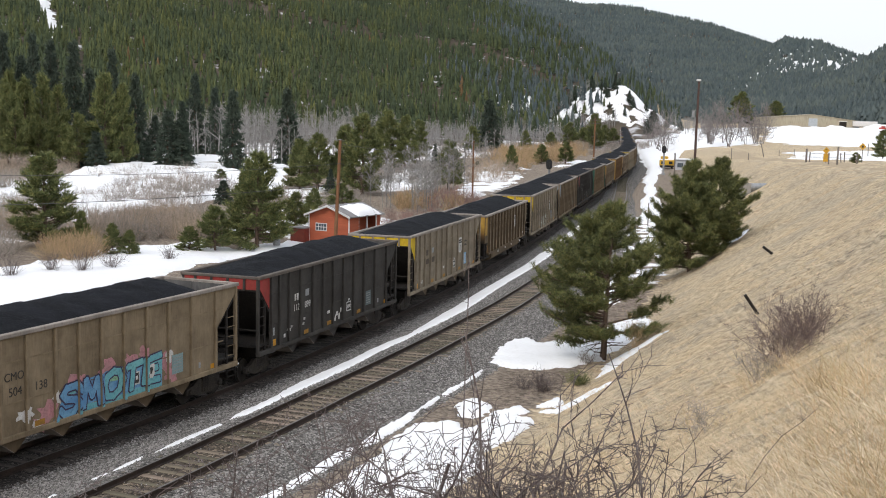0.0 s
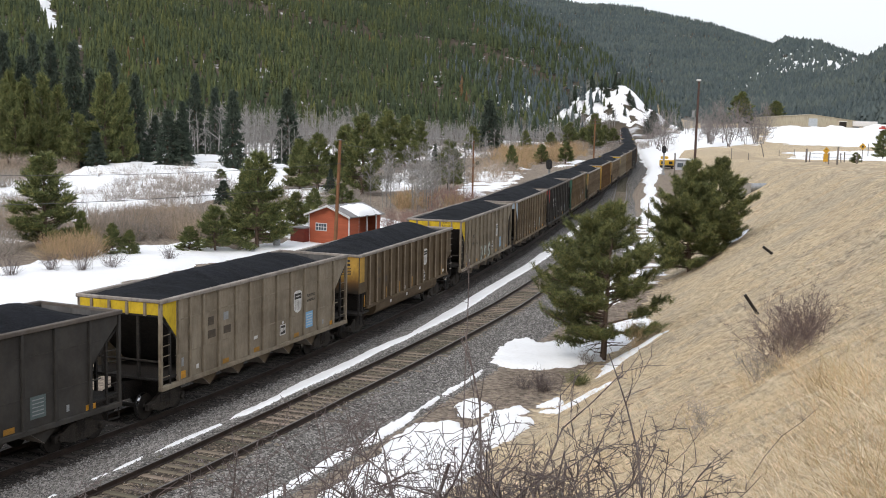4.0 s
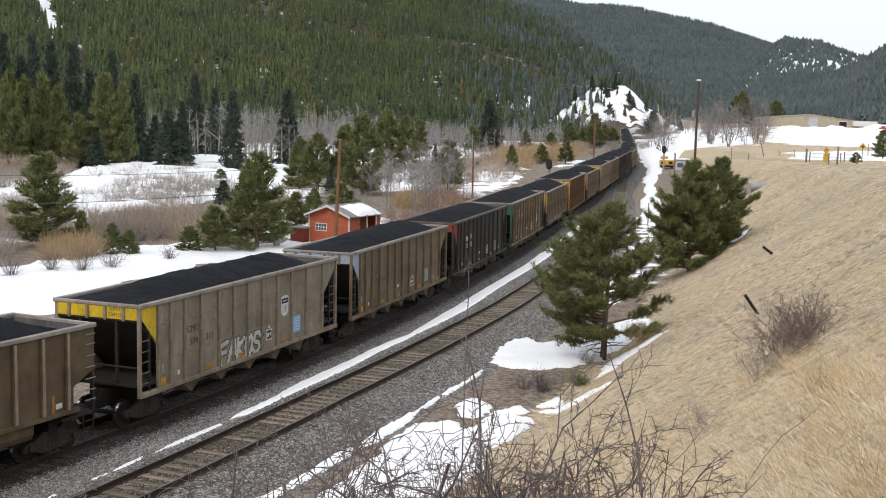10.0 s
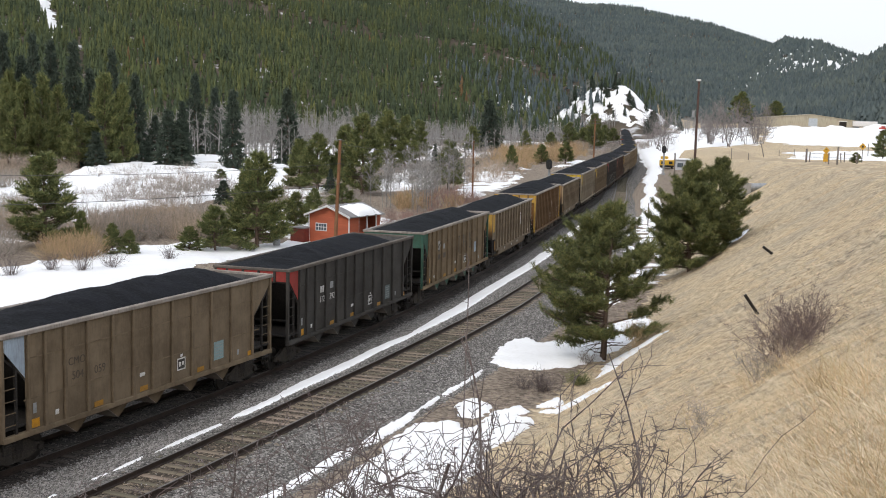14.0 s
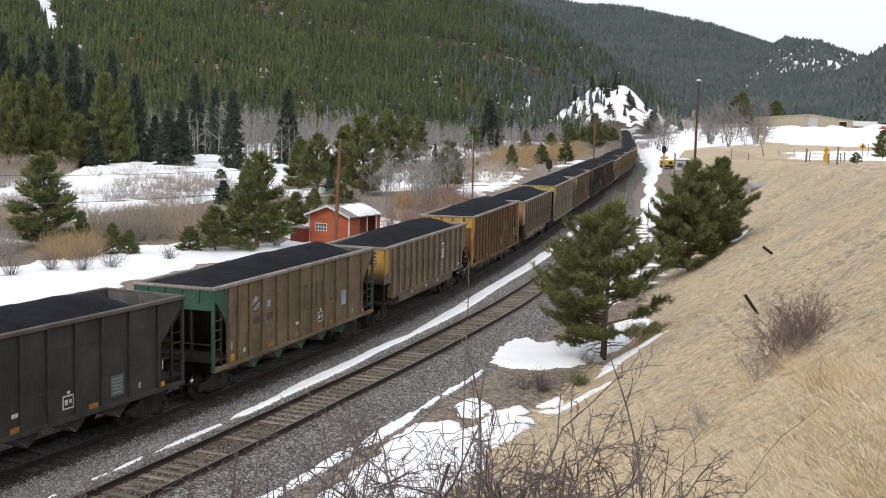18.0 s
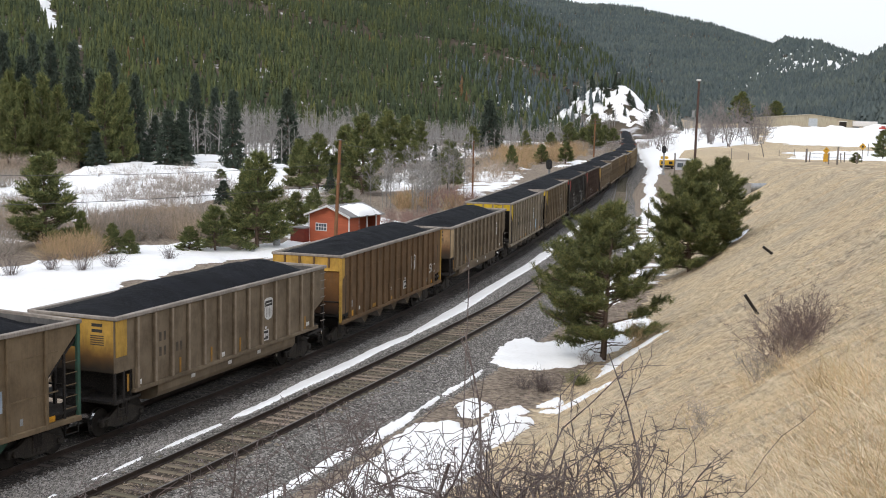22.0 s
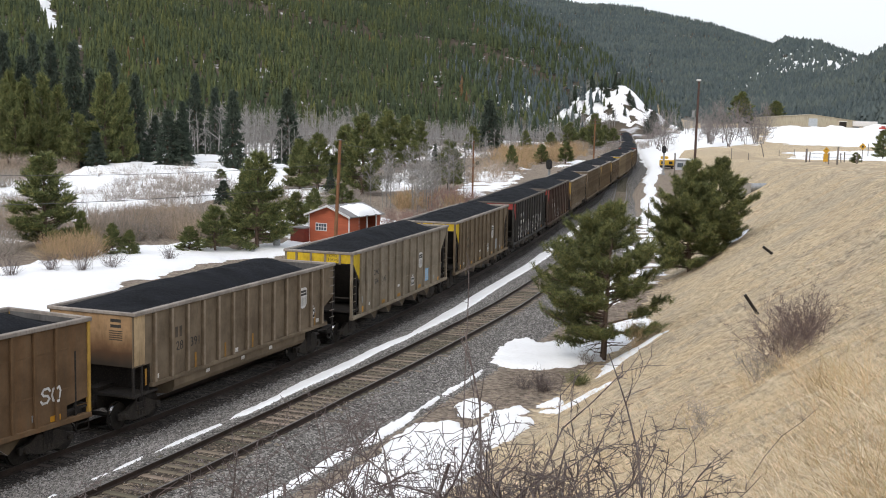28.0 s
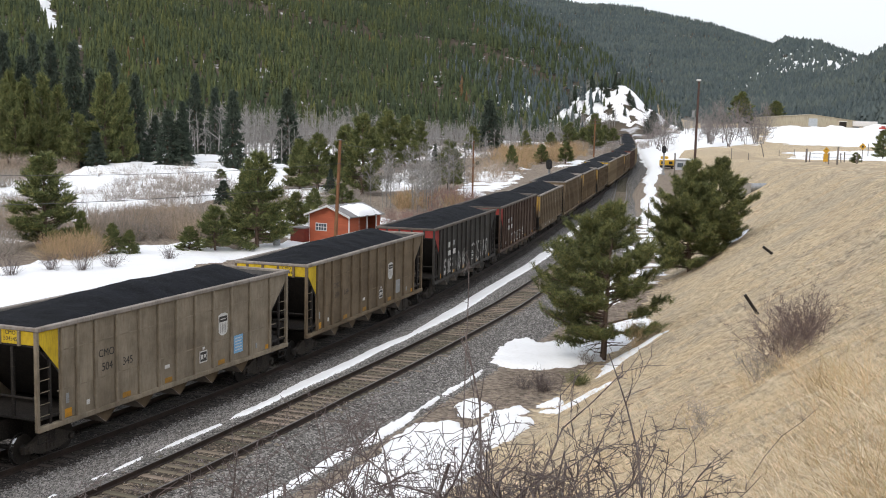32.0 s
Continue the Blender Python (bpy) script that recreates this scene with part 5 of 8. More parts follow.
def snow_patch(poly, res, jag, lift, label, seed=1, holes=0.0, along=False, calm=False):
    """Lying snow with a ragged edge: a thin body over the ground inside an outline, in x, y or along the line in s, d."""
    px, py = [p[0] for p in poly], [p[1] for p in poly]
    ru, rv = (res, res) if not along else (res * 1.6, res * 0.5)
    u = np.arange(min(px) - 3 * jag, max(px) + 3 * jag, ru)
    v = np.arange(min(py) - 3 * jag, max(py) + 3 * jag, rv)
    U, V = np.meshgrid(u, v, indexing="ij")
    if along:
        a = np.interp(U, SS, TH)
        X, Y = np.interp(U, SS, TX) + np.cos(a) * V, np.interp(U, SS, TY) - np.sin(a) * V
    else:
        X, Y = U, V
    mask = inside(poly, U, V) + jag * (rough_noise(X, Y, jag * 7, seed) + 0.6 * rough_noise(X, Y, jag * 2.2, seed + 1) + 0.5 * rough_noise(X, Y, jag * 0.8, seed + 2))
    if calm:
        mask = inside(poly, U, V) + jag * (rough_noise(X, Y, jag * 55, seed) + 0.45 * rough_noise(X, Y, jag * 20, seed + 1) + 0.15 * rough_noise(X, Y, jag * 3, seed + 2))
    if holes:
        mask = np.minimum(mask, (0.75 - holes + rough_noise(X, Y, jag * 9, seed + 3) + 0.4 * rough_noise(X, Y, jag * 3, seed + 4)) * jag)
    Z = bed_height(X, Y) + lift * (1.25 * smooth_step(mask, -0.25 * jag, 0.9 * jag) - 0.25) + 0.12 * lift * rough_noise(X, Y, 1.6, seed + 5)
    n, m = X.shape
    keep = mask > -0.3 * jag
    i, j = np.meshgrid(np.arange(n - 1), np.arange(m - 1), indexing="ij")
    ok = keep[:-1, :-1] | keep[1:, :-1] | keep[1:, 1:] | keep[:-1, 1:]
    q = np.stack([i * m + j, (i + 1) * m + j, (i + 1) * m + j + 1, i * m + j + 1], -1)[ok]
    used, inv = np.unique(q, return_inverse=True)
    vs = np.stack([X.ravel(), Y.ravel(), Z.ravel()], 1)[used]
    me = quick_mesh("snow_patch", vs, inv.reshape(q.shape)[:, ::-1] if along else inv.reshape(q.shape), M_snow, True)
    return tagged(new("snow_patch", me), label, "snow", kind="structure")


BLUFF = [(80, 606), (87, 607), (92, 604), (99, 600), (105, 592), (106, 575), (103, 567), (97, 562), (89, 560), (82, 562), (77, 567), (80, 577), (82, 588)]


def build_snow():
    strip = [(22.6, 3.78), (23.2, 3.59), (25.1, 3.49), (26.3, 3.43), (27.2, 3.17), (29.2, 2.9), (31.9, 2.88), (33.7, 2.95), (35.9, 2.8), (38.2, 2.95), (39.4, 3.3), (40.1, 3.32), (40.9, 3.15), (44.0, 2.9),
             (46.7, 2.68), (48.7, 2.66), (52.3, 2.45), (58.3, 2.35), (63.5, 2.5), (68.5, 2.65), (75.2, 2.5), (82.6, 2.75), (91.4, 2.55), (96.5, 2.8), (109.7, 2.9), (106.3, 3.4), (96.7, 3.36), (87.1, 3.5),
             (81.2, 3.74), (72.2, 3.9), (66.2, 3.9), (58.7, 3.58), (55.6, 3.6), (51.8, 3.79), (47.4, 4.0), (44.0, 4.05), (41.7, 3.9), (39.4, 3.8), (38.2, 3.85), (35.2, 3.68), (31.8, 3.98), (29.2, 4.02), (26.0, 3.98), (23.6, 4.1)]
    snow_patch([(u, 3.35 + (d - 3.35) * 0.86) for u, d in strip], 0.14, 0.05, 0.08, "long strip of old snow between two tracks", 3, along=True)
    for k, piece in enumerate(([(15.6, 3.95), (16.4, 3.86), (16.2, 4.08), (15.7, 4.15)], [(16.5, 3.95), (17.5, 3.62), (18.3, 3.55), (17.8, 3.95), (16.9, 4.12)], [(14.0, 3.95), (14.3, 3.85), (14.3, 4.1), (14.0, 4.15)],
                               [(18.5, 3.85), (19.2, 3.58), (20.5, 3.36), (22.3, 3.55), (21.9, 4.05), (20.3, 4.1), (19.2, 4.0)])):
        snow_patch([(u, 3.85 + (d - 3.85) * 0.6) for u, d in piece], 0.07, 0.03, 0.04, "thin leftover snow between two tracks", 5 + k, along=True)
    for k, piece in enumerate(([(14.0, 8.7), (16.7, 8.66), (18.3, 8.68), (19.2, 8.62), (20.4, 8.56), (21.4, 8.48), (22.1, 8.61), (21.4, 8.9), (19.9, 8.93), (17.8, 8.96), (14.0, 9.05)],
                               [(22.3, 8.66), (23.1, 8.59), (24.2, 8.49), (26.3, 8.53), (27.4, 8.63), (25.7, 8.91), (24.0, 8.97), (22.1, 8.93)],
                               [(27.3, 8.6), (28.1, 8.53), (29.2, 8.53), (29.2, 8.68), (28.1, 8.76), (27.3, 8.76)], [(29.5, 8.61), (30.3, 8.5), (31.3, 8.62), (34.3, 8.62), (33.3, 8.8), (30.4, 8.78), (29.4, 8.75)])):
        snow_patch(piece, 0.1, 0.05, 0.06, "thin broken strip of snow along the ballast edge", 11 + 3 * k, along=True)
    snow_patch([(-3.2, 31.9), (-2.7, 33.5), (-1.8, 36.3), (-1.5, 37.6), (-0.9, 39.5), (0.6, 40.0), (0.7, 38.8), (1.4, 39.7), (1.9, 41.4), (3.0, 42.5), (3.1, 41.7), (2.6, 40.9), (3.3, 40.6), (3.0, 39.6), (2.2, 37.8), (1.3, 36.3),
                (1.5, 34.9), (0.9, 33.7), (0.0, 32.1), (-0.4, 30.0), (-3.4, 29.5)], 0.12, 0.14, 0.12, "melting snow patch in the trackside ditch", 21)
    snow_patch([(0.6, 42.3), (1.2, 43.5), (1.9, 42.5), (1.6, 41.2), (1.2, 40.6), (0.7, 40.8)], 0.1, 0.1, 0.1, "small melting snow patch in the ditch", 25)
    snow_patch([(3.5, 41.6), (4.5, 42.7), (5.4, 42.5), (6.1, 41.7), (5.6, 40.3), (4.8, 40.9), (4.1, 41.4)], 0.08, 0.18, 0.08, "small melting snow patch at the foot of the bank", 27, 0.05)
    snow_patch([(3.5, 42.4), (3.8, 43.2), (4.3, 43.8), (4.6, 43.3), (4.2, 42.4)], 0.08, 0.15, 0.08, "small melting snow patch at the foot of the bank", 28)
    snow_patch([(2.1, 49.7), (2.5, 51.9), (3.2, 54.0), (4.0, 54.9), (4.6, 54.0), (6.1, 55.7), (7.6, 57.4), (9.6, 61.3), (10.6, 62.5), (10.2, 58.5), (9.3, 55.5), (7.3, 52.2), (6.8, 50.7), (5.2, 49.2), (3.5, 48.6)], 0.18, 0.18, 0.16, "snow patch under the roadside pine", 31)
    snow_patch([(6.2, 46.6), (6.9, 49.8), (7.3, 50.6), (8.2, 50.0), (9.3, 49.6), (9.1, 49.1), (8.1, 48.6), (7.3, 47.6), (6.7, 46.4)], 0.08, 0.24, 0.08, "snow left along the foot of the grass bank", 37)
    snow_patch([(101, 9.0), (110, 7.9), (148, 6.0), (184, 4.3), (248, 3.3), (329, 3.4), (480, 4.5), (480, 22), (454, 20), (307, 15.6), (273, 11.2), (234, 6.8), (200, 6.4), (172, 6.8), (152, 7.8), (130, 9.0), (119, 10), (101, 10.7)],
               0.4, 0.5, 0.2, "trampled snow along the far trackside", 41, 0.0, True, True)
    snow_patch([(20.0, 124), (21.6, 121), (20.8, 113), (18.3, 103.5), (17.0, 93), (15.9, 85.7), (13.9, 76), (11.2, 71), (9.2, 65), (7.6, 63), (8.5, 69.5), (10.2, 76.5), (11.9, 82.8), (14.2, 92), (15.2, 100), (18.3, 111)],
               0.3, 0.55, 0.16, "melting snow in the ditch behind the roadside pines", 43, 0.6)
    snow_patch([(18.7, 77.4), (19.4, 82.6), (20.6, 83.8), (20.0, 79.2)], 0.18, 0.2, 0.14, "snow patch on the upper grass bank", 45)
    # the valley on the far side of the train
    snow_patch([(-60, 60), (-40, 80), (-31, 86), (-27.5, 97), (-22, 104), (-17.5, 100), (-13.5, 108), (-9, 111), (-9, 101), (-13.5, 97.5), (-17, 94.2), (-18.8, 88.2), (-20.9, 80.8), (-20.6, 75), (-21.5, 70), (-27, 61), (-36, 49), (-50, 48)], 0.5, 0.8, 0.3,
               "wide snowfield beside the railway", 51)
    snow_patch([(-21, 112), (-19, 130), (-13, 138), (-4, 130), (-5, 121), (-11, 116)], 0.5, 0.9, 0.2, "snow patches round the red cabin", 55, 0.1)
    snow_patch([(-46, 124), (-52, 122), (-60, 136), (-50, 146), (-39, 136), (-39, 141), (-38, 148), (-35, 160), (-31.7, 166), (-28.5, 154), (-31, 142), (-34, 132), (-36, 122)], 0.6, 0.9, 0.8, "snow drift among the meadow bushes", 57, 0.1)
    snow_patch([(-57, 167), (-52, 150), (-43, 139), (-36, 148), (-33, 162), (-24, 168), (-25, 182), (-30, 230), (-52, 232), (-62, 218), (-60, 195)], 0.9, 2.2, 1.1, "snow-covered meadow in front of the woods", 61, 0.06)
    snow_patch([(-90, 240), (-30, 238), (-10, 260), (10, 330), (5, 400), (-40, 380), (-90, 330)], 2.0, 4.0, 0.4, "snow under the bare aspens", 67, 0.35)
    for k, piece in enumerate(([(3, 239), (7.2, 244), (14.3, 238), (13, 211), (8.2, 186), (4.2, 166), (2.3, 172), (3.6, 198)], [(7.2, 244), (10.6, 272), (15, 268), (17, 252), (13, 247)],
                               [(-12.7, 185), (-5.9, 241), (-2.8, 223), (-1.8, 181), (-7, 176)], [(-8.3, 334), (-3.2, 378), (2.2, 384), (0.4, 321)], [(6.5, 325), (10.2, 348), (15, 348), (7.4, 300)],
                               [(13, 395), (19, 440), (25, 425), (20, 390)], [(24.5, 262), (27, 282), (34, 305), (35, 298), (29, 272)])):
        snow_patch(piece, 0.7, 1.0 if k < 3 else 2.0, 0.25, "patchy snow in the willow marsh beside the railway", 71 + 2 * k, 0.25)
    snow_patch([(8, 360), (30, 380), (46, 470), (20, 480), (5, 420)], 1.6, 3.0, 0.3, "distant patchy snow in the valley", 75, 0.35)
    snow_patch([(-68, 183), (-62, 181), (-53.5, 154), (-47.7, 140), (-40, 117), (-37, 101), (-44, 104), (-49, 131), (-58, 146)], 0.7, 1.2, 0.35, "melting snow among the bushes of the meadow", 141, 0.3)
    snow_patch([(-21.6, 161), (-22.5, 178), (-18, 182), (-16.5, 160), (-14.5, 136), (-11.8, 112), (-14, 109), (-18.5, 113), (-17.2, 134)], 0.6, 0.9, 0.25, "patchy snow among the pines by the cabin", 145, 0.3)
    # the lot and the road side on the right
    snow_patch([(137, 510), (118, 440), (112, 394), (124, 386), (137, 380), (200, 400), (300, 500), (340, 770), (240, 752), (195, 735), (165, 610)], 2.0, 3.0, 0.5, "snow-covered lot in front of the long building", 81)
    snow_patch([(66, 430), (63, 385), (60, 345), (60, 306), (72, 330), (86, 360), (100, 388), (110, 430), (126, 500), (175, 700), (205, 740), (120, 640), (92, 520)], 2.0, 3.0, 0.4, "snowfield under the bare cottonwoods", 83, 0.08)
    snow_patch([(56, 200), (70, 232), (86, 300), (120, 330), (130, 300), (92, 232), (72, 196)], 0.8, 2.0, 0.3, "patchy snow beside the dirt road", 87, 0.3)
    # the bluff
    snow_patch(BLUFF, 0.7, 1.4, 1.2, "snow-covered cut bank below the forest", 91, 0.22)
    snow_patch([(48, 592), (54, 576), (62, 568), (77, 564), (86, 560), (84, 582), (80, 600), (66, 608), (54, 604)], 0.8, 2.0, 0.8, "patchy snow between the trees of the cut bank", 92, 0.15)
    snow_patch([(20, 640), (50, 600), (60, 660), (40, 720)], 2.0, 5.0, 1.5, "snow between trees on the forest slope", 95, 0.3)
    snow_patch([(-184, 568), (-180, 572), (-207, 640), (-243, 740), (-262, 766), (-267, 752), (-226, 672)], 2.0, 2.5, 0.8, "snowy clearing high on the forest slope", 97)
    # open wood on the far ridge
    edge = [(13.2, 1420), (13.9, 1300), (14.6, 1230), (15.6, 1180), (17.0, 1240), (18.2, 1330), (18.7, 1480), (18.7, 1700), (17.2, 1760), (15.9, 1780), (14.6, 1780), (13.4, 1700)]
    snow_patch([(r * math.sin(radians(az)), r * math.cos(radians(az))) for az, r in edge], 6.0, 10.0, 2.5, "old snow showing between the ridge trees", 100, 0.1)
    for k, (az, r) in enumerate(((18.6, 980), (17.4, 905), (17.9, 1010))):
        x, y = r * math.sin(radians(az)), r * math.cos(radians(az))
        snow_patch([(x - 9, y - 14), (x + 4, y - 20), (x + 10, y + 8), (x - 2, y + 16)], 2.0, 3.0, 2.0, "small snow clearing on the wooded slope", 110 + k, 0.1)


build_snow()

# ---- woods ----
def forest_material(name, stops, uneven):
    """Needle masses seen from afar: each tree its own tone, each spray a little lighter or darker."""
    m = bpy.data.materials.new(name)
    m.use_nodes = True
    t = m.node_tree
    b = t.nodes["Principled BSDF"]
    b.inputs["Roughness"].default_value, b.inputs["Specular IOR Level"].default_value = 0.9, 0.1
    at = t.nodes.new("ShaderNodeAttribute")
    at.attribute_name = "tone"
    r = t.nodes.new("ShaderNodeValToRGB")
    while len(r.color_ramp.elements) < len(stops):
        r.color_ramp.elements.new(0.5)
    for e, (p, c) in zip(r.color_ramp.elements, stops):
        e.position, e.color = p, (*c, 1)
    t.links.new(at.outputs["Fac"], r.inputs[0])
    mr = t.nodes.new("ShaderNodeMapRange")
    mr.inputs["To Min"].default_value, mr.inputs["To Max"].default_value = 1 - uneven, 1 + uneven
    t.links.new(t.nodes.new("ShaderNodeNewGeometry").outputs["Random Per Island"], mr.inputs["Value"])
    hsv = t.nodes.new("ShaderNodeHueSaturation")
    t.links.new(mr.outputs[0], hsv.inputs["Value"])
    t.links.new(r.outputs[0], hsv.inputs["Color"])
    t.links.new(hsv.outputs[0], b.inputs["Base Color"])
    return m


# Ramp lifted and blued a little: thin haze put into the needle colour.
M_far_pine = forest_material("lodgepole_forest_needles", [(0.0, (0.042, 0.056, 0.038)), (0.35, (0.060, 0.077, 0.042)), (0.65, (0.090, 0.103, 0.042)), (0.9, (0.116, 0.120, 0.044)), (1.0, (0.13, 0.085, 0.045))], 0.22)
# Pale bluish greens: the haze of distance is put into the colour.
M_hazed_fir = forest_material("hazed_forest_needles", [(0.0, (0.066, 0.086, 0.092)), (0.4, (0.088, 0.110, 0.110)), (0.8, (0.110, 0.130, 0.117)), (1.0, (0.128, 0.140, 0.105))], 0.16)
M_needle = surface("pine_needles", (0.196, 0.216, 0.076), (0.122, 0.144, 0.056), 0.8, 0.7, 0, fine=6, c3=(0.068, 0.084, 0.040), island=0.55)
# c3 puts the shade deep inside the crown into the needle colour.
M_near_needle = surface("dark_green_pine_needles", (0.185, 0.197, 0.066), (0.106, 0.122, 0.047), 1.4, 0.6, 0, fine=5, c3=(0.052, 0.064, 0.030), island=0.6)
M_spruce = surface("spruce_needles", (0.072, 0.094, 0.066), (0.052, 0.073, 0.055), 0.6, 0.8, 0, fine=6, c3=(0.040, 0.055, 0.043), island=0.5)
M_bark = surface("pine_bark", (0.16, 0.11, 0.08), (0.09, 0.065, 0.05), 3, 0.95, 0.6, fine=25, stretch=(2, 2, 0.5))
M_aspen = surface("bare_aspen_bark", (0.34, 0.325, 0.31), (0.24, 0.228, 0.22), 0.06, 0.9, 0, fine=5, island=0.35)
M_willow = surface("bare_willow_stems", (0.41, 0.36, 0.31), (0.335, 0.30, 0.275), 0.1, 0.9, 0, fine=3, island=0.4)
M_gold_willow = surface("golden_willow_stems", (0.50, 0.355, 0.19), (0.42, 0.31, 0.19), 0.1, 0.9, 0, fine=3, island=0.35)
M_tan_willow = surface("tan_willow_stems", (0.46, 0.37, 0.28), (0.37, 0.31, 0.26), 0.12, 0.9, 0, fine=3, island=0.4)
M_red_willow = surface("reddish_willow_stems", (0.36, 0.23, 0.19), (0.29, 0.20, 0.18), 0.1, 0.9, 0, fine=3, island=0.35)
M_cotton = surface("bare_cottonwood_bark", (0.29, 0.262, 0.25), (0.20, 0.178, 0.17), 0.06, 0.9, 0, fine=5, island=0.35)
M_twig = surface("grey_brown_twigs", (0.150, 0.120, 0.112), (0.092, 0.070, 0.066), 4, 0.85, 0.2, fine=40, c3=(0.26, 0.24, 0.24))
M_gold = surface("golden_grass_stalks", (0.62, 0.48, 0.28), (0.48, 0.35, 0.19), 0.6, 0.8, 0, fine=6, island=0.3)


def scatter(template, tris, places, scales, turns, spread=None):
    """Copies of a template (verts, triangles) at many places, in one pair of arrays."""
    n, k = len(places), len(template)
    c, s = np.cos(turns)[:, None], np.sin(turns)[:, None]
    w = scales[:, None] if spread is None else spread[:, None]
    x, y, z = template[None, :, 0] * w, template[None, :, 1] * w, template[None, :, 2] * scales[:, None]
    v = np.stack([x * c - y * s, x * s + y * c, z], -1) + places[:, None, :]
    t = tris[None] + (np.arange(n) * k)[:, None, None]
    return v.reshape(-1, 3), t.reshape(-1, tris.shape[1])


def join_arrays(chunks):
    vs, ts, o = [], [], 0
    for v, t in chunks:
        vs.append(v)
        ts.append(t + o)
        o += len(v)
    return np.vstack(vs), np.vstack(ts)


def far_conifer(rng, tiers, spikes, width=0.17, base=0.10):
    """A unit-high conifer of ragged drooping tiers round a trunk."""
    v, t = [(0.012, 0, 0), (-0.006, 0.010, 0), (-0.006, -0.010, 0), (0, 0, 0.92)], [(0, 1, 3), (1, 2, 3), (2, 0, 3)]
    for k in range(tiers):
        f = k / tiers
        low = base + (0.88 - base) * f
        top = min(1.0, low + (1.55 if k < tiers - 1 else 1.0) * (1.0 - base) / tiers + 0.05) if k < tiers - 1 else 1.0
        r = width * (1 - 0.80 * f) * rng.uniform(0.8, 1.2)
        o, m = len(v), spikes * 2
        ox, oy = rng.uniform(-0.02, 0.02, 2)
        v.append((ox * (1 - f), oy * (1 - f), top))
        a0 = rng.uniform(0, 6)
        for i in range(m):
            a = a0 + (i + rng.uniform(-0.35, 0.35)) * math.pi / spikes
            out = i % 2 == 0
            q = r * (rng.uniform(0.8, 1.3) if out else rng.uniform(0.35, 0.6))
            v.append((ox + q * math.cos(a), oy + q * math.sin(a), low + (rng.uniform(-0.04, 0.03) if out else rng.uniform(0.02, 0.09))))
        t += [(o, o + 1 + i, o + 1 + (i + 1) % m) for i in range(m)]
    return np.array(v), np.array(t)


def tinted(name, chunks, mat, label):
    """One forest mesh; chunks hold vertices, triangles and each tree's tone."""
    v, t = join_arrays([c[:2] for c in chunks])
    me = quick_mesh(name, v, t, mat, True)
    tone = np.concatenate([np.repeat(c[2], len(c[0]) // len(c[2])) for c in chunks if len(c[2])])
    me.attributes.new("tone", "FLOAT", "POINT").data.foreach_set("value", tone.astype(np.float32))
    tagged(new(name, me), label, "forest", kind="stuff")


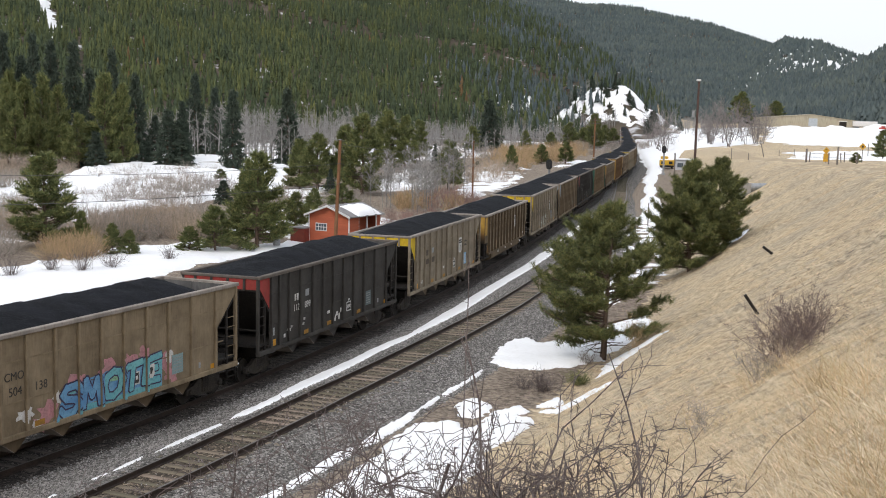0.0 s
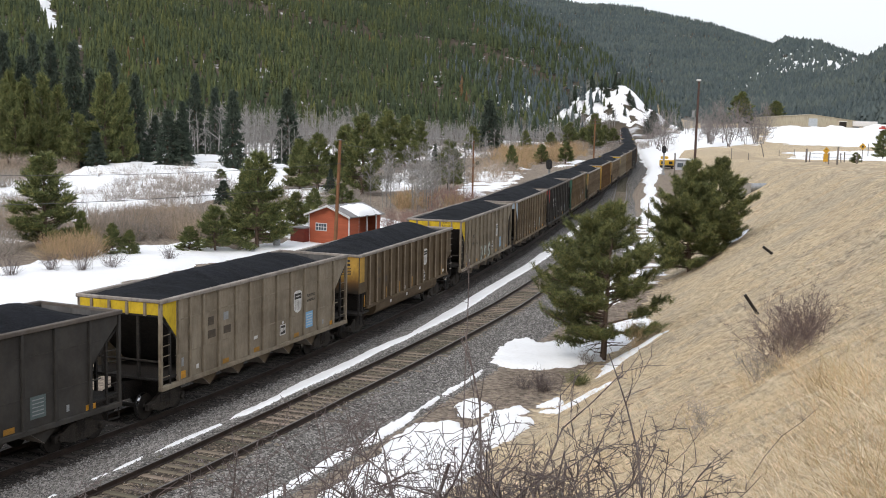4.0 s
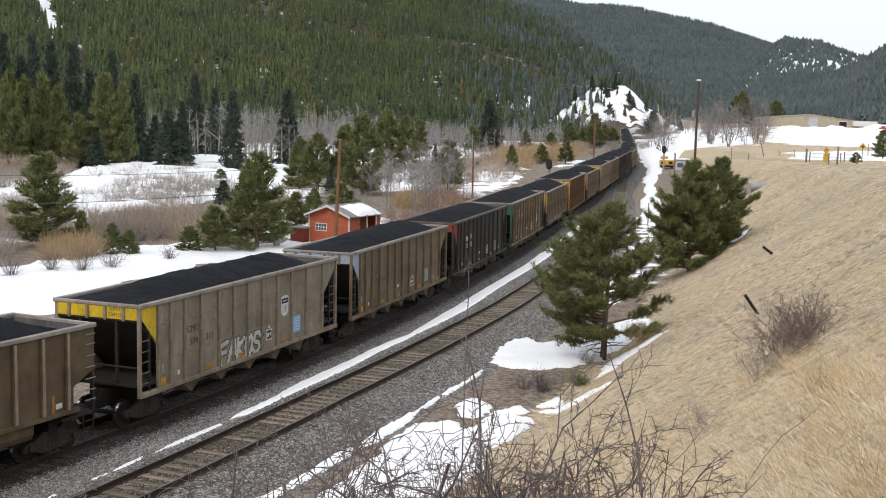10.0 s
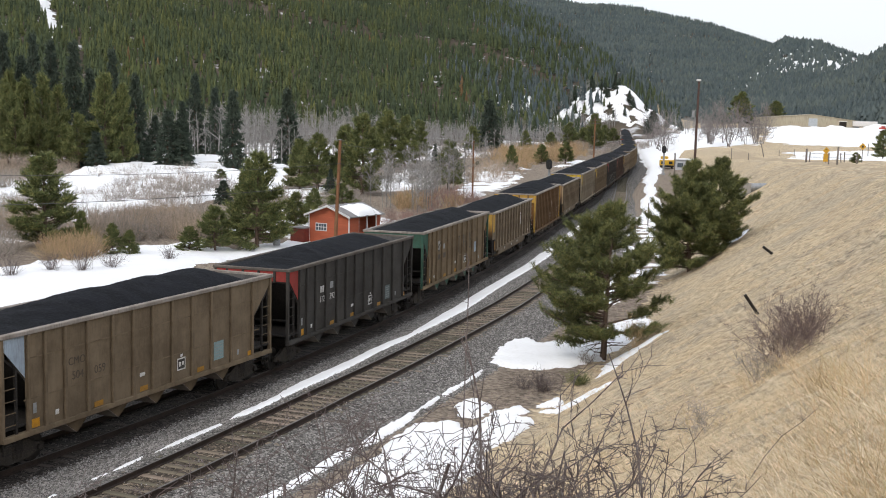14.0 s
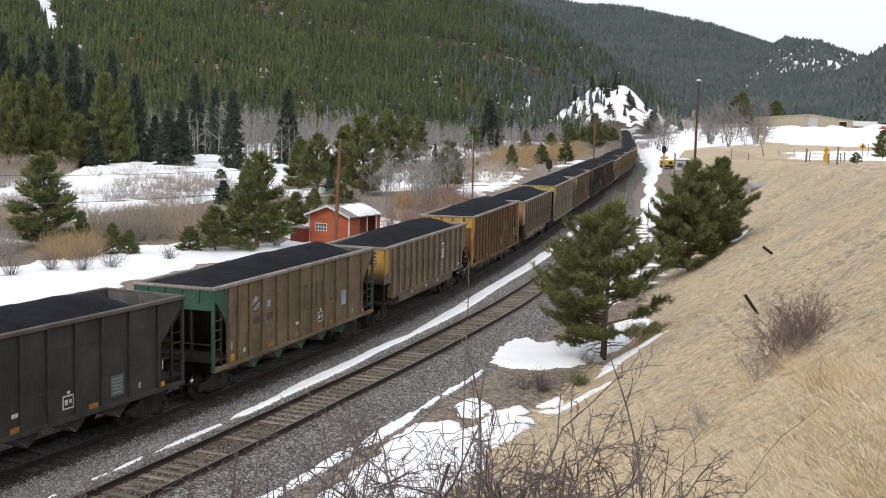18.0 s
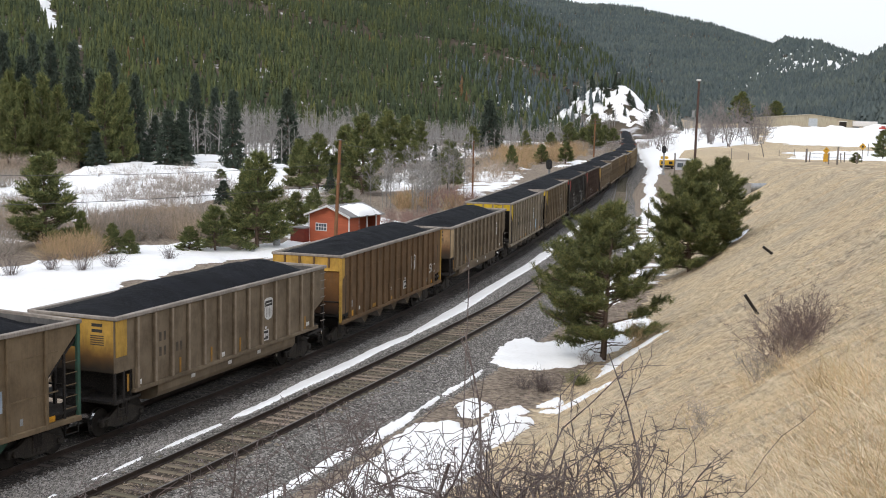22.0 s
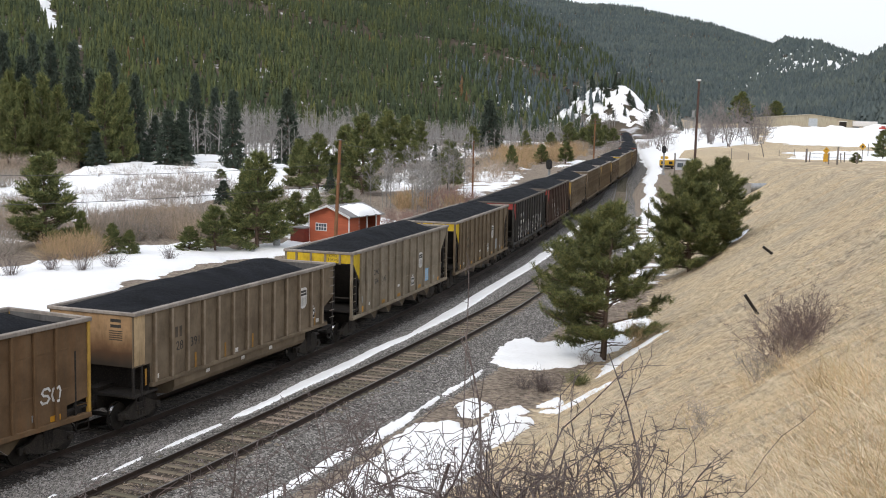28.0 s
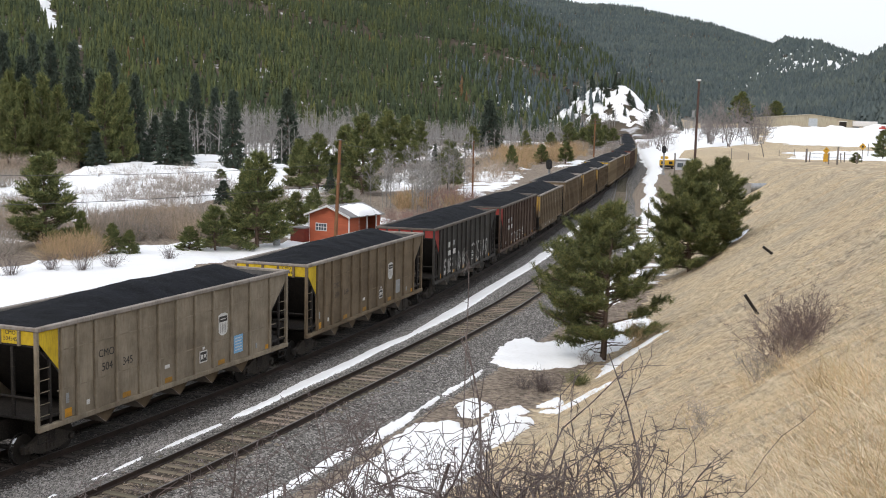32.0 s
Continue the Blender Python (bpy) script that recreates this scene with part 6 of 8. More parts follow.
def build_forest():
    rng = np.random.RandomState(11)
    near_t = [far_conifer(rng, 5, 4, w, b) for w, b in ((0.14, 0.12), (0.16, 0.2), (0.19, 0.1), (0.135, 0.25), (0.17, 0.15), (0.15, 0.3))]
    far_t = [far_conifer(rng, 2, 4, w) for w in (0.19, 0.22, 0.17, 0.2)]
    ridge1 = np.array(RIDGES[0])

    def sow(n, az0, az1, r0, r1, power=1.0):
        az = rng.uniform(az0, az1, n)
        r = np.sqrt(rng.uniform(r0 * r0, r1 * r1, n)) if power == 1 else r0 + (r1 - r0) * rng.uniform(0, 1, n) ** power
        x, y = r * np.sin(np.radians(az)), r * np.cos(np.radians(az))
        return az, r, x, y

    # the near forest slope
    az, r, x, y = sow(31000, -23, 11, 330, 1420)
    foot = np.interp(az, ridge1[:, 0], ridge1[:, 1])
    crest = np.interp(az, ridge1[:, 0], ridge1[:, 2])
    clear = inside([(-184, 568), (-180, 572), (-207, 640), (-243, 740), (-262, 766), (-267, 752), (-226, 672)], x, y) > -1
    bluff = (inside(BLUFF, x, y) > -2) | ((((x - 74) / 22) ** 2 + ((y - 585) / 22) ** 2 < 1) & (rng.uniform(0, 1, len(x)) < 0.35))
    thin = (az > 5) & (rng.uniform(0, 1, len(x)) < 0.25)
    ok = (r > foot - 15 + 40 * rough_noise(x, y, 90, 12)) & (r < crest + 60) & ~clear & ~bluff & ~thin
    x, y, r, az = x[ok], y[ok], r[ok], az[ok]
    z = ground_height(x, y)
    h = rng.uniform(5.5, 11.5, len(x)) * (1 + 0.12 * rough_noise(x, y, 60, 13))
    # Tone also drops to the right: that side's shade put into the colour.
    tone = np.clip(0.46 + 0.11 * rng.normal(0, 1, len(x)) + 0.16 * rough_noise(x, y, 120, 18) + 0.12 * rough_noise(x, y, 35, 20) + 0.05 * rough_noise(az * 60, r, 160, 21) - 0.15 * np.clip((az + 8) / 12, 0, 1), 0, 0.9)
    tone = np.where(rng.uniform(0, 1, len(x)) < 0.004, 1.0, tone)
    chunks, shady = [], []
    pick = rng.randint(0, 6, len(x))
    # Farther right, more trees take the bluish hazed colour.
    in_shade = rng.uniform(0, 1, len(x)) < np.clip((az - 1.5 + 4 * rough_noise(x, y, 200, 19)) / 9, 0.0, 0.85)
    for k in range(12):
        q = (pick == k % 6) & (in_shade == (k > 5))
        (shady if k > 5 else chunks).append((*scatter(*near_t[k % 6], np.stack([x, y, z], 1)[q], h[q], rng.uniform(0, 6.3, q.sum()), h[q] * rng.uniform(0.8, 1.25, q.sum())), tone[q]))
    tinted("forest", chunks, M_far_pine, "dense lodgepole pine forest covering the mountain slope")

    # the far ridges, and the near slope's trees tinted for shade and haze
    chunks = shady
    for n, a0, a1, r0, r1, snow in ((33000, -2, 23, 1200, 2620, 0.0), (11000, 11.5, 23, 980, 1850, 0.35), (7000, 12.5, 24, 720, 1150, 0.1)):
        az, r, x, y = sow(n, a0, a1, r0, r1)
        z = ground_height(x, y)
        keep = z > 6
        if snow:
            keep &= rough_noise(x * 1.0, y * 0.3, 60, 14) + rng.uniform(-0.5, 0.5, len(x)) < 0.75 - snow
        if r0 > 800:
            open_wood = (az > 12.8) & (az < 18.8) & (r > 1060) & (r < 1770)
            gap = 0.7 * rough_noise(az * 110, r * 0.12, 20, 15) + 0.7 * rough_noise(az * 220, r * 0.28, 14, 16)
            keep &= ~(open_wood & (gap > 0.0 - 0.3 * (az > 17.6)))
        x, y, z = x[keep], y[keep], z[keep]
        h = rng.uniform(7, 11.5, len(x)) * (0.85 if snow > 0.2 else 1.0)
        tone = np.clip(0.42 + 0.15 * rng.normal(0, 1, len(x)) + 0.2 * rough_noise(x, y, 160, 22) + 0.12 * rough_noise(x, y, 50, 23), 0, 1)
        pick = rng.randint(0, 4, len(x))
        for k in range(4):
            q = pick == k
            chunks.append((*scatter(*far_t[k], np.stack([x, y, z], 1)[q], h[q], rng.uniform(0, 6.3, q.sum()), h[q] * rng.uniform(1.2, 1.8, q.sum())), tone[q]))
    tinted("far_forest", chunks, M_hazed_fir, "dark conifer forest on the distant ridges")


build_forest()


# ---- bare bushes and aspens ----
def prism_arrays(segments, sides=3):
    """Tapered thin bars between pairs of points: (a, b, ra, rb) rows to verts and triangles."""
    a = np.array([s[0] for s in segments], float)
    b = np.array([s[1] for s in segments], float)
    ra = np.array([s[2] for s in segments])[:, None, None]
    rb = np.array([s[3] for s in segments])[:, None, None]
    d = b - a
    d /= np.linalg.norm(d, axis=1, keepdims=True) + 1e-9
    ref = np.where(np.abs(d[:, 2:3]) < 0.9, [[0, 0, 1.0]], [[1.0, 0, 0]])
    u = np.cross(d, ref)
    u /= np.linalg.norm(u, axis=1, keepdims=True)
    w = np.cross(d, u)
    ang = np.arange(sides) * math.tau / sides
    ring = u[:, None, :] * np.cos(ang)[None, :, None] + w[:, None, :] * np.sin(ang)[None, :, None]
    v = np.concatenate([a[:, None] + ring * ra, b[:, None] + ring * rb], 1).reshape(-1, 3)
    t = []
    for i in range(sides):
        j = (i + 1) % sides
        t += [(i, j, sides + j), (i, sides + j, sides + i)]
    t = np.array(t)[None] + (np.arange(len(segments)) * 2 * sides)[:, None, None]
    return v, t.reshape(-1, 3)


def grow(rng, out, a, d, length, r, depth, bend=0.25, split=3, up=0.15, taper=0.6):
    """Recursive bare branching."""
    steps = 3 if depth > 1 else 2
    p, v = np.array(a, float), np.array(d, float)
    for k in range(steps):
        v = v + rng.normal(0, bend, 3) * 0.5 + np.array([0, 0, up * 0.4])
        v /= np.linalg.norm(v)
        q = p + v * length / steps
        r1 = r * (1 - (1 - taper) * (k + 1) / steps)
        out.append((p, q, r * (1 - (1 - taper) * k / steps), r1))
        if depth > 0:
            for _ in range(split if k else max(1, split - 1)):
                side = v + rng.normal(0, 0.75, 3)
                side /= np.linalg.norm(side)
                grow(rng, out, p + (q - p) * rng.uniform(0.2, 1.0), side, length * rng.uniform(0.35, 0.62), max(r1 * 0.66, 0.0033), depth - 1, bend, split, up, taper)
        p = q


def aspen_template(rng, limbs=20, thick=0.85):
    out = []
    lean = rng.normal(0, 0.03, 2)
    pts = [np.array([lean[0] * z, lean[1] * z, z]) for z in np.linspace(0, 1, 6)]
    for k in range(5):
        out.append((pts[k], pts[k + 1], 0.011 * thick * (1 - 0.16 * k), 0.011 * thick * (1 - 0.16 * (k + 1))))
    for k in range(limbs):
        z = rng.uniform(0.25, 0.97)
        a = rng.uniform(0, 6.3)
        el = rng.uniform(0.5, 1.1)
        d = np.array([math.cos(a) * math.cos(el), math.sin(a) * math.cos(el), math.sin(el)])
        L = rng.uniform(0.12, 0.30) * (1.25 - z)
        p = np.array([lean[0] * z, lean[1] * z, z])
        out.append((p, p + d * L, 0.0045 * thick, 0.002 * thick))
        for _ in range(1 if limbs < 30 else 3):
            d2 = d + rng.normal(0, 0.5, 3)
            d2 /= np.linalg.norm(d2)
            q = p + d * L * rng.uniform(0.4, 0.95)
            out.append((q, q + d2 * L * 0.6, 0.0028 * thick, 0.0012 * thick))
    return prism_arrays(out)


def bush_template(rng, stems=30, thick=0.008):
    out = []
    for k in range(stems):
        a, el = rng.uniform(0, 6.3), rng.uniform(0.5, 1.45)
        d = np.array([math.cos(a) * math.cos(el), math.sin(a) * math.cos(el), math.sin(el)])
        p = np.array([rng.uniform(-0.16, 0.16), rng.uniform(-0.16, 0.16), 0])
        L = rng.uniform(0.55, 1.0)
        m = p + d * L * 0.5
        d2 = d + np.array([0, 0, 0.25]) + rng.normal(0, 0.12, 3)
        d2 /= np.linalg.norm(d2)
        out += [(p, m, thick, thick * 0.7), (m, m + d2 * L * 0.5, thick * 0.7, thick * 0.3)]
        for _ in range(2):
            d3 = d2 + rng.normal(0, 0.55, 3)
            d3 /= np.linalg.norm(d3)
            q = m + d2 * L * rng.uniform(0, 0.3)
            out.append((q, q + d3 * L * 0.3, thick * 0.5, thick * 0.25))
    return prism_arrays(out)


def cottonwood_template(rng):
    """A spreading bare tree on several leaning trunks, one unit high."""
    out = []
    for k in range(3):
        a = rng.uniform(0, math.tau)
        d = np.array([0.25 * math.cos(a), 0.25 * math.sin(a), 1.0])
        grow(rng, out, np.array([0.04 * math.cos(a), 0.04 * math.sin(a), 0.0]), d / np.linalg.norm(d), 0.7, 0.011, 3, 0.35, 2, 0.35, 0.45)
    return prism_arrays(out)


def build_brush():
    rng = np.random.RandomState(5)
    aspens = [aspen_template(rng) for _ in range(4)]
    spreading = [cottonwood_template(rng) for _ in range(3)]
    bushes = [bush_template(rng, 30, 0.0075) for _ in range(4)]

    def sow(name, label, category, templates, mat, zones, h0, h1, wide=1.0):
        chunks = []
        for poly, n in zones:
            px, py = [p[0] for p in poly], [p[1] for p in poly]
            x, y = rng.uniform(min(px), max(px), n * 6), rng.uniform(min(py), max(py), n * 6)
            ok = inside(poly, x, y) + 2.0 * rough_noise(x, y, 20, 4) > 0
            x, y = x[ok][:n], y[ok][:n]
            z = ground_height(x, y) - 0.05
            h = (h0 + (h1 - h0) * rng.uniform(0, 1, len(x))) * (1 + 0.28 * np.clip(rough_noise(x, y, 45, 6), -1, 1))
            pick = rng.randint(0, len(templates), len(x))
            for k in range(len(templates)):
                q = pick == k
                if q.sum():
                    chunks.append(scatter(*templates[k], np.stack([x, y, z], 1)[q], h[q], rng.uniform(0, 6.3, q.sum()), h[q] * wide * rng.uniform(0.8, 1.2, q.sum())))
        v, t = join_arrays(chunks)
        tagged(new(name, quick_mesh(name, v, t, mat)), label, category, kind="stuff")

    sow("aspen_grove", "grey leafless aspens at the foot of the forest", "trees", aspens, M_aspen,
        [([(-110, 260), (-40, 250), (-22, 270), (-10, 330), (-30, 420), (-90, 400), (-130, 330)], 700),
         ([(-40, 225), (-20, 230), (-12, 260), (-40, 262)], 60)], 5.0, 11.5, 1.35)
    sow("valley_aspens", "grey leafless aspen scrub along the foot of the forest", "trees", aspens, M_aspen,
        [([(-22, 270), (30, 360), (60, 520), (75, 640), (20, 600), (-20, 470), (-40, 380)], 820),
         ([(60, 560), (100, 660), (115, 700), (80, 700)], 60), ([(96, 520), (112, 524), (124, 560), (108, 556)], 26),
         ([(56, 546), (70, 543), (77, 552), (80, 562), (64, 566)], 70), ([(104, 582), (116, 580), (158, 690), (140, 700)], 70)], 4.0, 8.0, 1.5)
    sow("near_aspens", "slender pale leafless aspens behind the cabin", "trees", [aspen_template(rng, 44, 0.62) for _ in range(3)], M_aspen,
        [([(-2, 135), (3, 160), (4, 175), (-7, 170), (-9, 145)], 40)], 3.5, 8.0, 1.2)
    sow("cottonwoods", "leafless grey cottonwoods on the snowfield", "trees", spreading, M_cotton,
        [([(60, 335), (66, 330), (74, 385), (66, 400)], 6), ([(73, 333), (82, 345), (94, 400), (84, 410)], 9), ([(90, 366), (103, 388), (113, 430), (104, 440)], 9)], 9.0, 13.5, 0.95)
    meadow = [([(-36, 118), (-31, 106), (-26, 103.5), (-22.5, 106), (-21, 113), (-24, 130), (-31, 132)], 120),
              ([(-60, 128), (-44, 110), (-37, 106), (-36, 120), (-40, 132), (-50, 150)], 70),
              ([(-47, 160), (-44, 152), (-33, 157), (-27, 160), (-25, 168), (-33, 172), (-44, 172)], 75),
              ([(-60, 172), (-46, 174), (-36, 186), (-40, 210), (-56, 212)], 52),
              ([(-66, 172), (-60, 160), (-56, 166), (-60, 180)], 22), ([(-45, 148), (-36, 150), (-30, 151), (-33, 140), (-38, 136), (-43, 140)], 34)]
    marsh = [([(-42, 94), (-33, 90), (-31, 96), (-36, 108)], 16),
             ([(-20, 185), (-4, 190), (6, 240), (14, 300), (30, 420), (10, 420), (-8, 300)], 170),
             ([(-22, 118), (-12, 120), (-9, 158), (-24, 165)], 60),
             ([(-60, 96), (-42, 86), (-40, 96), (-56, 112)], 26),
             ([(40, 280), (62, 420), (56, 480), (40, 400)], 60), ([(80, 505), (92, 503), (108, 540), (96, 548)], 46), ([(52, 345), (60, 350), (70, 420), (60, 420)], 22)]
    sow("willow_brush", "leafless brown willow brush in the meadow", "bushes", bushes, M_willow,
        meadow + marsh, 1.5, 3.2, 1.0)
    sow("tall_willows", "tall leafless tan willow thicket in the meadow", "bushes", bushes, M_tan_willow,
        [([(-33, 112), (-29, 103.5), (-23, 104), (-21.5, 111), (-24, 120), (-30, 122)], 110), ([(-46, 112), (-40, 100), (-36, 104), (-38, 116)], 26), ([(3, 236), (15, 246), (11, 202), (3, 178)], 34), ([(-86, 200), (-64, 184), (-60, 196), (-64, 214), (-84, 214)], 46)], 2.4, 4.0, 0.75)
    sow("red_willows", "leafless reddish willow stems behind the cabin", "bushes", bushes, M_red_willow,
        [([(-9, 120), (-4, 118), (1, 128), (3, 138), (-5, 136)], 55), ([(-4, 138), (2, 140), (6, 162), (-2, 166)], 40)], 1.0, 2.2, 0.9)
    sow("golden_willows", "leafless golden willow thicket", "bushes", bushes, M_gold_willow,
        [([(-30, 89), (-26, 89.5), (-25.5, 93), (-30, 93)], 26),
         ([(6, 235), (14, 240), (34, 330), (44, 400), (30, 400), (12, 300)], 190),
         ([(12, 300), (22, 276), (30, 300), (42, 342), (52, 440), (36, 420), (16, 370)], 260),
         ([(-6, 140), (2, 142), (3, 152), (-5, 152)], 14),
         ([(-34, 116), (-30, 107), (-26, 110), (-28, 122)], 34)], 1.7, 3.1, 1.0)


build_brush()


# ---- conifers near enough to be told apart ----
def tuft_arrays(rng, centres, sizes, ups, spikes=11, width=0.16, spread=1.0, simple=False):
    """Needle sprays: thin pointed blades fanning forwards round a shoot."""
    n = len(centres)
    axis = ups / (np.linalg.norm(ups, axis=1, keepdims=True) + 1e-9)
    d = rng.normal(0, 1, (n, spikes, 3))
    d /= np.linalg.norm(d, axis=2, keepdims=True)
    d = d * spread + axis[:, None, :]
    d /= np.linalg.norm(d, axis=2, keepdims=True)
    side = np.cross(d, rng.normal(0, 1, (n, spikes, 3)))
    side /= np.linalg.norm(side, axis=2, keepdims=True) + 1e-9
    L = (sizes[:, None] * rng.uniform(0.6, 1.1, (n, spikes)))[..., None]
    along = rng.uniform(-0.6, 0.5, (n, spikes))[..., None] * sizes[:, None, None]
    c = centres[:, None, :] + axis[:, None, :] * along
    a, b = c + side * L * width * 0.5, c - side * L * width * 0.5
    if simple:
        v = np.stack([a, b, c + d * L], 2).reshape(-1, 3)
        return v, np.arange(n * spikes * 3).reshape(-1, 3)
    mid_a, mid_b = c + d * L * 0.6 + side * L * width * 0.45, c + d * L * 0.6 - side * L * width * 0.45
    v = np.stack([a, b, mid_b, mid_a, c + d * L], 2).reshape(-1, 3)
    base = (np.arange(n * spikes) * 5)[:, None, None]
    t = np.array([(0, 1, 2), (0, 2, 3), (3, 2, 4)])[None] + base
    return v, t.reshape(-1, 3)


def conifer_parts(seed, kind, H, R, tuft, limbs, open_base=0.12, lean=0.0, twigs=5, spikes=11, width=0.12, heavy=0.0, puff=0.85):
    """Trunk line, limb segments and needle arrays of one conifer."""
    rng = np.random.RandomState(seed)
    trunk, limb_rows, centres, ups, sizes = [], [], [], [], []
    k = 8
    pts = [np.array([lean * H * (i / k) ** 1.5 + rng.normal(0, 0.006) * H * (0 < i < k), rng.normal(0, 0.006) * H * (0 < i < k), H * i / k]) for i in range(k + 1)]
    r0 = 0.019 * H + 0.02
    for i in range(k):
        trunk.append((pts[i], pts[i + 1], r0 * (1 - i / k * 0.93), r0 * (1 - (i + 1) / k * 0.93)))
    for i in range(limbs):
        f = open_base + (0.985 - open_base) * (i + rng.uniform(0, 1)) / limbs
        p = np.array([np.interp(f * H, [q[2] for q in pts], [q[j] for q in pts]) for j in range(3)])
        g = (f - open_base) / (1 - open_base)
        if kind == "pine":
            reach = R * np.interp(g, [0, 0.12, 0.35, 0.6, 0.85, 1.0], [0.8, 1.0, 0.88, 0.62, 0.32, 0.08] if H == 10 else [0.68, 0.95, 1.0, 0.70, 0.22, 0.05]) * rng.uniform(0.62, 1.08)
            rise = 0.0 + 0.58 * g + rng.normal(0, 0.14)
        else:
            reach = R * (1.03 - g) ** 0.9 * rng.uniform(0.75, 1.1)
            rise = -0.25 + 0.7 * g + rng.normal(0, 0.07)
        reach = max(reach, 0.05 * R)
        a = rng.uniform(0, math.tau) if kind == "pine" else i * 2.4 + rng.normal(0, 0.3)
        if heavy and math.cos(a) > 0.2 and rng.uniform() < heavy:
            a = math.pi - a
        reach *= 1 - 0.35 * heavy * math.cos(a) * (g > 0.15)
        flat = np.array([math.cos(a), math.sin(a), 0])
        across = np.array([-flat[1], flat[0], 0])
        d = flat + np.array([0, 0, rise])
        d /= np.linalg.norm(d)
        mid = p + d * reach * 0.55
        end = mid + (d * 0.8 + np.array([0, 0, 0.32 if kind == "pine" else 0.12])) * reach * 0.45
        rl = max(0.008, r0 * 0.30 * (1.05 - g) * (reach / R + 0.3))
        rows = [(p, mid, rl, rl * 0.6), (mid, end, rl * 0.6, rl * 0.2)]
        # side twigs, each with its needle sprays; the inner part of a pine's limb is bare
        n_tw = max(2, int(round(twigs * (0.35 + 0.8 * reach / R))))
        for j in range(n_tw):
            u = (0.35 if kind == "pine" else 0.1) + (0.65 if kind == "pine" else 0.9) * (j + rng.uniform(0.2, 1.0)) / n_tw
            u = min(u, 1.0)
            q = p + (mid - p) * u / 0.55 if u < 0.55 else mid + (end - mid) * (u - 0.55) / 0.45
            way = d * 0.7 + across * rng.normal(0, 0.75) + np.array([0, 0, rng.uniform(-0.05, 0.5) if kind == "pine" else rng.uniform(-0.3, 0.05)])
            way /= np.linalg.norm(way)
            tw = (reach * 0.30 * (1.35 - u) if puff < 1 else reach * 0.15) + tuft * (0.3 if puff < 1 else 0.7)
            tip = q + way * tw
            if kind == "pine":
                rows.append((q, tip, rl * 0.35, rl * 0.12))
            m = max(1, int(tw / (tuft * 0.62)))
            for h in range(m + 1):
                c = q + way * tw * (h + 0.6) / (m + 0.6) + rng.normal(0, tuft * 0.2, 3)
                centres.append(c)
                ups.append(way + np.array([0, 0, 0.75 if kind == "pine" else -0.1]))
                sizes.append(tuft * rng.uniform(0.75, 1.2))
        limb_rows.append(rows)
    for j in range(4):
        centres.append(pts[-1] - np.array([0, 0, j * tuft * 0.45]))
        ups.append(np.array([0, 0, 1.0]))
        sizes.append(tuft * 0.8)
    needles = tuft_arrays(rng, np.array(centres), np.array(sizes), np.array(ups), spikes, width, puff if kind == "pine" else 0.9, True)
    return trunk, limb_rows, needles


CONIFERS = {}


def conifer_kit(kind, variant):
    """Shared trunk and crown meshes, ten metres high with a radius of three."""
    key = (kind, variant)
    if key not in CONIFERS:
        if kind == "pine":
            a = conifer_parts(40 + variant, kind, 10, 3.1, 0.54, 86, 0.06 + 0.03 * variant, twigs=10, spikes=14, width=0.16)
        else:
            a = conifer_parts(60 + variant, kind, 10, 3, 0.58, 104, 0.05, twigs=6, spikes=13, width=0.21)
        v, t = prism_arrays(a[0] + [r for row in a[1] for r in row[:2]], 4)
        CONIFERS[key] = (quick_mesh("trunk", v, t, M_bark), quick_mesh("crown", *a[2], M_needle if kind == "pine" else M_spruce))
    return CONIFERS[key]


def plant(kind, rows, label, group):
    rng = random.Random(len(label))
    for i, (x, y, h, r) in enumerate(rows):
        trunk, crown = conifer_kit(kind, i % 4 if kind == "pine" else i % 3)
        z = float(ground_height(np.array([x]), np.array([y]))[0]) - 0.05
        tree = thing(kind + "_tree", label, kind + " tree", group=group)
        m = Matrix.Translation((x, y, z)) @ pose(0, 0, 0, 0, 0, rng.uniform(0, 360)) @ Matrix.Diagonal((r / 2.85, r / 2.85, h / 10, 1))
        for name, me in (("trunk", trunk), ("crown", crown)):
            o = part(name, me, tree)
        tree.matrix_basis = m


plant("pine", [(-32.6, 97.9, 7.6, 2.9), (-15.6, 100.2, 8.1, 2.7), (-16.9, 103.5, 6.4, 1.7), (-18.8, 98.5, 3.9, 1.73), (-20.9, 98.6, 2.2, 1.16), (-25.9, 93.7, 2.6, 0.88),
               (-24.7, 94.1, 2.1, 0.80), (-29.5, 97.7, 3.0, 0.83), (-13.7, 110.9, 4.0, 1.43), (-13.1, 121.2, 3.7, 1.25), (-11.4, 134.7, 3.5, 1.96), (-33.6, 180.4, 2.4, 1.27)],
      "bushy green pine standing in the snowy meadow", "meadow pines")
plant("pine", [(-11.6, 169.4, 11.1, 3.42), (-11.7, 242.9, 11.6, 3.42), (-8.0, 242.2, 10.5, 2.84), (-5.7, 269.5, 9.5, 2.53), (-21.6, 179.4, 7.3, 2.53), (-18.2, 172.8, 8.0, 2.92),
               (0.6, 181.2, 7.2, 2.38), (7.9, 347.0, 7.3, 2.93), (13.4, 242.2, 5.1, 1.48), (22.3, 278.7, 4.4, 1.83), (28.5, 284.9, 5.1, 2.01), (-14.6, 176.0, 9.2, 2.6)],
      "green pine among bare willows in the valley", "valley pines")
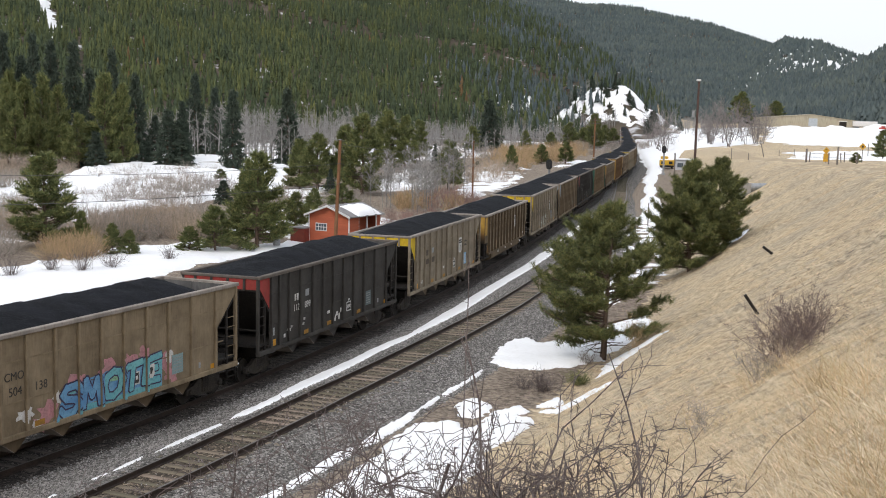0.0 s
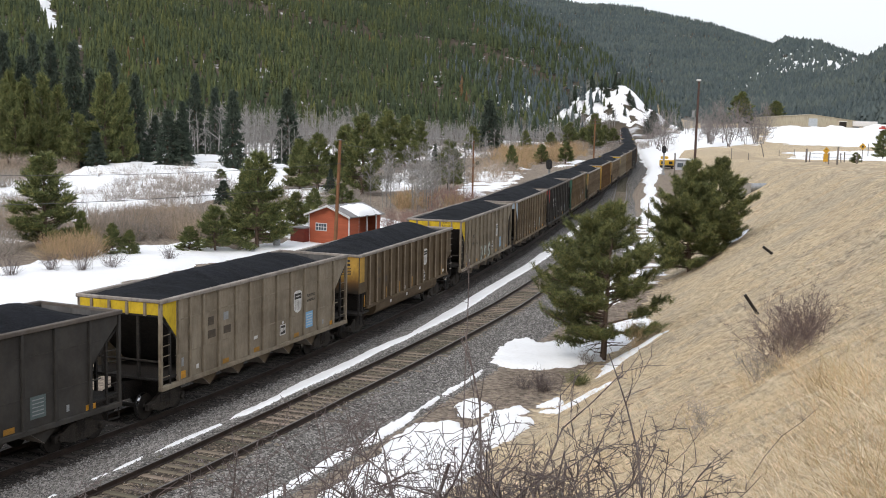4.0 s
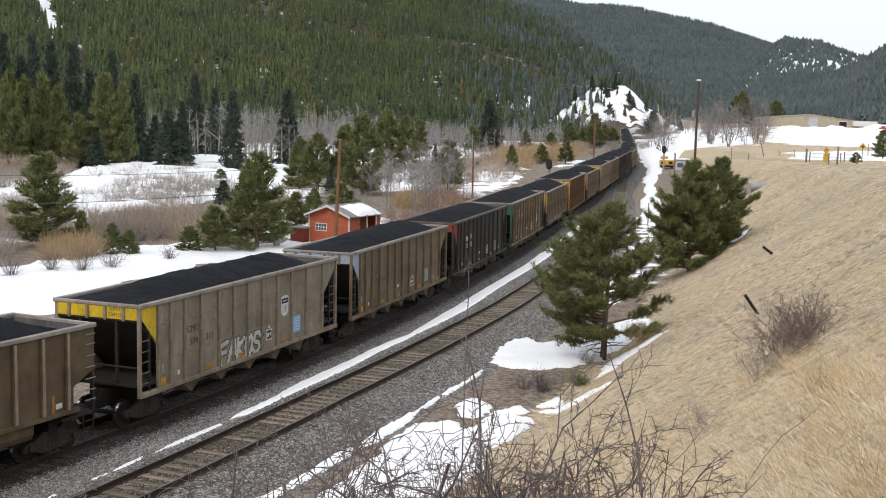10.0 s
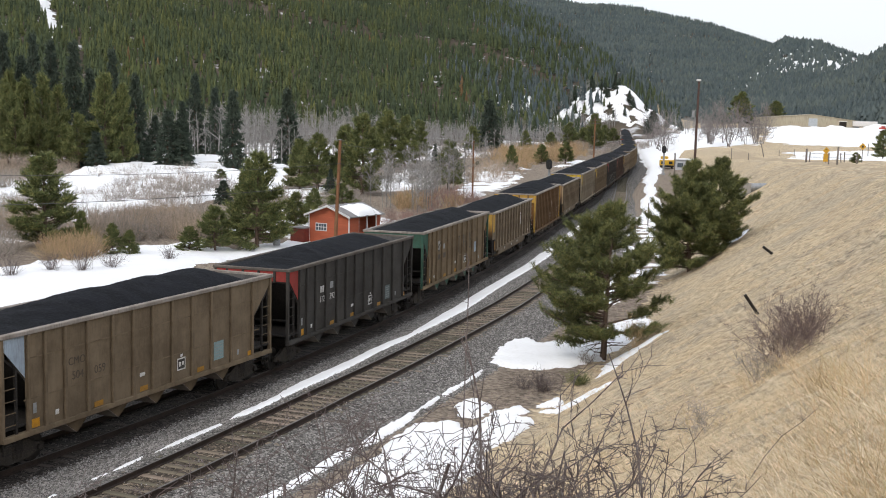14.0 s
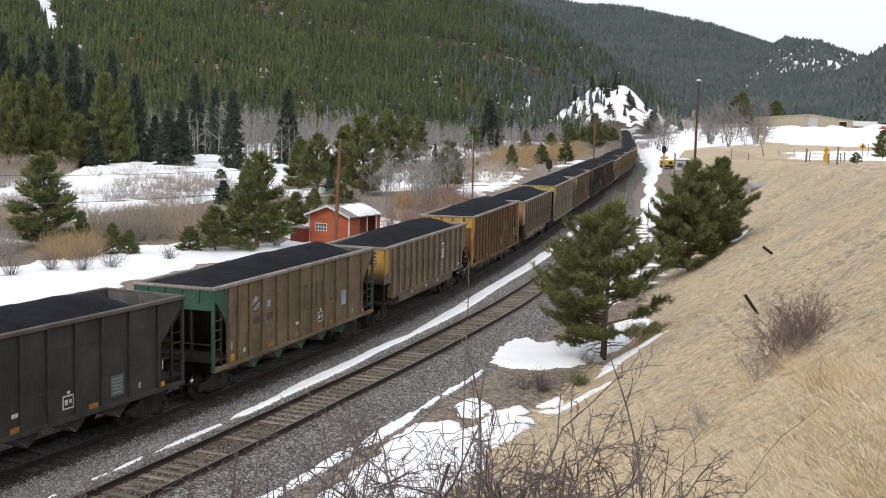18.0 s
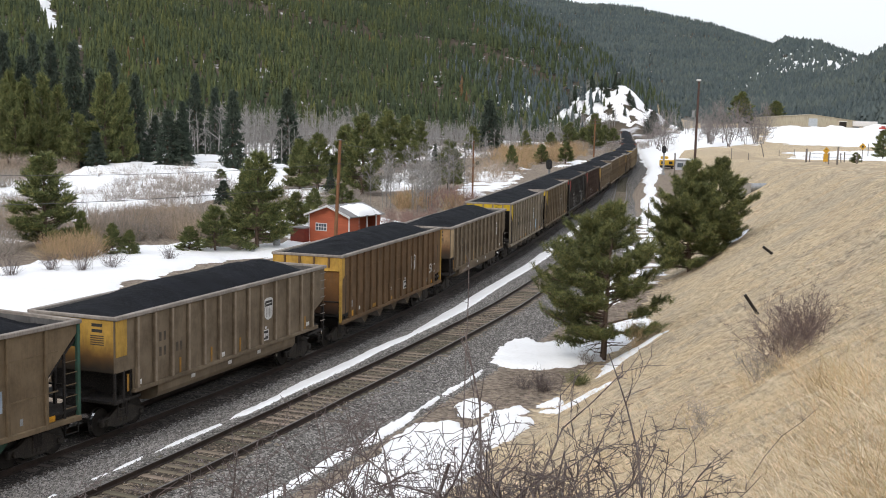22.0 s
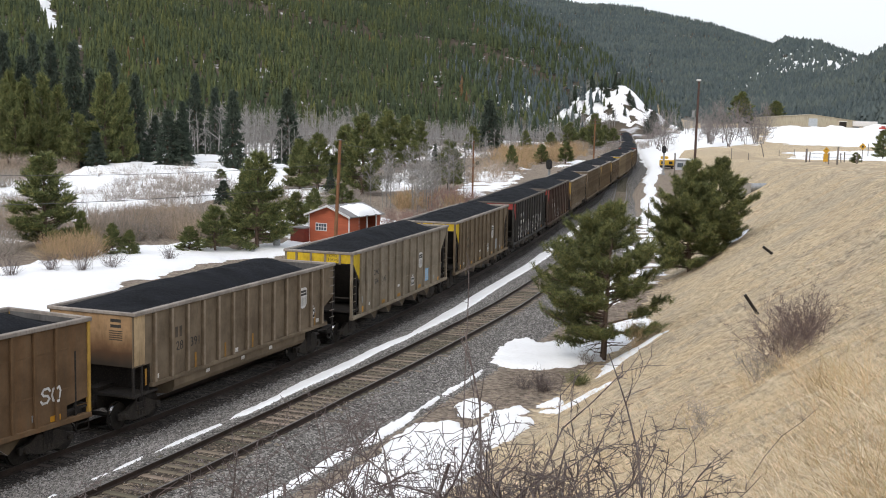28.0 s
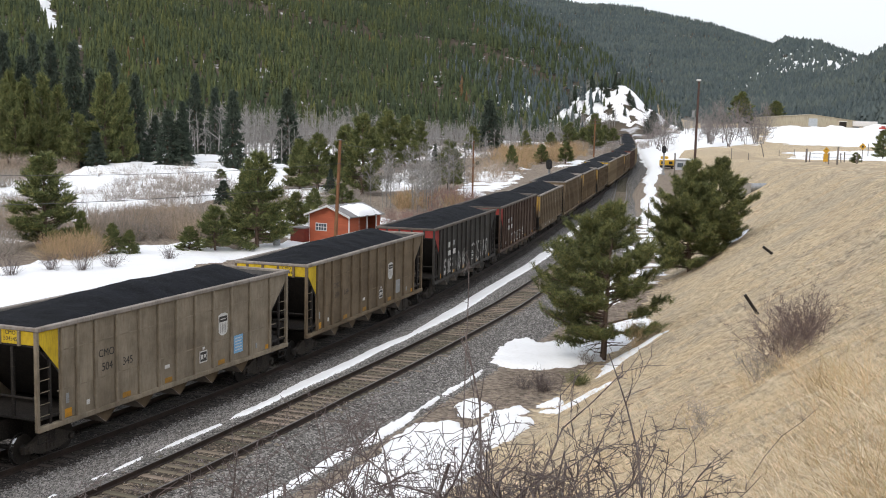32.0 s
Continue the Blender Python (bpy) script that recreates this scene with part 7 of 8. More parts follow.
plant("pine", [(45.0, 437.3, 8.2, 3.3), (51.2, 448.6, 6.2, 2.9), (64.4, 488.6, 6.9, 2.98), (63.7, 458.7, 5.6, 2.80), (51.2, 414.1, 11.5, 3.8), (25.4, 381.2, 5.9, 1.97),
               (16.8, 389.4, 4.4, 2.01), (35.4, 404.0, 5.1, 2.28), (204, 836, 21, 9.5), (226, 830, 16, 8.0), (79.8, 220.0, 5.4, 2.07), (43.3, 127.2, 1.2, 0.66)],
      "green pine in the distance beside the railway", "distant pines")
plant("pine", [(-80.6, 222.3, 14.3, 2.89), (-82.7, 237.3, 15.7, 3.19), (-78.1, 234.2, 16.3, 3.48), (-74.0, 231.0, 14.4, 2.73), (-61.9, 219.6, 16.8, 3.64), (-59.1, 221.0, 14.9, 2.58),
               (-66.1, 217.5, 9.6, 2.88), (-77.9, 218.7, 10.0, 2.84), (-76.0, 224.7, 9.0, 2.67), (-71.3, 227.1, 7.5, 2.24), (-84.5, 226.0, 12.0, 2.8), (-86.5, 240.0, 17.0, 3.2)],
      "tall olive-green pine at the edge of the woods", "woods edge pines")
plant("spruce", [(-95.7, 261.9, 25.7, 3.35), (-94.6, 270.1, 21.5, 3.44), (-85.2, 261.3, 24.2, 3.64), (-79.3, 258.0, 23.9, 3.57), (-74.8, 254.1, 18.6, 2.87), (-59.8, 233.1, 17.1, 2.89),
                 (-50.2, 218.3, 10.8, 3.23), (-48.1, 219.3, 9.2, 2.97), (-46.1, 215.8, 2.8, 1.19), (-62.2, 214.8, 6.7, 2.29), (-38.2, 217.2, 14.7, 2.79), (-31.1, 237.3, 15.4, 3.02),
                 (-73.9, 268.3, 23.4, 3.01), (-99.3, 291.9, 27.3, 3.34), (-59.1, 285.1, 18.8, 3.15), (-53.6, 280.8, 15.9, 2.57), (-64.9, 247.3, 13.8, 2.46), (-57.6, 239.7, 9.4, 2.23), (-65.8, 220.0, 5.1, 1.93),
                 (-68.5, 252.0, 16.0, 2.82), (-54.5, 250.0, 12.5, 2.43)],
      "tall dark spruce at the edge of the woods", "woods edge spruces")
plant("spruce", [(12.9, 355.6, 15, 4.6), (93.1, 544, 10.2, 5.0), (-15.9, 168.1, 3.6, 0.87), (6.6, 244, 1.7, 0.88), (-27.4, 149, 2.9, 1.4)],
      "dark green spruce at the edge of the meadow", "dark spruces")
plant("spruce", [(102.4, 560.9, 4.0, 1.58), (108.7, 560.0, 4.2, 1.84), (-20.7, 236.1, 4.2, 1.00), (-2.0, 244.2, 4.9, 0.92), (87.5, 580.0, 6.5, 1.7), (89.0, 577.0, 5.0, 1.5),
                 (96.0, 582.0, 5.0, 1.5), (82.0, 590.0, 7.5, 1.7), (77.0, 588.0, 6, 1.3), (72.0, 594.0, 6.5, 1.3), (80.5, 598.0, 6, 1.3), (61, 600, 7, 1.4),
                 (79, 604, 6, 1.4), (72, 602, 7, 1.4), (64, 604, 8, 1.5), (85.5, 600, 5, 1.2)],
      "small dark spruce far down the valley", "far spruces")


bluff_rng = random.Random(77)
plant("spruce", [(lambda u, w, h: (u, w, h, 0.22 * h))(bluff_rng.uniform(52, 84), bluff_rng.uniform(562, 604), bluff_rng.uniform(2.5, 5.5)) for _ in range(26)],
      "small dark spruce on the snowy cut bank", "far spruces")


def roadside_pine(x, y, H, R, seed, label, tuft, limbs, base=0.12, lean=0.0, heavy=0.0, twigs=15, dead=0):
    """A pine near the camera, each limb a part of its own."""
    z = float(bed_height(np.array([x]), np.array([y]))[0]) - 0.06
    tree = thing("pine_tree", label, "pine tree", pose(x, y, z), group="roadside pines")
    trunk, limb_rows, needles = conifer_parts(seed, "pine", H, R, tuft, limbs, base, lean, twigs=twigs, spikes=46, width=0.085, heavy=heavy, puff=1.5)
    part("trunk", quick_mesh("trunk", *prism_arrays(trunk, 9), M_bark, True), tree)
    for rows in limb_rows:
        part("limb", quick_mesh("limb", *prism_arrays(rows, 5), M_bark), tree)
    rng = np.random.RandomState(seed + 50)
    for k in range(dead):
        a, f, L = rng.uniform(1.6, 5.6), rng.uniform(0.05, 0.2), rng.uniform(0.9, 2.0)
        out = []
        grow(rng, out, np.array([0, 0, f * H]), np.array([math.cos(a), math.sin(a), rng.uniform(-0.12, 0.1)]), L, 0.026, 1, 0.22, 2, 0.02, 0.35)
        part("bare_limb", quick_mesh("bare_limb", *prism_arrays(out, 4), M_bark), tree, "bare dead lower limb")
    part("crown", quick_mesh("crown", *needles, M_near_needle), tree)


roadside_pine(7.0, 51.0, 6.75, 3.2, 3, "bushy pine with open lower branches beside the siding", 0.24, 104, 0.15, 0.04, 0.38, 12, 12)
roadside_pine(15.6, 75.5, 6.9, 2.9, 8, "dense bushy pine at the foot of the bank", 0.26, 112, 0.03)
roadside_pine(17.2, 76.2, 6.2, 2.7, 15, "dense bushy pine leaning from the bank", 0.25, 88, 0.06, 0.06)

# ---- the red cabin ----
M_red = surface("red_clapboard", (0.46, 0.125, 0.062), (0.37, 0.10, 0.052), 1.0, 0.8, 0.25, fine=12, c3=(0.30, 0.085, 0.05), stretch=(0.4, 0.4, 4))
M_trim = surface("white_trim", (0.72, 0.71, 0.70), (0.62, 0.61, 0.6), 3, 0.6, 0.05, fine=20)
M_roof = surface("grey_shingles", (0.26, 0.25, 0.25), (0.19, 0.185, 0.185), 2, 0.9, 0.3, fine=14)
M_glass = bpy.data.materials.new("window_glass")
M_glass.use_nodes = True
M_glass.node_tree.nodes["Principled BSDF"].inputs["Base Color"].default_value = (0.08, 0.10, 0.12, 1)
M_glass.node_tree.nodes["Principled BSDF"].inputs["Roughness"].default_value = 0.08
M_dark = surface("doorway_shade", (0.02, 0.018, 0.016), (0.03, 0.025, 0.02), 2, 0.9, 0, fine=9)
M_pole = surface("brown_pole_wood", (0.24, 0.12, 0.06), (0.17, 0.085, 0.045), 1.5, 0.85, 0.4, fine=12, stretch=(3, 3, 0.3))
M_grey_wood = surface("grey_fence_wood", (0.22, 0.19, 0.165), (0.14, 0.12, 0.105), 2, 0.9, 0.4, fine=14, stretch=(3, 3, 0.5))
M_wire = surface("wire", (0.12, 0.12, 0.12), (0.09, 0.09, 0.09), 2, 0.6, 0, 0.4)
M_black = surface("black_paint", (0.02, 0.02, 0.022), (0.03, 0.03, 0.03), 2, 0.6, 0.1)
M_yellow = surface("yellow_machine_paint", (0.66, 0.40, 0.03), (0.55, 0.33, 0.03), 2, 0.6, 0.1, fine=14)
M_sign = surface("yellow_sign_face", (0.60, 0.33, 0.03), (0.52, 0.29, 0.03), 3, 0.5, 0, fine=20)
M_metal = surface("galvanised_steel", (0.38, 0.39, 0.40), (0.30, 0.31, 0.32), 3, 0.5, 0.1, 0.6)
M_beige = surface("beige_metal_siding", (0.42, 0.38, 0.29), (0.38, 0.345, 0.265), 0.3, 0.7, 0.1, fine=3, stretch=(1, 1, 0.1))
M_road = surface("dirt_road", (0.42, 0.33, 0.22), (0.36, 0.285, 0.19), 0.4, 0.95, 0.4, fine=6)


def build_cabin():
    W, L, he, hr = 4.3, 5.0, 2.55, 3.35   # gable width, length, eaves, ridge
    c = thing("cabin", "small red clapboard cabin with a snow-covered roof", "cabin", pose(-11.95, 106.4, -1.75, 0, 0, -29))
    # local x across the gable, y away along the ridge
    bm = bmesh.new()
    add_plate(bm, [(0, 0), (W, 0), (W, he), (W / 2, hr), (0, he)], 0.12, "y", 0)
    front = part("front_wall", bm_mesh("front_wall", bm, M_red), c)
    for k in range(12):
        part("clapboard", plate("clapboard", [(0.0, 0.22 * k + 0.01), (W, 0.22 * k + 0.01), (W, 0.22 * k + 0.2), (0.0, 0.22 * k + 0.2)], 0.02, "y", -0.022, M_red, 0.004), front)
    part("back_wall", plate("back_wall", [(0, 0), (W, 0), (W, he), (W / 2, hr), (0, he)], 0.12, "y", L - 0.12, M_red), c)
    part("left_wall", box("left_wall", 0, 0.12, 0.12, L - 0.12, 0, he, M_red), c)
    part("right_wall", box("right_wall", W - 0.12, W, 0.12, 1.5, 0, he, M_red), c)
    part("right_wall", box("right_wall", W - 0.12, W, 4.5, L - 0.12, 0, he, M_red), c)
    part("porch_back_wall", box("porch_back_wall", W - 1.2, W - 1.1, 1.5, 4.5, 0, he, M_red), c)
    part("porch_rail", box("porch_rail", W - 0.1, W - 0.04, 1.5, 4.5, 0.75, 0.85, M_red), c)
    for i in range(8):
        part("porch_board", box("porch_board", W - 0.09, W - 0.05, 1.55 + i * 0.37, 1.78 + i * 0.37, 0.05, 0.75, M_red), c)
    for y in (2.9, 4.45, 1.5):
        part("porch_post", box("porch_post", W - 0.13, W - 0.01, y - 0.06, y + 0.06, 0, he, M_trim), c)
    for x in (-0.03, W - 0.09):
        part("corner_board", box("corner_board", x, x + 0.12, -0.035, -0.024, 0, he, M_trim), c)
    win = part("window", box("window", 0.75, 1.95, -0.05, 0.02, 1.15, 1.85, M_trim), c)
    for x in (0.82, 1.10, 1.38, 1.66):
        for z in (1.22, 1.53):
            part("pane", box("pane", x, x + 0.22, -0.065, -0.045, z, z + 0.25, M_glass), win)
    slope = math.degrees(math.atan2(hr - he, W / 2))
    over = 0.3
    for side in (-1, 1):
        bm = bmesh.new()
        ex = W / 2 + side * (W / 2 + over)
        ez = he - over * (hr - he) / (W / 2)
        add_plate(bm, [(W / 2, hr + 0.02), (ex, ez + 0.02), (ex, ez + 0.12), (W / 2, hr + 0.13)], L + 0.7, "y", -0.35)
        part("roof_slope", bm_mesh("roof_slope", bm, M_roof), c)
        bm = bmesh.new()
        add_plate(bm, [(W / 2, hr - 0.03), (ex, ez - 0.03), (ex, ez + 0.14), (W / 2, hr + 0.15)], 0.05, "y", -0.41)
        part("barge_board", bm_mesh("barge_board", bm, M_trim), c)
    # the snow on the slope that faces the track
    n, m = 26, 16
    v, q = [], []
    for i in range(n):
        for j in range(m):
            u, w = i / (n - 1), j / (m - 1)
            x = W / 2 + 0.35 + w * (W / 2 + over - 0.32)
            y = 0.9 + u * (L - 1.0)
            zr = hr + 0.12 - (x - W / 2) * (hr - he) / (W / 2)
            edge = min(u, 1 - u, w * 0.8 + 0.02, (1.02 - w) * 1.4) - 0.05 * abs(math.sin(9 * u + 3 * w))
            v.append((x, y, zr + 0.42 * (1 - math.exp(-max(edge, 0) * 8)) - 0.02))
    for i in range(n - 1):
        for j in range(m - 1):
            q.append((i * m + j, i * m + j + 1, (i + 1) * m + j + 1, (i + 1) * m + j))
    part("roof_snow", mesh_from("roof_snow", v, q, M_snow, True), c, "thick white snow on the roof")
    shed = thing("shed", "low dark red lean-to shed beside the cabin", "shed", pose(-13.6, 106.5, -1.8, 0, 0, -33))
    part("wall", box("wall", 0, 1.5, 0, 1.3, 0, 1.35, surface("dark_red_boards", (0.22, 0.05, 0.03), (0.16, 0.04, 0.03), 2, 0.85, 0.3)), shed)
    part("roof", box("roof", -0.1, 1.6, -0.1, 1.4, 1.35, 1.45, M_roof), shed)
    can = thing("grey_bin", "small grey bin standing on the snow", "bin", pose(-14.2, 102.0, -1.75))
    part("body", tube("body", (0, 0, 0), (0, 0, 0.75), 0.3, M_metal, 0.33, 14), can)
    part("lid", tube("lid", (0, 0, 0.75), (0, 0, 0.85), 0.36, M_metal, 0.2, 14), can)


build_cabin()


def land(x, y):
    return float(bed_height(np.array([x]), np.array([y]))[0])


# ---- poles, wires, signals ----
def utility_pole(x, y, z, h, r, lean, label, arms=0, mat=None):
    p = thing("utility_pole", label, "utility pole", pose(x, y, z - 0.3, 0, lean, 0))
    part("shaft", tube("shaft", (0, 0, 0), (0, 0, h), r, mat or M_pole, r * 0.72, 12), p)
    part("cap", tube("cap", (0, 0, h), (0, 0, h + 0.06), r * 0.95, M_metal, r * 0.95, 12), p)
    for k in range(arms):
        part("crossarm", box("crossarm", -1.1, 1.1, -0.17, -0.07, h - 0.5 - 0.7 * k, h - 0.38 - 0.7 * k, M_grey_wood, 0.01), p)
        for xx in (-1.0, -0.5, 0.5, 1.0):
            part("insulator", tube("insulator", (xx, -0.12, h - 0.38 - 0.7 * k), (xx, -0.12, h - 0.24 - 0.7 * k), 0.04, M_glass, 0.03, 8), p)
    return p


utility_pole(-9.15, 101.0, -1.75, 9.6, 0.17, 2.2, "brown wooden utility pole beside the red cabin")
utility_pole(3.9, 166.0, -1.7, 8.2, 0.14, 0, "thin brown utility pole in the marsh", 1)
utility_pole(34.0, 276.0, -1.5, 11.0, 0.2, 0.5, "tall utility pole with crossarms beside the railway", 2)
utility_pole(-50.0, 72.0, -1.8, 9.4, 0.17, 0, "brown wooden utility pole in the meadow")


def wire(a, b, sag, r, label):
    """One continuous slack wire."""
    a, b, n = Vector(a), Vector(b), 16
    d = (b - a).normalized()
    u = d.cross(Vector((0, 0, 1))).normalized()
    v, q = [], []
    for i in range(n + 1):
        p = a.lerp(b, i / n) - Vector((0, 0, sag * 4 * (i / n) * (1 - i / n)))
        v += [p + u * r, p + Vector((0, 0, r)), p - u * r, p - Vector((0, 0, r))]
    for i in range(n):
        q += [(i * 4 + k, i * 4 + (k + 1) % 4, i * 4 + 4 + (k + 1) % 4, i * 4 + 4 + k) for k in range(4)]
    tagged(new("overhead_wire", mesh_from("overhead_wire", v, q, M_wire)), label, "wire", group="overhead wires")


wire((-8.6, 101.0, 5.6), (-50.0, 72.0, 6.2), 1.0, 0.016, "thin overhead wire slung between two poles")
wire((-8.7, 101.0, 3.9), (-50.0, 72.0, 3.6), 0.9, 0.02, "thin overhead cable slung between two poles")
wire((-8.6, 101.0, 7.2), (3.9, 166.0, 5.6), 0.8, 0.014, "thin overhead wire running up the valley")
wire((-8.6, 101.0, 6.6), (-4.6, 104.0, -1.3), 0.0, 0.012, "guy wire from the pole to the ground")


M_red_lens = bpy.data.materials.new("lit_red_lens")
M_red_lens.use_nodes = True
M_red_lens.node_tree.nodes["Principled BSDF"].inputs["Base Color"].default_value = (0.5, 0.02, 0.01, 1)
M_red_lens.node_tree.nodes["Principled BSDF"].inputs["Emission Color"].default_value = (1, 0.06, 0.02, 1)
M_red_lens.node_tree.nodes["Principled BSDF"].inputs["Emission Strength"].default_value = 1.2


def signal(s, d, z, label):
    p = on_track(s, d)
    sg = thing("railway_signal", label, "railway signal", pose(p.x, p.y, p.z - 0.5, 0, 0, -math.degrees(heading(s))))
    part("mast", tube("mast", (0, 0.1, 0), (0, 0.1, z + 0.4), 0.06, M_metal, 0.06, 8), sg)
    bm = bmesh.new()
    ring = [(0.40 * math.cos(a), z + 0.5 + 0.24 * (1 if math.sin(a) > 0 else -1) + 0.40 * math.sin(a)) for a in np.linspace(0, math.tau, 28, endpoint=False)]
    add_plate(bm, ring, 0.03, "y", 0)
    part("target", bm_mesh("target", bm, M_black), sg, "black oval signal target")
    part("lamp_housing", box("lamp_housing", -0.14, 0.14, 0.03, 0.3, z + 0.1, z + 0.9, M_black, 0.03), sg)
    for k, zz in enumerate((z + 0.28, z + 0.72)):
        bm = bmesh.new()
        add_tube(bm, (0, -0.26, zz), (0, 0, zz), 0.12, 0.12, 12)
        part("hood", bm_mesh("hood", bm, M_black), sg)
    bm = bmesh.new()
    add_tube(bm, (0, -0.06, z + 0.28), (0, -0.03, z + 0.28), 0.10, 0.10, 12)
    part("lens", bm_mesh("lens", bm, M_red_lens), sg, "lit red signal lens")
    part("base", box("base", -0.3, 0.3, -0.2, 0.4, 0, 0.5, M_metal, 0.02), sg)
    part("ladder", box("ladder", -0.16, 0.16, 0.2, 0.23, 0.4, z, M_metal), sg)


signal(137, -5.2, 3.5, "black oval railway signal behind the coal train")
signal(198, 7.1, 4.0, "black oval railway signal beside the far track")

# lamp pole with its cabinet
lp = thing("light_pole", "tall dark pole with a small white lamp on top", "light pole", pose(35.6, 172.0, 1.9, 0, 0.6, 0))
part("shaft", tube("shaft", (0, 0, 0), (0, 0, 13.2), 0.2, surface("dark_pole_wood", (0.10, 0.06, 0.05), (0.07, 0.045, 0.04), 2, 0.85, 0.3), 0.14, 12), lp)
part("lamp_head", box("lamp_head", -0.35, 0.25, -0.25, 0.25, 13.2, 13.5, M_trim, 0.06), lp, "white lamp head")
for z in (8.0, 9.1):
    part("bracket", box("bracket", -0.75, 0.0, -0.04, 0.04, z, z + 0.07, M_metal), lp)
part("transformer", tube("transformer", (-0.55, 0, 8.15), (-0.55, 0, 9.05), 0.22, M_metal, 0.22, 12), lp)
gp = thing("marker_post", "grey wooden post at the trackside", "post", pose(34.7, 182.0, -0.3))
part("shaft", tube("shaft", (0, 0, 0), (0, 0, 4.9), 0.13, M_grey_wood, 0.11, 9), gp)
mk = on_track(100, 9.2)
tm = thing("track_marker", "thin dark trackside marker post", "post", pose(mk.x, mk.y, mk.z - 0.6))
part("shaft", tube("shaft", (0, 0, 0), (0, 0, 2.4), 0.05, M_grey_wood, 0.05, 8), tm)


def build_machine():
    """The yellow maintenance machine parked by the far track."""
    p = on_track(224, 7.5)
    m = thing("track_machine", "yellow track maintenance machine parked on the snow", "machine", pose(p.x, p.y, p.z - 0.4, 0, 0, -math.degrees(heading(224))) @ Matrix.Scale(0.78, 4))
    part("chassis", box("chassis", -1.7, 1.7, -1.4, 3.5, 0.35, 0.75, M_under, 0.05), m)
    part("engine_cover", box("engine_cover", -1.8, 1.8, -1.5, 2.2, 0.75, 2.1, M_yellow, 0.12), m)
    part("cab", box("cab", -1.5, 0.4, 2.2, 3.4, 0.75, 2.9, M_yellow, 0.1), m)
    part("grille", box("grille", 0.5, 1.4, -1.53, -1.5, 1.1, 1.8, M_black, 0.0), m)
    part("grille", box("grille", -1.4, -0.5, -1.53, -1.5, 1.1, 1.8, M_black, 0.0), m)
    for x in (-1.3, 1.3):
        for y in (-0.9, 2.6):
            part("wheel", tube("wheel", (x - 0.15, y, 0.42), (x + 0.15, y, 0.42), 0.42, M_under, 0.42, 16), m)
    part("roof_snow", box("roof_snow", -1.6, 1.6, -1.3, 2.0, 2.1, 2.28, M_snow, 0.08), m)
    part("bumper", box("bumper", -1.7, 1.7, -1.65, -1.5, 0.5, 0.8, M_black, 0.02), m)


build_machine()
hp = on_track(221, 10.9)
hut = thing("signal_hut", "small pale grey equipment hut with snowy roof", "hut", pose(hp.x, hp.y, land(hp.x, hp.y) - 0.2, 0, 0, -8))
part("wall", box("wall", -1.9, 1.9, -1.2, 1.2, 0, 2.0, surface("pale_grey_sheet", (0.5, 0.52, 0.55), (0.42, 0.44, 0.47), 1, 0.6, 0.1), 0.03), hut)
part("window", box("window", -1.5, -0.4, -1.24, -1.19, 0.7, 1.5, M_glass), hut)
part("roof", box("roof", -2.1, 2.1, -1.4, 1.4, 2.0, 2.12, M_metal, 0.02), hut)
part("roof_snow", box("roof_snow", -2.0, 2.0, -1.3, 1.3, 2.12, 2.34, M_snow, 0.1), hut)


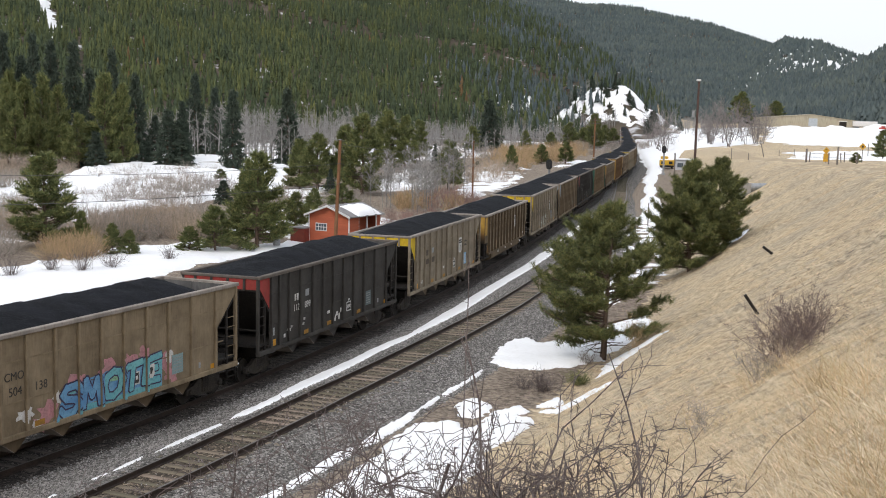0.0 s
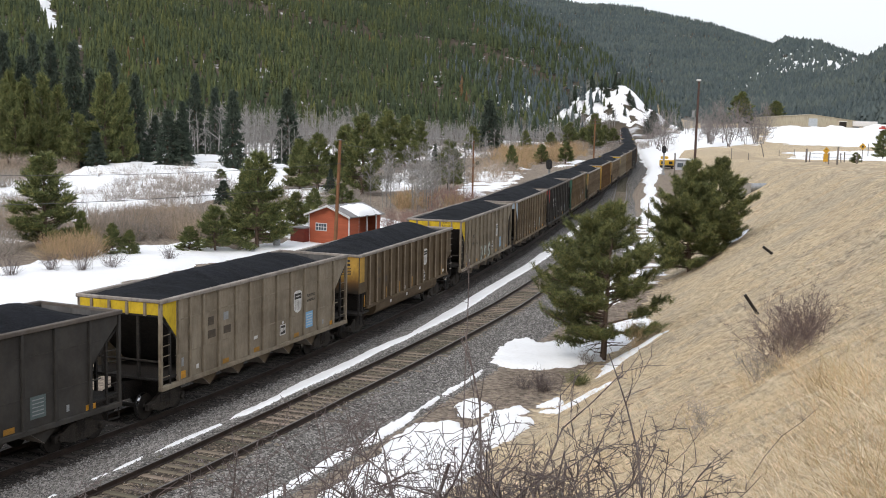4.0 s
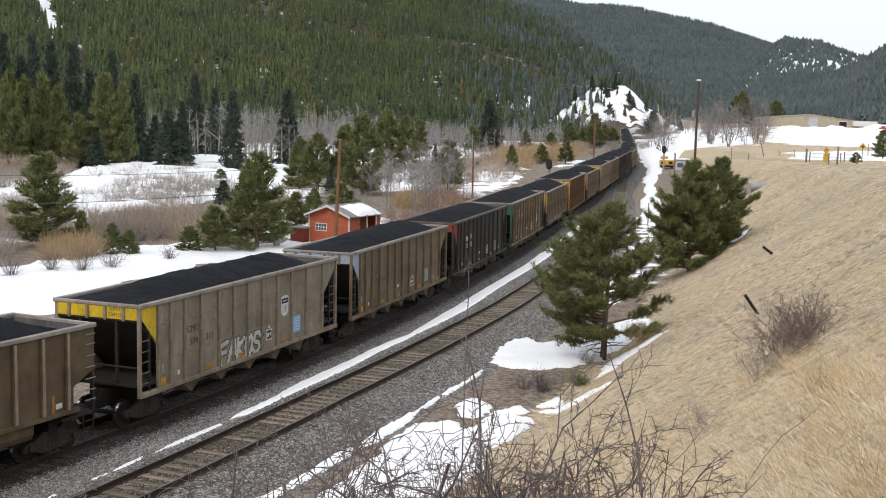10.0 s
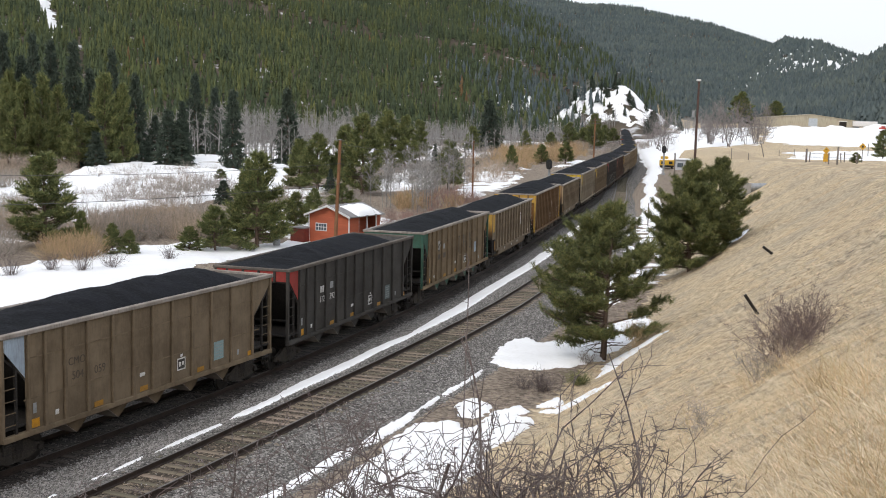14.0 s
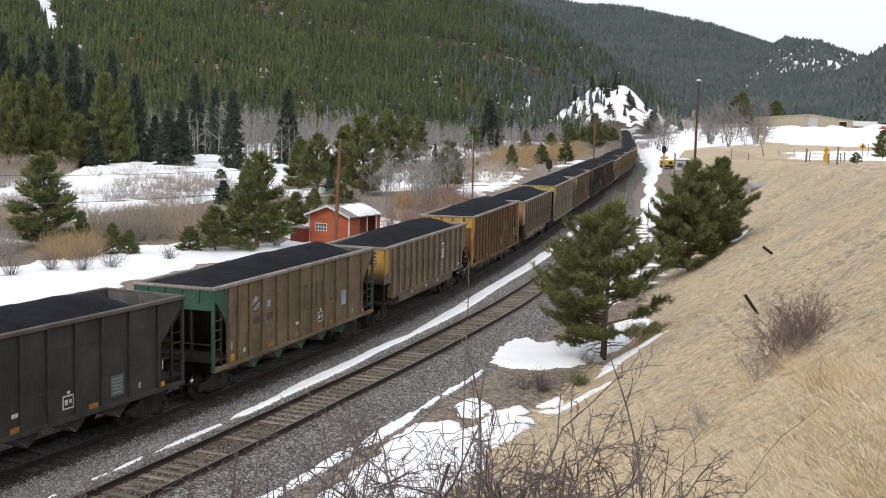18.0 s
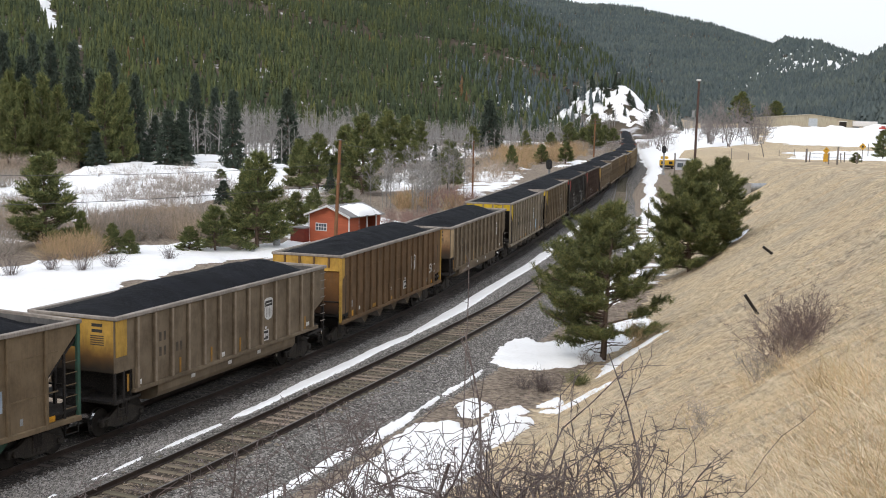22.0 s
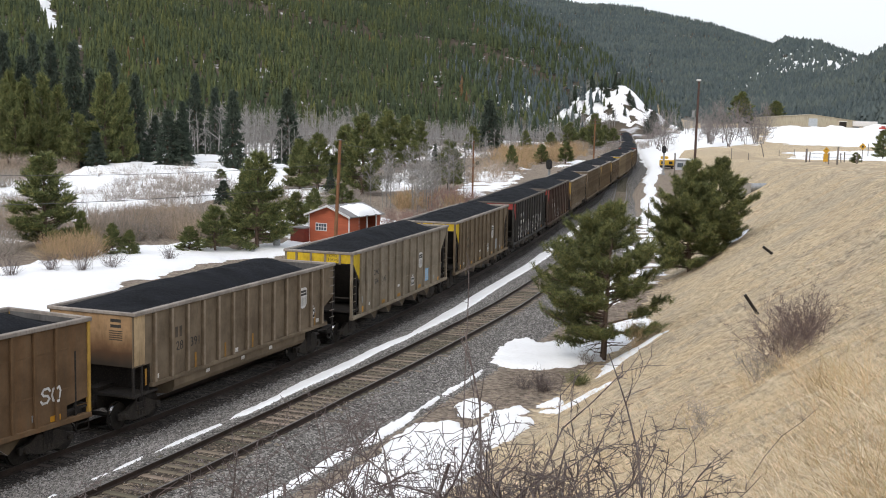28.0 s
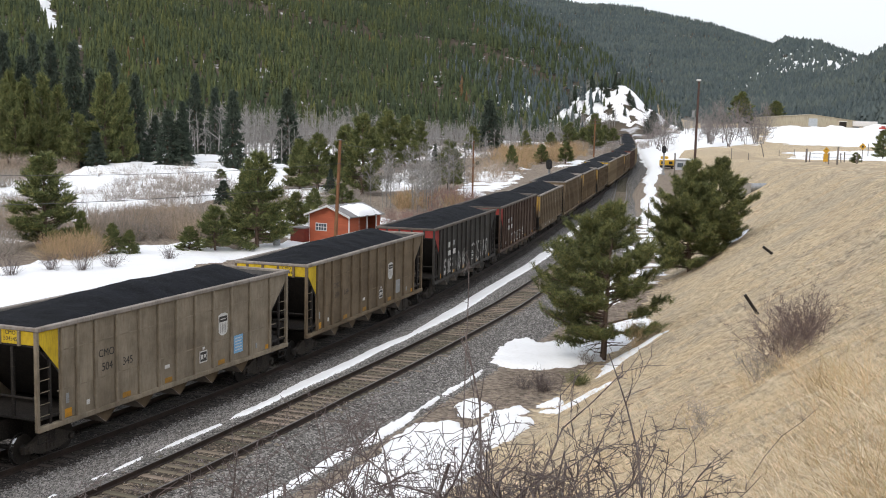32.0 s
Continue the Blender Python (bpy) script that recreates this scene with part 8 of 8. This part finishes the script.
def build_depot():
    """The long beige building across the snowy lot."""
    b = thing("long_building", "long beige metal shed across the snowy lot", "building", pose(200, 772, land(215, 768) + 0.6, 0, 0, -6))
    W, D, he, hr = 60, 24, 4.6, 7.2
    part("front_wall", plate("front_wall", [(0, -3), (W, -3), (W, he * 0.8), (W * 0.55, hr), (0, he)], 0.3, "y", 0, M_beige), b)
    part("back_wall", plate("back_wall", [(0, 0), (W, 0), (W, he * 0.8), (W * 0.55, hr), (0, he)], 0.3, "y", D, M_beige), b)
    part("side_wall", box("side_wall", 0, 0.3, 0.3, D, 0, he, M_beige), b)
    part("side_wall", box("side_wall", W - 0.3, W, 0.3, D, 0, he * 0.8, M_beige), b)
    for (x0, z0, x1, z1) in ((-0.6, he, W * 0.55, hr), (W * 0.55, hr, W + 0.6, he * 0.8)):
        part("roof_slope", plate("roof_slope", [(x0, z0), (x1, z1), (x1, z1 + 0.3), (x0, z0 + 0.3)], D + 1, "y", -0.5, M_beige), b)
    part("roller_door", box("roller_door", 30.5, 36.0, -0.12, 0.0, 0, 4.9, surface("pale_blue_door", (0.45, 0.50, 0.56), (0.4, 0.45, 0.5), 1, 0.5, 0.1), 0.02), b)
    # Dark panel on the solid wall: an opening's unlit inside, as colour.
    part("doorway", box("doorway", 49.5, 54.0, -0.12, 0.0, 0, 3.2, M_dark), b)
    part("lintel", box("lintel", 49.2, 54.3, -0.2, 0.0, 3.2, 3.6, M_trim), b)
    for i in range(19):
        part("siding_rib", box("siding_rib", 1.5 + i * 3.0, 1.7 + i * 3.0, -0.1, 0.0, 0, he * 0.78, M_beige), b)
    t = thing("white_trailer", "long white trailer parked beside the metal shed", "trailer", pose(257, 764, land(257, 764), 0, 0, -6))
    part("body", box("body", 0, 15, 0, 2.6, 1.1, 4.4, M_trim, 0.1), t)
    part("chassis", box("chassis", 0.5, 14, 0.4, 2.2, 0.7, 1.1, M_black), t)
    for x in (2.0, 3.3, 11.0, 12.3):
        part("wheel", tube("wheel", (x, 0.1, 0.5), (x, 2.5, 0.5), 0.5, M_black, 0.5, 14), t)
    r = thing("red_truck", "small red truck parked at the lot", "truck", pose(262, 728, land(262, 728), 0, 0, 20))
    M_r = surface("red_truck_paint", (0.5, 0.06, 0.04), (0.42, 0.05, 0.035), 1, 0.5, 0)
    part("body", box("body", 0, 5.4, 0, 2.0, 0.5, 1.5, M_r, 0.12), r)
    part("cab", box("cab", 1.4, 3.4, 0.1, 1.9, 1.5, 2.3, M_r, 0.15), r)
    part("windscreen", box("windscreen", 1.5, 3.3, 0.04, 0.09, 1.6, 2.1, M_glass), r)
    for x in (1.0, 4.3):
        for y in (0.0, 1.8):
            part("wheel", tube("wheel", (x, y - 0.05, 0.4), (x, y + 0.25, 0.4), 0.4, M_black, 0.4, 14), r)


build_depot()
for px, py, pw, ph in ((216, 756, 8, 1.2), (243, 754, 7, 2.0), (229, 752, 5, 0.9), (270, 752, 12, 3.0), (290, 746, 14, 2.4)):
    n, m, v, q = 16, 12, [], []
    for i in range(n):
        for j in range(m):
            a, b = i / (n - 1) * 2 - 1, j / (m - 1) * 2 - 1
            hgt = max(0.0, 1 - (a * a + b * b)) ** 0.8 * ph * (1 + 0.25 * math.sin(5 * a + px) * math.cos(4 * b + py))
            v.append((a * pw, b * pw * 0.4, hgt - 0.2))
    q = [(i * m + j, (i + 1) * m + j, (i + 1) * m + j + 1, i * m + j + 1) for i in range(n - 1) for j in range(m - 1)]
    sp = tagged(new("snow_mound", mesh_from("snow_mound", v, q, M_snow, True)), "ploughed snow heap before the metal shed", "snow heap", group="snow heaps")
    sp.matrix_basis = pose(px, py, land(px, py))

# dirt road along the top of the bank
ROAD = [(27.5, 60), (30.8, 78), (34.6, 100), (40.5, 135), (48.0, 180), (57.0, 235), (70, 290)]
rv, rq = [], []
for i in range(70):
    f = i / 69 * (len(ROAD) - 1)
    k = min(int(f), len(ROAD) - 2)
    a, b = Vector(ROAD[k]).lerp(Vector(ROAD[k + 1]), f - k), (Vector(ROAD[k + 1]) - Vector(ROAD[k])).normalized()
    for w in (-3.2, -1.2, 1.2, 3.2):
        x, y = a.x + b.y * w, a.y - b.x * w
        rv.append((x, y, land(x, y) + (0.10 if abs(w) < 2 else -0.02)))
rq = [(i * 4 + j, i * 4 + j + 1, i * 4 + 5 + j, i * 4 + 4 + j) for i in range(69) for j in range(3)]
tagged(new("road", mesh_from("road", rv, rq, M_road, True)), "narrow tan dirt road", "road", kind="structure")


def fence_post(x, y, h, r, lean, label="weathered grey wooden fence post", mat=None):
    p = thing("fence_post", label, "fence post", pose(x, y, land(x, y) - 0.1, 0, lean, 0), group="posts along the dirt road")
    bm = bmesh.new()
    add_tube(bm, (0, 0, 0), (0, 0, h + 0.1), r, r * 0.9, 9)
    part("shaft", bm_mesh("shaft", bm, mat or M_grey_wood), p)
    return p


for x, y, h, r, lean in ((48.8, 205.6, 1.9, 0.1, 0), (42.3, 168.2, 1.0, 0.08, 0), (61.0, 230.9, 3.2, 0.12, -14), (66.7, 241.0, 1.2, 0.1, 0), (69.7, 241.0, 1.3, 0.1, 0), (38.6, 128.9, 1.4, 0.16, 0),
                         (34.6, 108.8, 1.1, 0.1, 0), (35.3, 108.6, 1.6, 0.12, 2), (47.2, 142.6, 1.2, 0.1, 0), (88.3, 252.1, 2.8, 0.12, 0), (39.4, 130.5, 1.2, 0.1, 3), (44, 134, 1.1, 0.09, -4), (40.3, 118, 1.1, 0.09, 2)):
    fence_post(x, y, h, r * 0.7, lean)
for (xa, ya), (xb, yb) in (((38.6, 128.9), (47.2, 142.6)), ((35.3, 108.6), (40.3, 118)), ((34.6, 108.8), (38.6, 128.9))):
    for dz in (0.55, 0.95):
        wire((xa, ya, land(xa, ya) + dz), (xb, yb, land(xb, yb) + dz), 0.02, 0.01, "rusty fence wire between weathered posts")


def road_sign(x, y, h, size, extra, label):
    s = thing("road_sign", label, "road sign", pose(x, y, land(x, y) - 0.1, 0, 0, 0), group="road signs")
    part("pole", box("pole", -0.04, 0.04, 0, 0.05, 0, h + size, M_grey_wood), s)
    part("sign_face", plate("sign_face", [(0, h - size), (size, h), (0, h + size), (-size, h)], 0.02, "y", -0.03, M_sign, 0.004), s, "yellow diamond sign")
    if not extra:
        part("symbol", plate("symbol", [(-0.2 * size, h - 0.35 * size), (0.25 * size, h - 0.3 * size), (0.3 * size, h + 0.3 * size), (-0.3 * size, h + 0.35 * size)], 0.006, "y", -0.037, M_black), s)
    else:
        part("symbol", plate("symbol", [(-0.35 * size, h + 0.15 * size), (0.3 * size, h + 0.25 * size), (0.3 * size, h + 0.4 * size), (-0.35 * size, h + 0.32 * size)], 0.006, "y", -0.037, M_black), s)
        part("plaque", box("plaque", -0.27, 0.27, -0.03, -0.01, h - size - 0.75, h - size + 0.08, M_sign), s, "yellow square plaque")


road_sign(38.6, 122.3, 1.35, 0.36, True, "yellow diamond warning sign with a plaque below")
road_sign(49.0, 141.8, 1.9, 0.42, False, "yellow diamond warning sign with a dark symbol")

# culvert
cv = thing("culvert", "grey steel culvert pipe with a concrete headwall", "culvert", pose(27.8, 108.5, land(27.8, 108.5) + 0.1, 0, 0, 15))
bm = bmesh.new()
for i in range(14):
    add_tube(bm, (-0.4 + i * 0.22, 0, 0.3), (-0.4 + i * 0.22 + 0.22, 0, 0.3), 0.42 if i % 2 else 0.39, 0.42 if i % 2 == 0 else 0.39, 16)
part("pipe", bm_mesh("pipe", bm, M_metal), cv)
part("headwall", box("headwall", -1.3, -0.4, -0.5, 0.7, -0.6, 0.75, surface("old_concrete", (0.36, 0.34, 0.32), (0.28, 0.27, 0.25), 2, 0.9, 0.3), 0.03), cv)

# leaning stubs on the grass bank
for x, y, z, dx, dz, r, text in ((10.3, 38.4, 3.8, -0.56, 0.66, 0.055, "dark leaning pipe stub in the grass bank"), (16.1, 57.6, 3.62, -0.72, 0.36, 0.07, "dark weathered log lying on the grass bank")):
    g = thing("leaning_stub", text, "post")
    g.matrix_basis = pose(x, y, z)
    part("shaft", tube("shaft", (0.12, 0.05, -0.25), (dx, -0.12, dz), r, M_under, r * 0.95, 10), g)


# ---- shrubs, twigs and grass on the near bank ----
def shrub(x, y, stems, length, r, depth, seed, label, spread=0.45, mat=None, split=3, bend=0.3, spurs=0):
    """A bare bush; each main stem with its twigs is one branch."""
    rng = np.random.RandomState(seed)
    ob = thing("bare_shrub", label, "shrub", pose(x, y, land(x, y)), group="bare shrubs")
    for i in range(stems):
        rows = []
        a = rng.uniform(0, math.tau)
        d = np.array([math.cos(a) * spread * rng.uniform(0.3, 1.3), math.sin(a) * spread * rng.uniform(0.3, 1.3), 1.0])
        grow(rng, rows, np.array([rng.normal(0, 0.1), rng.normal(0, 0.1), -0.08]), d / np.linalg.norm(d), length * rng.uniform(0.7, 1.15), r * rng.uniform(0.6, 1.1), depth, bend, split)
        for a0, b0, ra, rb in rows[:] if spurs else ():
            for _ in range(rng.poisson(spurs * np.linalg.norm(b0 - a0))):
                d = rng.normal(0, 1, 3)
                p = a0 + (b0 - a0) * rng.uniform(0, 1)
                q = p + d / np.linalg.norm(d) * rng.uniform(0.02, 0.07)
                rows.append((p, q, 0.0032, 0.0022))
        part("branch", quick_mesh("branch", *prism_arrays(rows, 4), mat or M_twig), ob)
    return ob


M_purple = surface("purple_brown_twigs", (0.19, 0.135, 0.12), (0.13, 0.095, 0.09), 4, 0.85, 0.2, fine=40, c3=(0.28, 0.23, 0.2))
for sx, sy, n, ln, sd in ((-0.15, 8.4, 7, 1.5, 61), (0.15, 7.9, 7, 1.3, 62), (-0.3, 9.3, 6, 1.9, 63), (0.10, 7.6, 7, 1.6, 4), (-0.25, 8.3, 8, 1.9, 9), (0.55, 8.2, 8, 1.55, 14), (-0.6, 9.0, 7, 2.1, 19), (0.3, 9.2, 7, 1.8, 51), (0.9, 8.9, 4, 1.4, 52), (0.0, 9.4, 5, 2.0, 53), (0.85, 7.8, 4, 1.2, 72), (1.15, 8.3, 4, 1.2, 73)):
    shrub(sx, sy, n, ln, 0.021, 3, sd, "leafless thorny shrub with grey-brown twigs", 0.5, split=2, bend=0.95, spurs=7)
for sx, sy, n, ln, sd in ((0.25, 8.5, 2, 1.55, 81), (0.75, 8.7, 2, 1.45, 82), (1.1, 8.6, 2, 1.15, 83), (1.0, 9.2, 2, 1.35, 84), (0.5, 9.3, 2, 1.6, 85)):
    shrub(sx, sy, n, ln, 0.013, 2, sd, "tall leafless thorny shrub with dark twigs", 0.3, split=2, bend=0.6, spurs=9)
for bx, by, sd in ((6.75, 23.5, 23), (7.25, 24.3, 24), (7.75, 25.2, 25)):
    shrub(bx, by, 36, 0.95, 0.009, 2, sd, "dense leafless purple-brown bush on the grass bank", 1.0, M_purple, 2, 0.5)
shrub(6.1, 22.8, 16, 0.7, 0.008, 2, 29, "low dry brown bush on the grass bank", 0.9, M_willow, 2)
shrub(4.0, 17.6, 14, 0.5, 0.006, 2, 31, "low dry brown bush on the grass bank", 0.9, M_willow, 2)
shrub(3.9, 44.9, 28, 0.75, 0.012, 2, 33, "dark leafless brush in the ditch", 0.8, split=2)
shrub(3.2, 45.3, 16, 0.6, 0.01, 2, 35, "dark leafless brush in the ditch", 0.9, split=2)
shrub(6.2, 50.2, 14, 0.6, 0.01, 2, 37, "dry brown brush below the roadside pine", 0.8, M_willow, 2)
shrub(5.4, 46.2, 30, 0.5, 0.011, 2, 38, "low olive-green brush in the ditch", 1.0, M_near_needle, 3)
shrub(8.3, 50.6, 14, 1.1, 0.012, 2, 39, "dry rust-brown brush below the roadside pine", 0.4, M_gold_willow, 2)
for bx, by, bl, sd in ((-25.5, 84.4, 1.9, 41), (-27.6, 84.0, 1.6, 42), (-20.9, 91.3, 1.1, 43), (-29.5, 81.6, 1.6, 44), (-24.0, 86.5, 1.4, 45)):
    shrub(bx, by, 34, bl, 0.014, 1, sd, "bare grey-brown bush standing in snow", 0.6)


def stem(points, r, label, mat=None, twig=0.28):
    rows = [(Vector(points[i]), Vector(points[i + 1]), r * (1 - 0.75 * i / len(points)), r * (1 - 0.75 * (i + 1) / len(points))) for i in range(len(points) - 1)]
    rng = np.random.RandomState(len(points) + int(abs(points[0][0]) * 10))
    for i in range(1, len(points) - 1):
        for _ in range(2):
            d = rng.normal(0, 0.6, 3) + np.array([0, 0, 0.7])
            grow(rng, rows, np.array(points[i]), d / np.linalg.norm(d), twig, r * 0.35, 0)
    tagged(new("bare_sapling", quick_mesh("bare_sapling", *prism_arrays(rows, 6), mat or M_twig)), label, "shrub", group="bare shrubs")


for k, (sx, sy, ex, ez) in enumerate(((1.75, 8.3, 0.55, 0.75), (2.05, 9.4, 0.35, 0.55), (1.35, 9.0, -0.15, 0.95), (2.35, 10.4, 0.1, 0.6), (1.65, 10.0, 0.2, 0.7), (0.75, 8.2, -0.3, 1.15), (2.9, 11.2, 0.7, 0.8))):
    gz = land(sx, sy)
    stem([(sx, sy, gz - 0.05), (sx + ex * 0.3, sy, gz + ez * 0.4), (sx + ex * 0.55, sy + 0.05, gz + ez * 0.65), (sx + ex * 0.8, sy, gz + ez * 0.85), (sx + ex, sy + 0.03, gz + ez)], 0.006, "thin slanting bare stem above the dry grass", twig=0.14)
g0 = land(1.45, 8.0)
stem([(1.45, 8.0, g0 - 0.05), (1.40, 8.0, 7.55), (1.36, 8.05, 7.85), (1.28, 8.1, 8.15), (1.22, 8.1, 8.32), (1.15, 8.1, 8.5)], 0.010, "single tall reddish bare stem")
stem([(1.40, 8.0, g0), (1.42, 8.0, 7.56), (1.55, 8.0, 7.72), (1.68, 8.0, 7.85), (1.80, 8.0, 8.02)], 0.004, "slanting bare stem beside the tall one", twig=0.12)
stem([(0.20, 8.2, 6.3), (0.30, 8.2, 7.6), (0.28, 8.2, 8.1), (0.22, 8.2, 8.35), (0.16, 8.2, 8.62)], 0.012, "single tall dark bare stem")
stem([(0.16, 8.6, 6.2), (0.18, 8.6, 8.2), (0.19, 8.6, 8.75), (0.19, 8.6, 9.05), (0.17, 8.6, 9.0), (0.13, 8.6, 8.97)], 0.006, "thin dead stalk with a hooked tip", twig=0.07)


M_litter = surface("ditch_litter_stalks", (0.30, 0.24, 0.19), (0.19, 0.15, 0.12), 0.8, 0.9, 0, fine=6, c3=(0.11, 0.09, 0.075), island=0.7)
M_pale = surface("bleached_grass_strands", (0.86, 0.76, 0.58), (0.74, 0.62, 0.44), 0.8, 0.8, 0, fine=6, island=0.25)


def blade_arrays(rng, x, y, length, width, lean_x, lean_y, droop, loose=0.75):
    """Curved grass blades of two bends."""
    n = len(x)
    z = bed_height(x, y)
    lx, ly = lean_x + loose * rng.normal(0, 1, n), lean_y + loose * rng.normal(0, 1, n)
    a = rng.uniform(0, math.tau, n)
    wx, wy = np.cos(a) * width / 2, np.sin(a) * width / 2
    rows = []
    for f, w in ((0, 1.0), (0.5, 0.85), (1.0, 0.1)):
        px, py = x + lx * length * (f * 0.5 + droop * f * f), y + ly * length * (f * 0.5 + droop * f * f)
        pz = z - 0.02 + length * (f - 0.55 * droop * f * f) * 0.8
        rows += [np.stack([px + wx * w, py + wy * w, pz], 1), np.stack([px - wx * w, py - wy * w, pz], 1)]
    v = np.stack(rows, 1).reshape(-1, 3)
    t = np.array([(0, 1, 3, 2), (2, 3, 5, 4)])[None] + (np.arange(n) * 6)[:, None, None]
    return v, t.reshape(-1, 4)


def build_grass():
    rng = np.random.RandomState(21)

    def spots(n, r0, r1, a0, a1):
        r = np.exp(rng.uniform(math.log(r0), math.log(r1), n))
        a = np.radians(rng.uniform(a0, a1, n))
        x, y = r * np.sin(a), r * np.cos(a)
        s, d = rail_coords(x, y)
        ok = d > 13.3 + rng.uniform(0, 0.8, n)
        return x[ok], y[ok], r[ok]

    # single blades close by, small tufts farther up the bank
    x, y, r = spots(55000, 4.5, 26, -4, 24)
    L = rng.uniform(0.07, 0.24, len(x)) * (0.8 + 0.6 * np.clip(rough_noise(x, y, 2.5, 31), -1, 1)) * np.interp(r, [8, 16, 26], [1.1, 0.8, 0.6])
    chunks = [blade_arrays(rng, x, y, L, 0.0032 + 0.0002 * r, -0.1, -0.05, np.interp(r, [8, 22], [0.6, 0.3]), np.interp(r, [8, 22], [0.75, 0.5]))]
    x, y, r = spots(15000, 12, 64, -2, 24)
    ok = rough_noise(x, y, 3.0, 33) + 0.6 * rough_noise(x, y, 9, 34) > -0.45
    x, y, r = (np.repeat(q[ok], 5) for q in (x, y, r))
    h = np.repeat(rng.uniform(0.08, 0.17, len(x) // 5), 5)
    n = len(x)
    x, y = x + rng.normal(0, 0.05, n), y + rng.normal(0, 0.05, n)
    chunks.append(blade_arrays(rng, x, y, h * rng.uniform(0.6, 1.1, n), 0.0035 + 0.00028 * r, -0.3, 0.1, 0.45, 0.4))
    # long strands combed down the slope
    x, y, r = spots(16000, 7, 55, 0, 24)
    ok = rough_noise(x, y, 2.2, 41) + 0.5 * rough_noise(x, y, 0.8, 42) > -0.2
    x, y, r = x[ok], y[ok], r[ok]
    chunks.append(blade_arrays(rng, x, y, rng.uniform(0.2, 0.5, len(x)), 0.0026 + 0.00022 * r, -0.85, 0.5, 0.9, 0.4))
    tagged(new("dry_grass", quick_mesh("dry_grass", *join_arrays(chunks), M_blade)), "matted dry straw-coloured grass on the bank", "grass", kind="stuff")
    # trampled stalks and litter on the ditch floor
    u, w = rng.uniform(26, 62, 14000), rng.uniform(9.8, 13.6, 14000)
    a = np.interp(u, SS, TH)
    x, y = np.interp(u, SS, TX) + np.cos(a) * w, np.interp(u, SS, TY) - np.sin(a) * w
    ok = rough_noise(x, y, 1.6, 45) + 0.6 * rough_noise(x, y, 0.5, 46) > -0.35
    x, y = x[ok], y[ok]
    tagged(new("ditch_litter", quick_mesh("ditch_litter", *blade_arrays(rng, x, y, rng.uniform(0.05, 0.17, len(x)), 0.014, 0, 0, 0.5, 0.8), M_litter)), "trampled brown stalks and litter in the ditch", "litter", kind="stuff")
    # pale bleached strands near the camera
    x, y, r = spots(9000, 6.5, 16, 4, 24)
    ok = rough_noise(x, y, 1.1, 37) > -0.1
    x, y, r = x[ok], y[ok], r[ok]
    chunk = blade_arrays(rng, x, y, rng.uniform(0.2, 0.42, len(x)), 0.003 + 0.00025 * r, -0.25, -0.1, 0.7)
    tagged(new("bleached_grass", quick_mesh("bleached_grass", *chunk, M_pale)), "pale bleached strands of dry grass", "grass", kind="stuff")
    # taller tussocks of golden stalks close by
    chunks = []
    for cx, cy, n, h in ((3.05, 8.6, 90, 0.75), (2.7, 9.3, 60, 0.6), (3.3, 8.2, 120, 0.55), (2.95, 7.9, 120, 0.45), (4.6, 13.5, 120, 0.8), (5.2, 16.0, 120, 0.75), (3.7, 11.5, 70, 0.7), (2.4, 11.0, 60, 0.5),
                         (4.4, 12.6, 90, 0.85), (4.9, 14.6, 90, 0.8), (3.5, 9.2, 90, 0.7), (3.15, 10.8, 60, 0.65), (5.5, 17.4, 80, 0.7), (2.75, 7.4, 120, 0.5), (3.1, 7.2, 120, 0.5), (4.3, 20.0, 70, 0.6), (6.4, 22.0, 90, 0.8), (5.6, 21.2, 60, 0.7), (6.6, 18.6, 60, 0.6), (3.4, 10.2, 60, 0.6), (3.9, 9.8, 80, 0.5)):
        gx, gy = cx + rng.normal(0, 0.16, n), cy + rng.normal(0, 0.2, n)
        chunks.append(blade_arrays(rng, gx, gy, rng.uniform(0.5, 1.1, n) * h, np.full(n, 0.0042) * (1 + 0.03 * cy), -0.25, 0, 0.3))
    tagged(new("grass_stalks", quick_mesh("grass_stalks", *join_arrays(chunks), M_gold)), "tall golden dry grass stalks", "grass", kind="stuff")


build_grass()


def build_stones():
    """Loose crushed stone over the ballast."""
    rng = np.random.RandomState(33)
    n = 80000
    s = 8 + 110 * rng.uniform(0, 1, n) ** 1.7
    d = rng.uniform(1.5, 10.4, n)
    drop = (np.abs(d - siding_offset(s)) < 1.2) & (rng.uniform(0, 1, n) < 0.95)
    s, d = s[~drop], d[~drop]
    a = np.interp(s, SS, TH)
    x, y = np.interp(s, SS, TX) + np.cos(a) * d, np.interp(s, SS, TY) - np.sin(a) * d
    z = bed_profile(s, d) + GRADE * s
    octa = np.array([(1, 0.1, -0.2), (0.1, 0.9, -0.2), (-0.9, 0.2, -0.2), (0, -1, -0.2), (0.15, 0.1, 0.75)])
    tri = np.array([(0, 1, 4), (1, 2, 4), (2, 3, 4), (3, 0, 4)])
    size = rng.uniform(0.024, 0.054, len(x)) * (1 + 0.004 * s)
    v, t = scatter(octa, tri, np.stack([x, y, z + 0.005], 1), size, rng.uniform(0, 6.3, len(x)))
    tagged(new("ballast_stones", quick_mesh("ballast_stones", v, t, M_stone)), "loose grey crushed stones on the track bed", "gravel", kind="stuff")


build_stones()


motions()
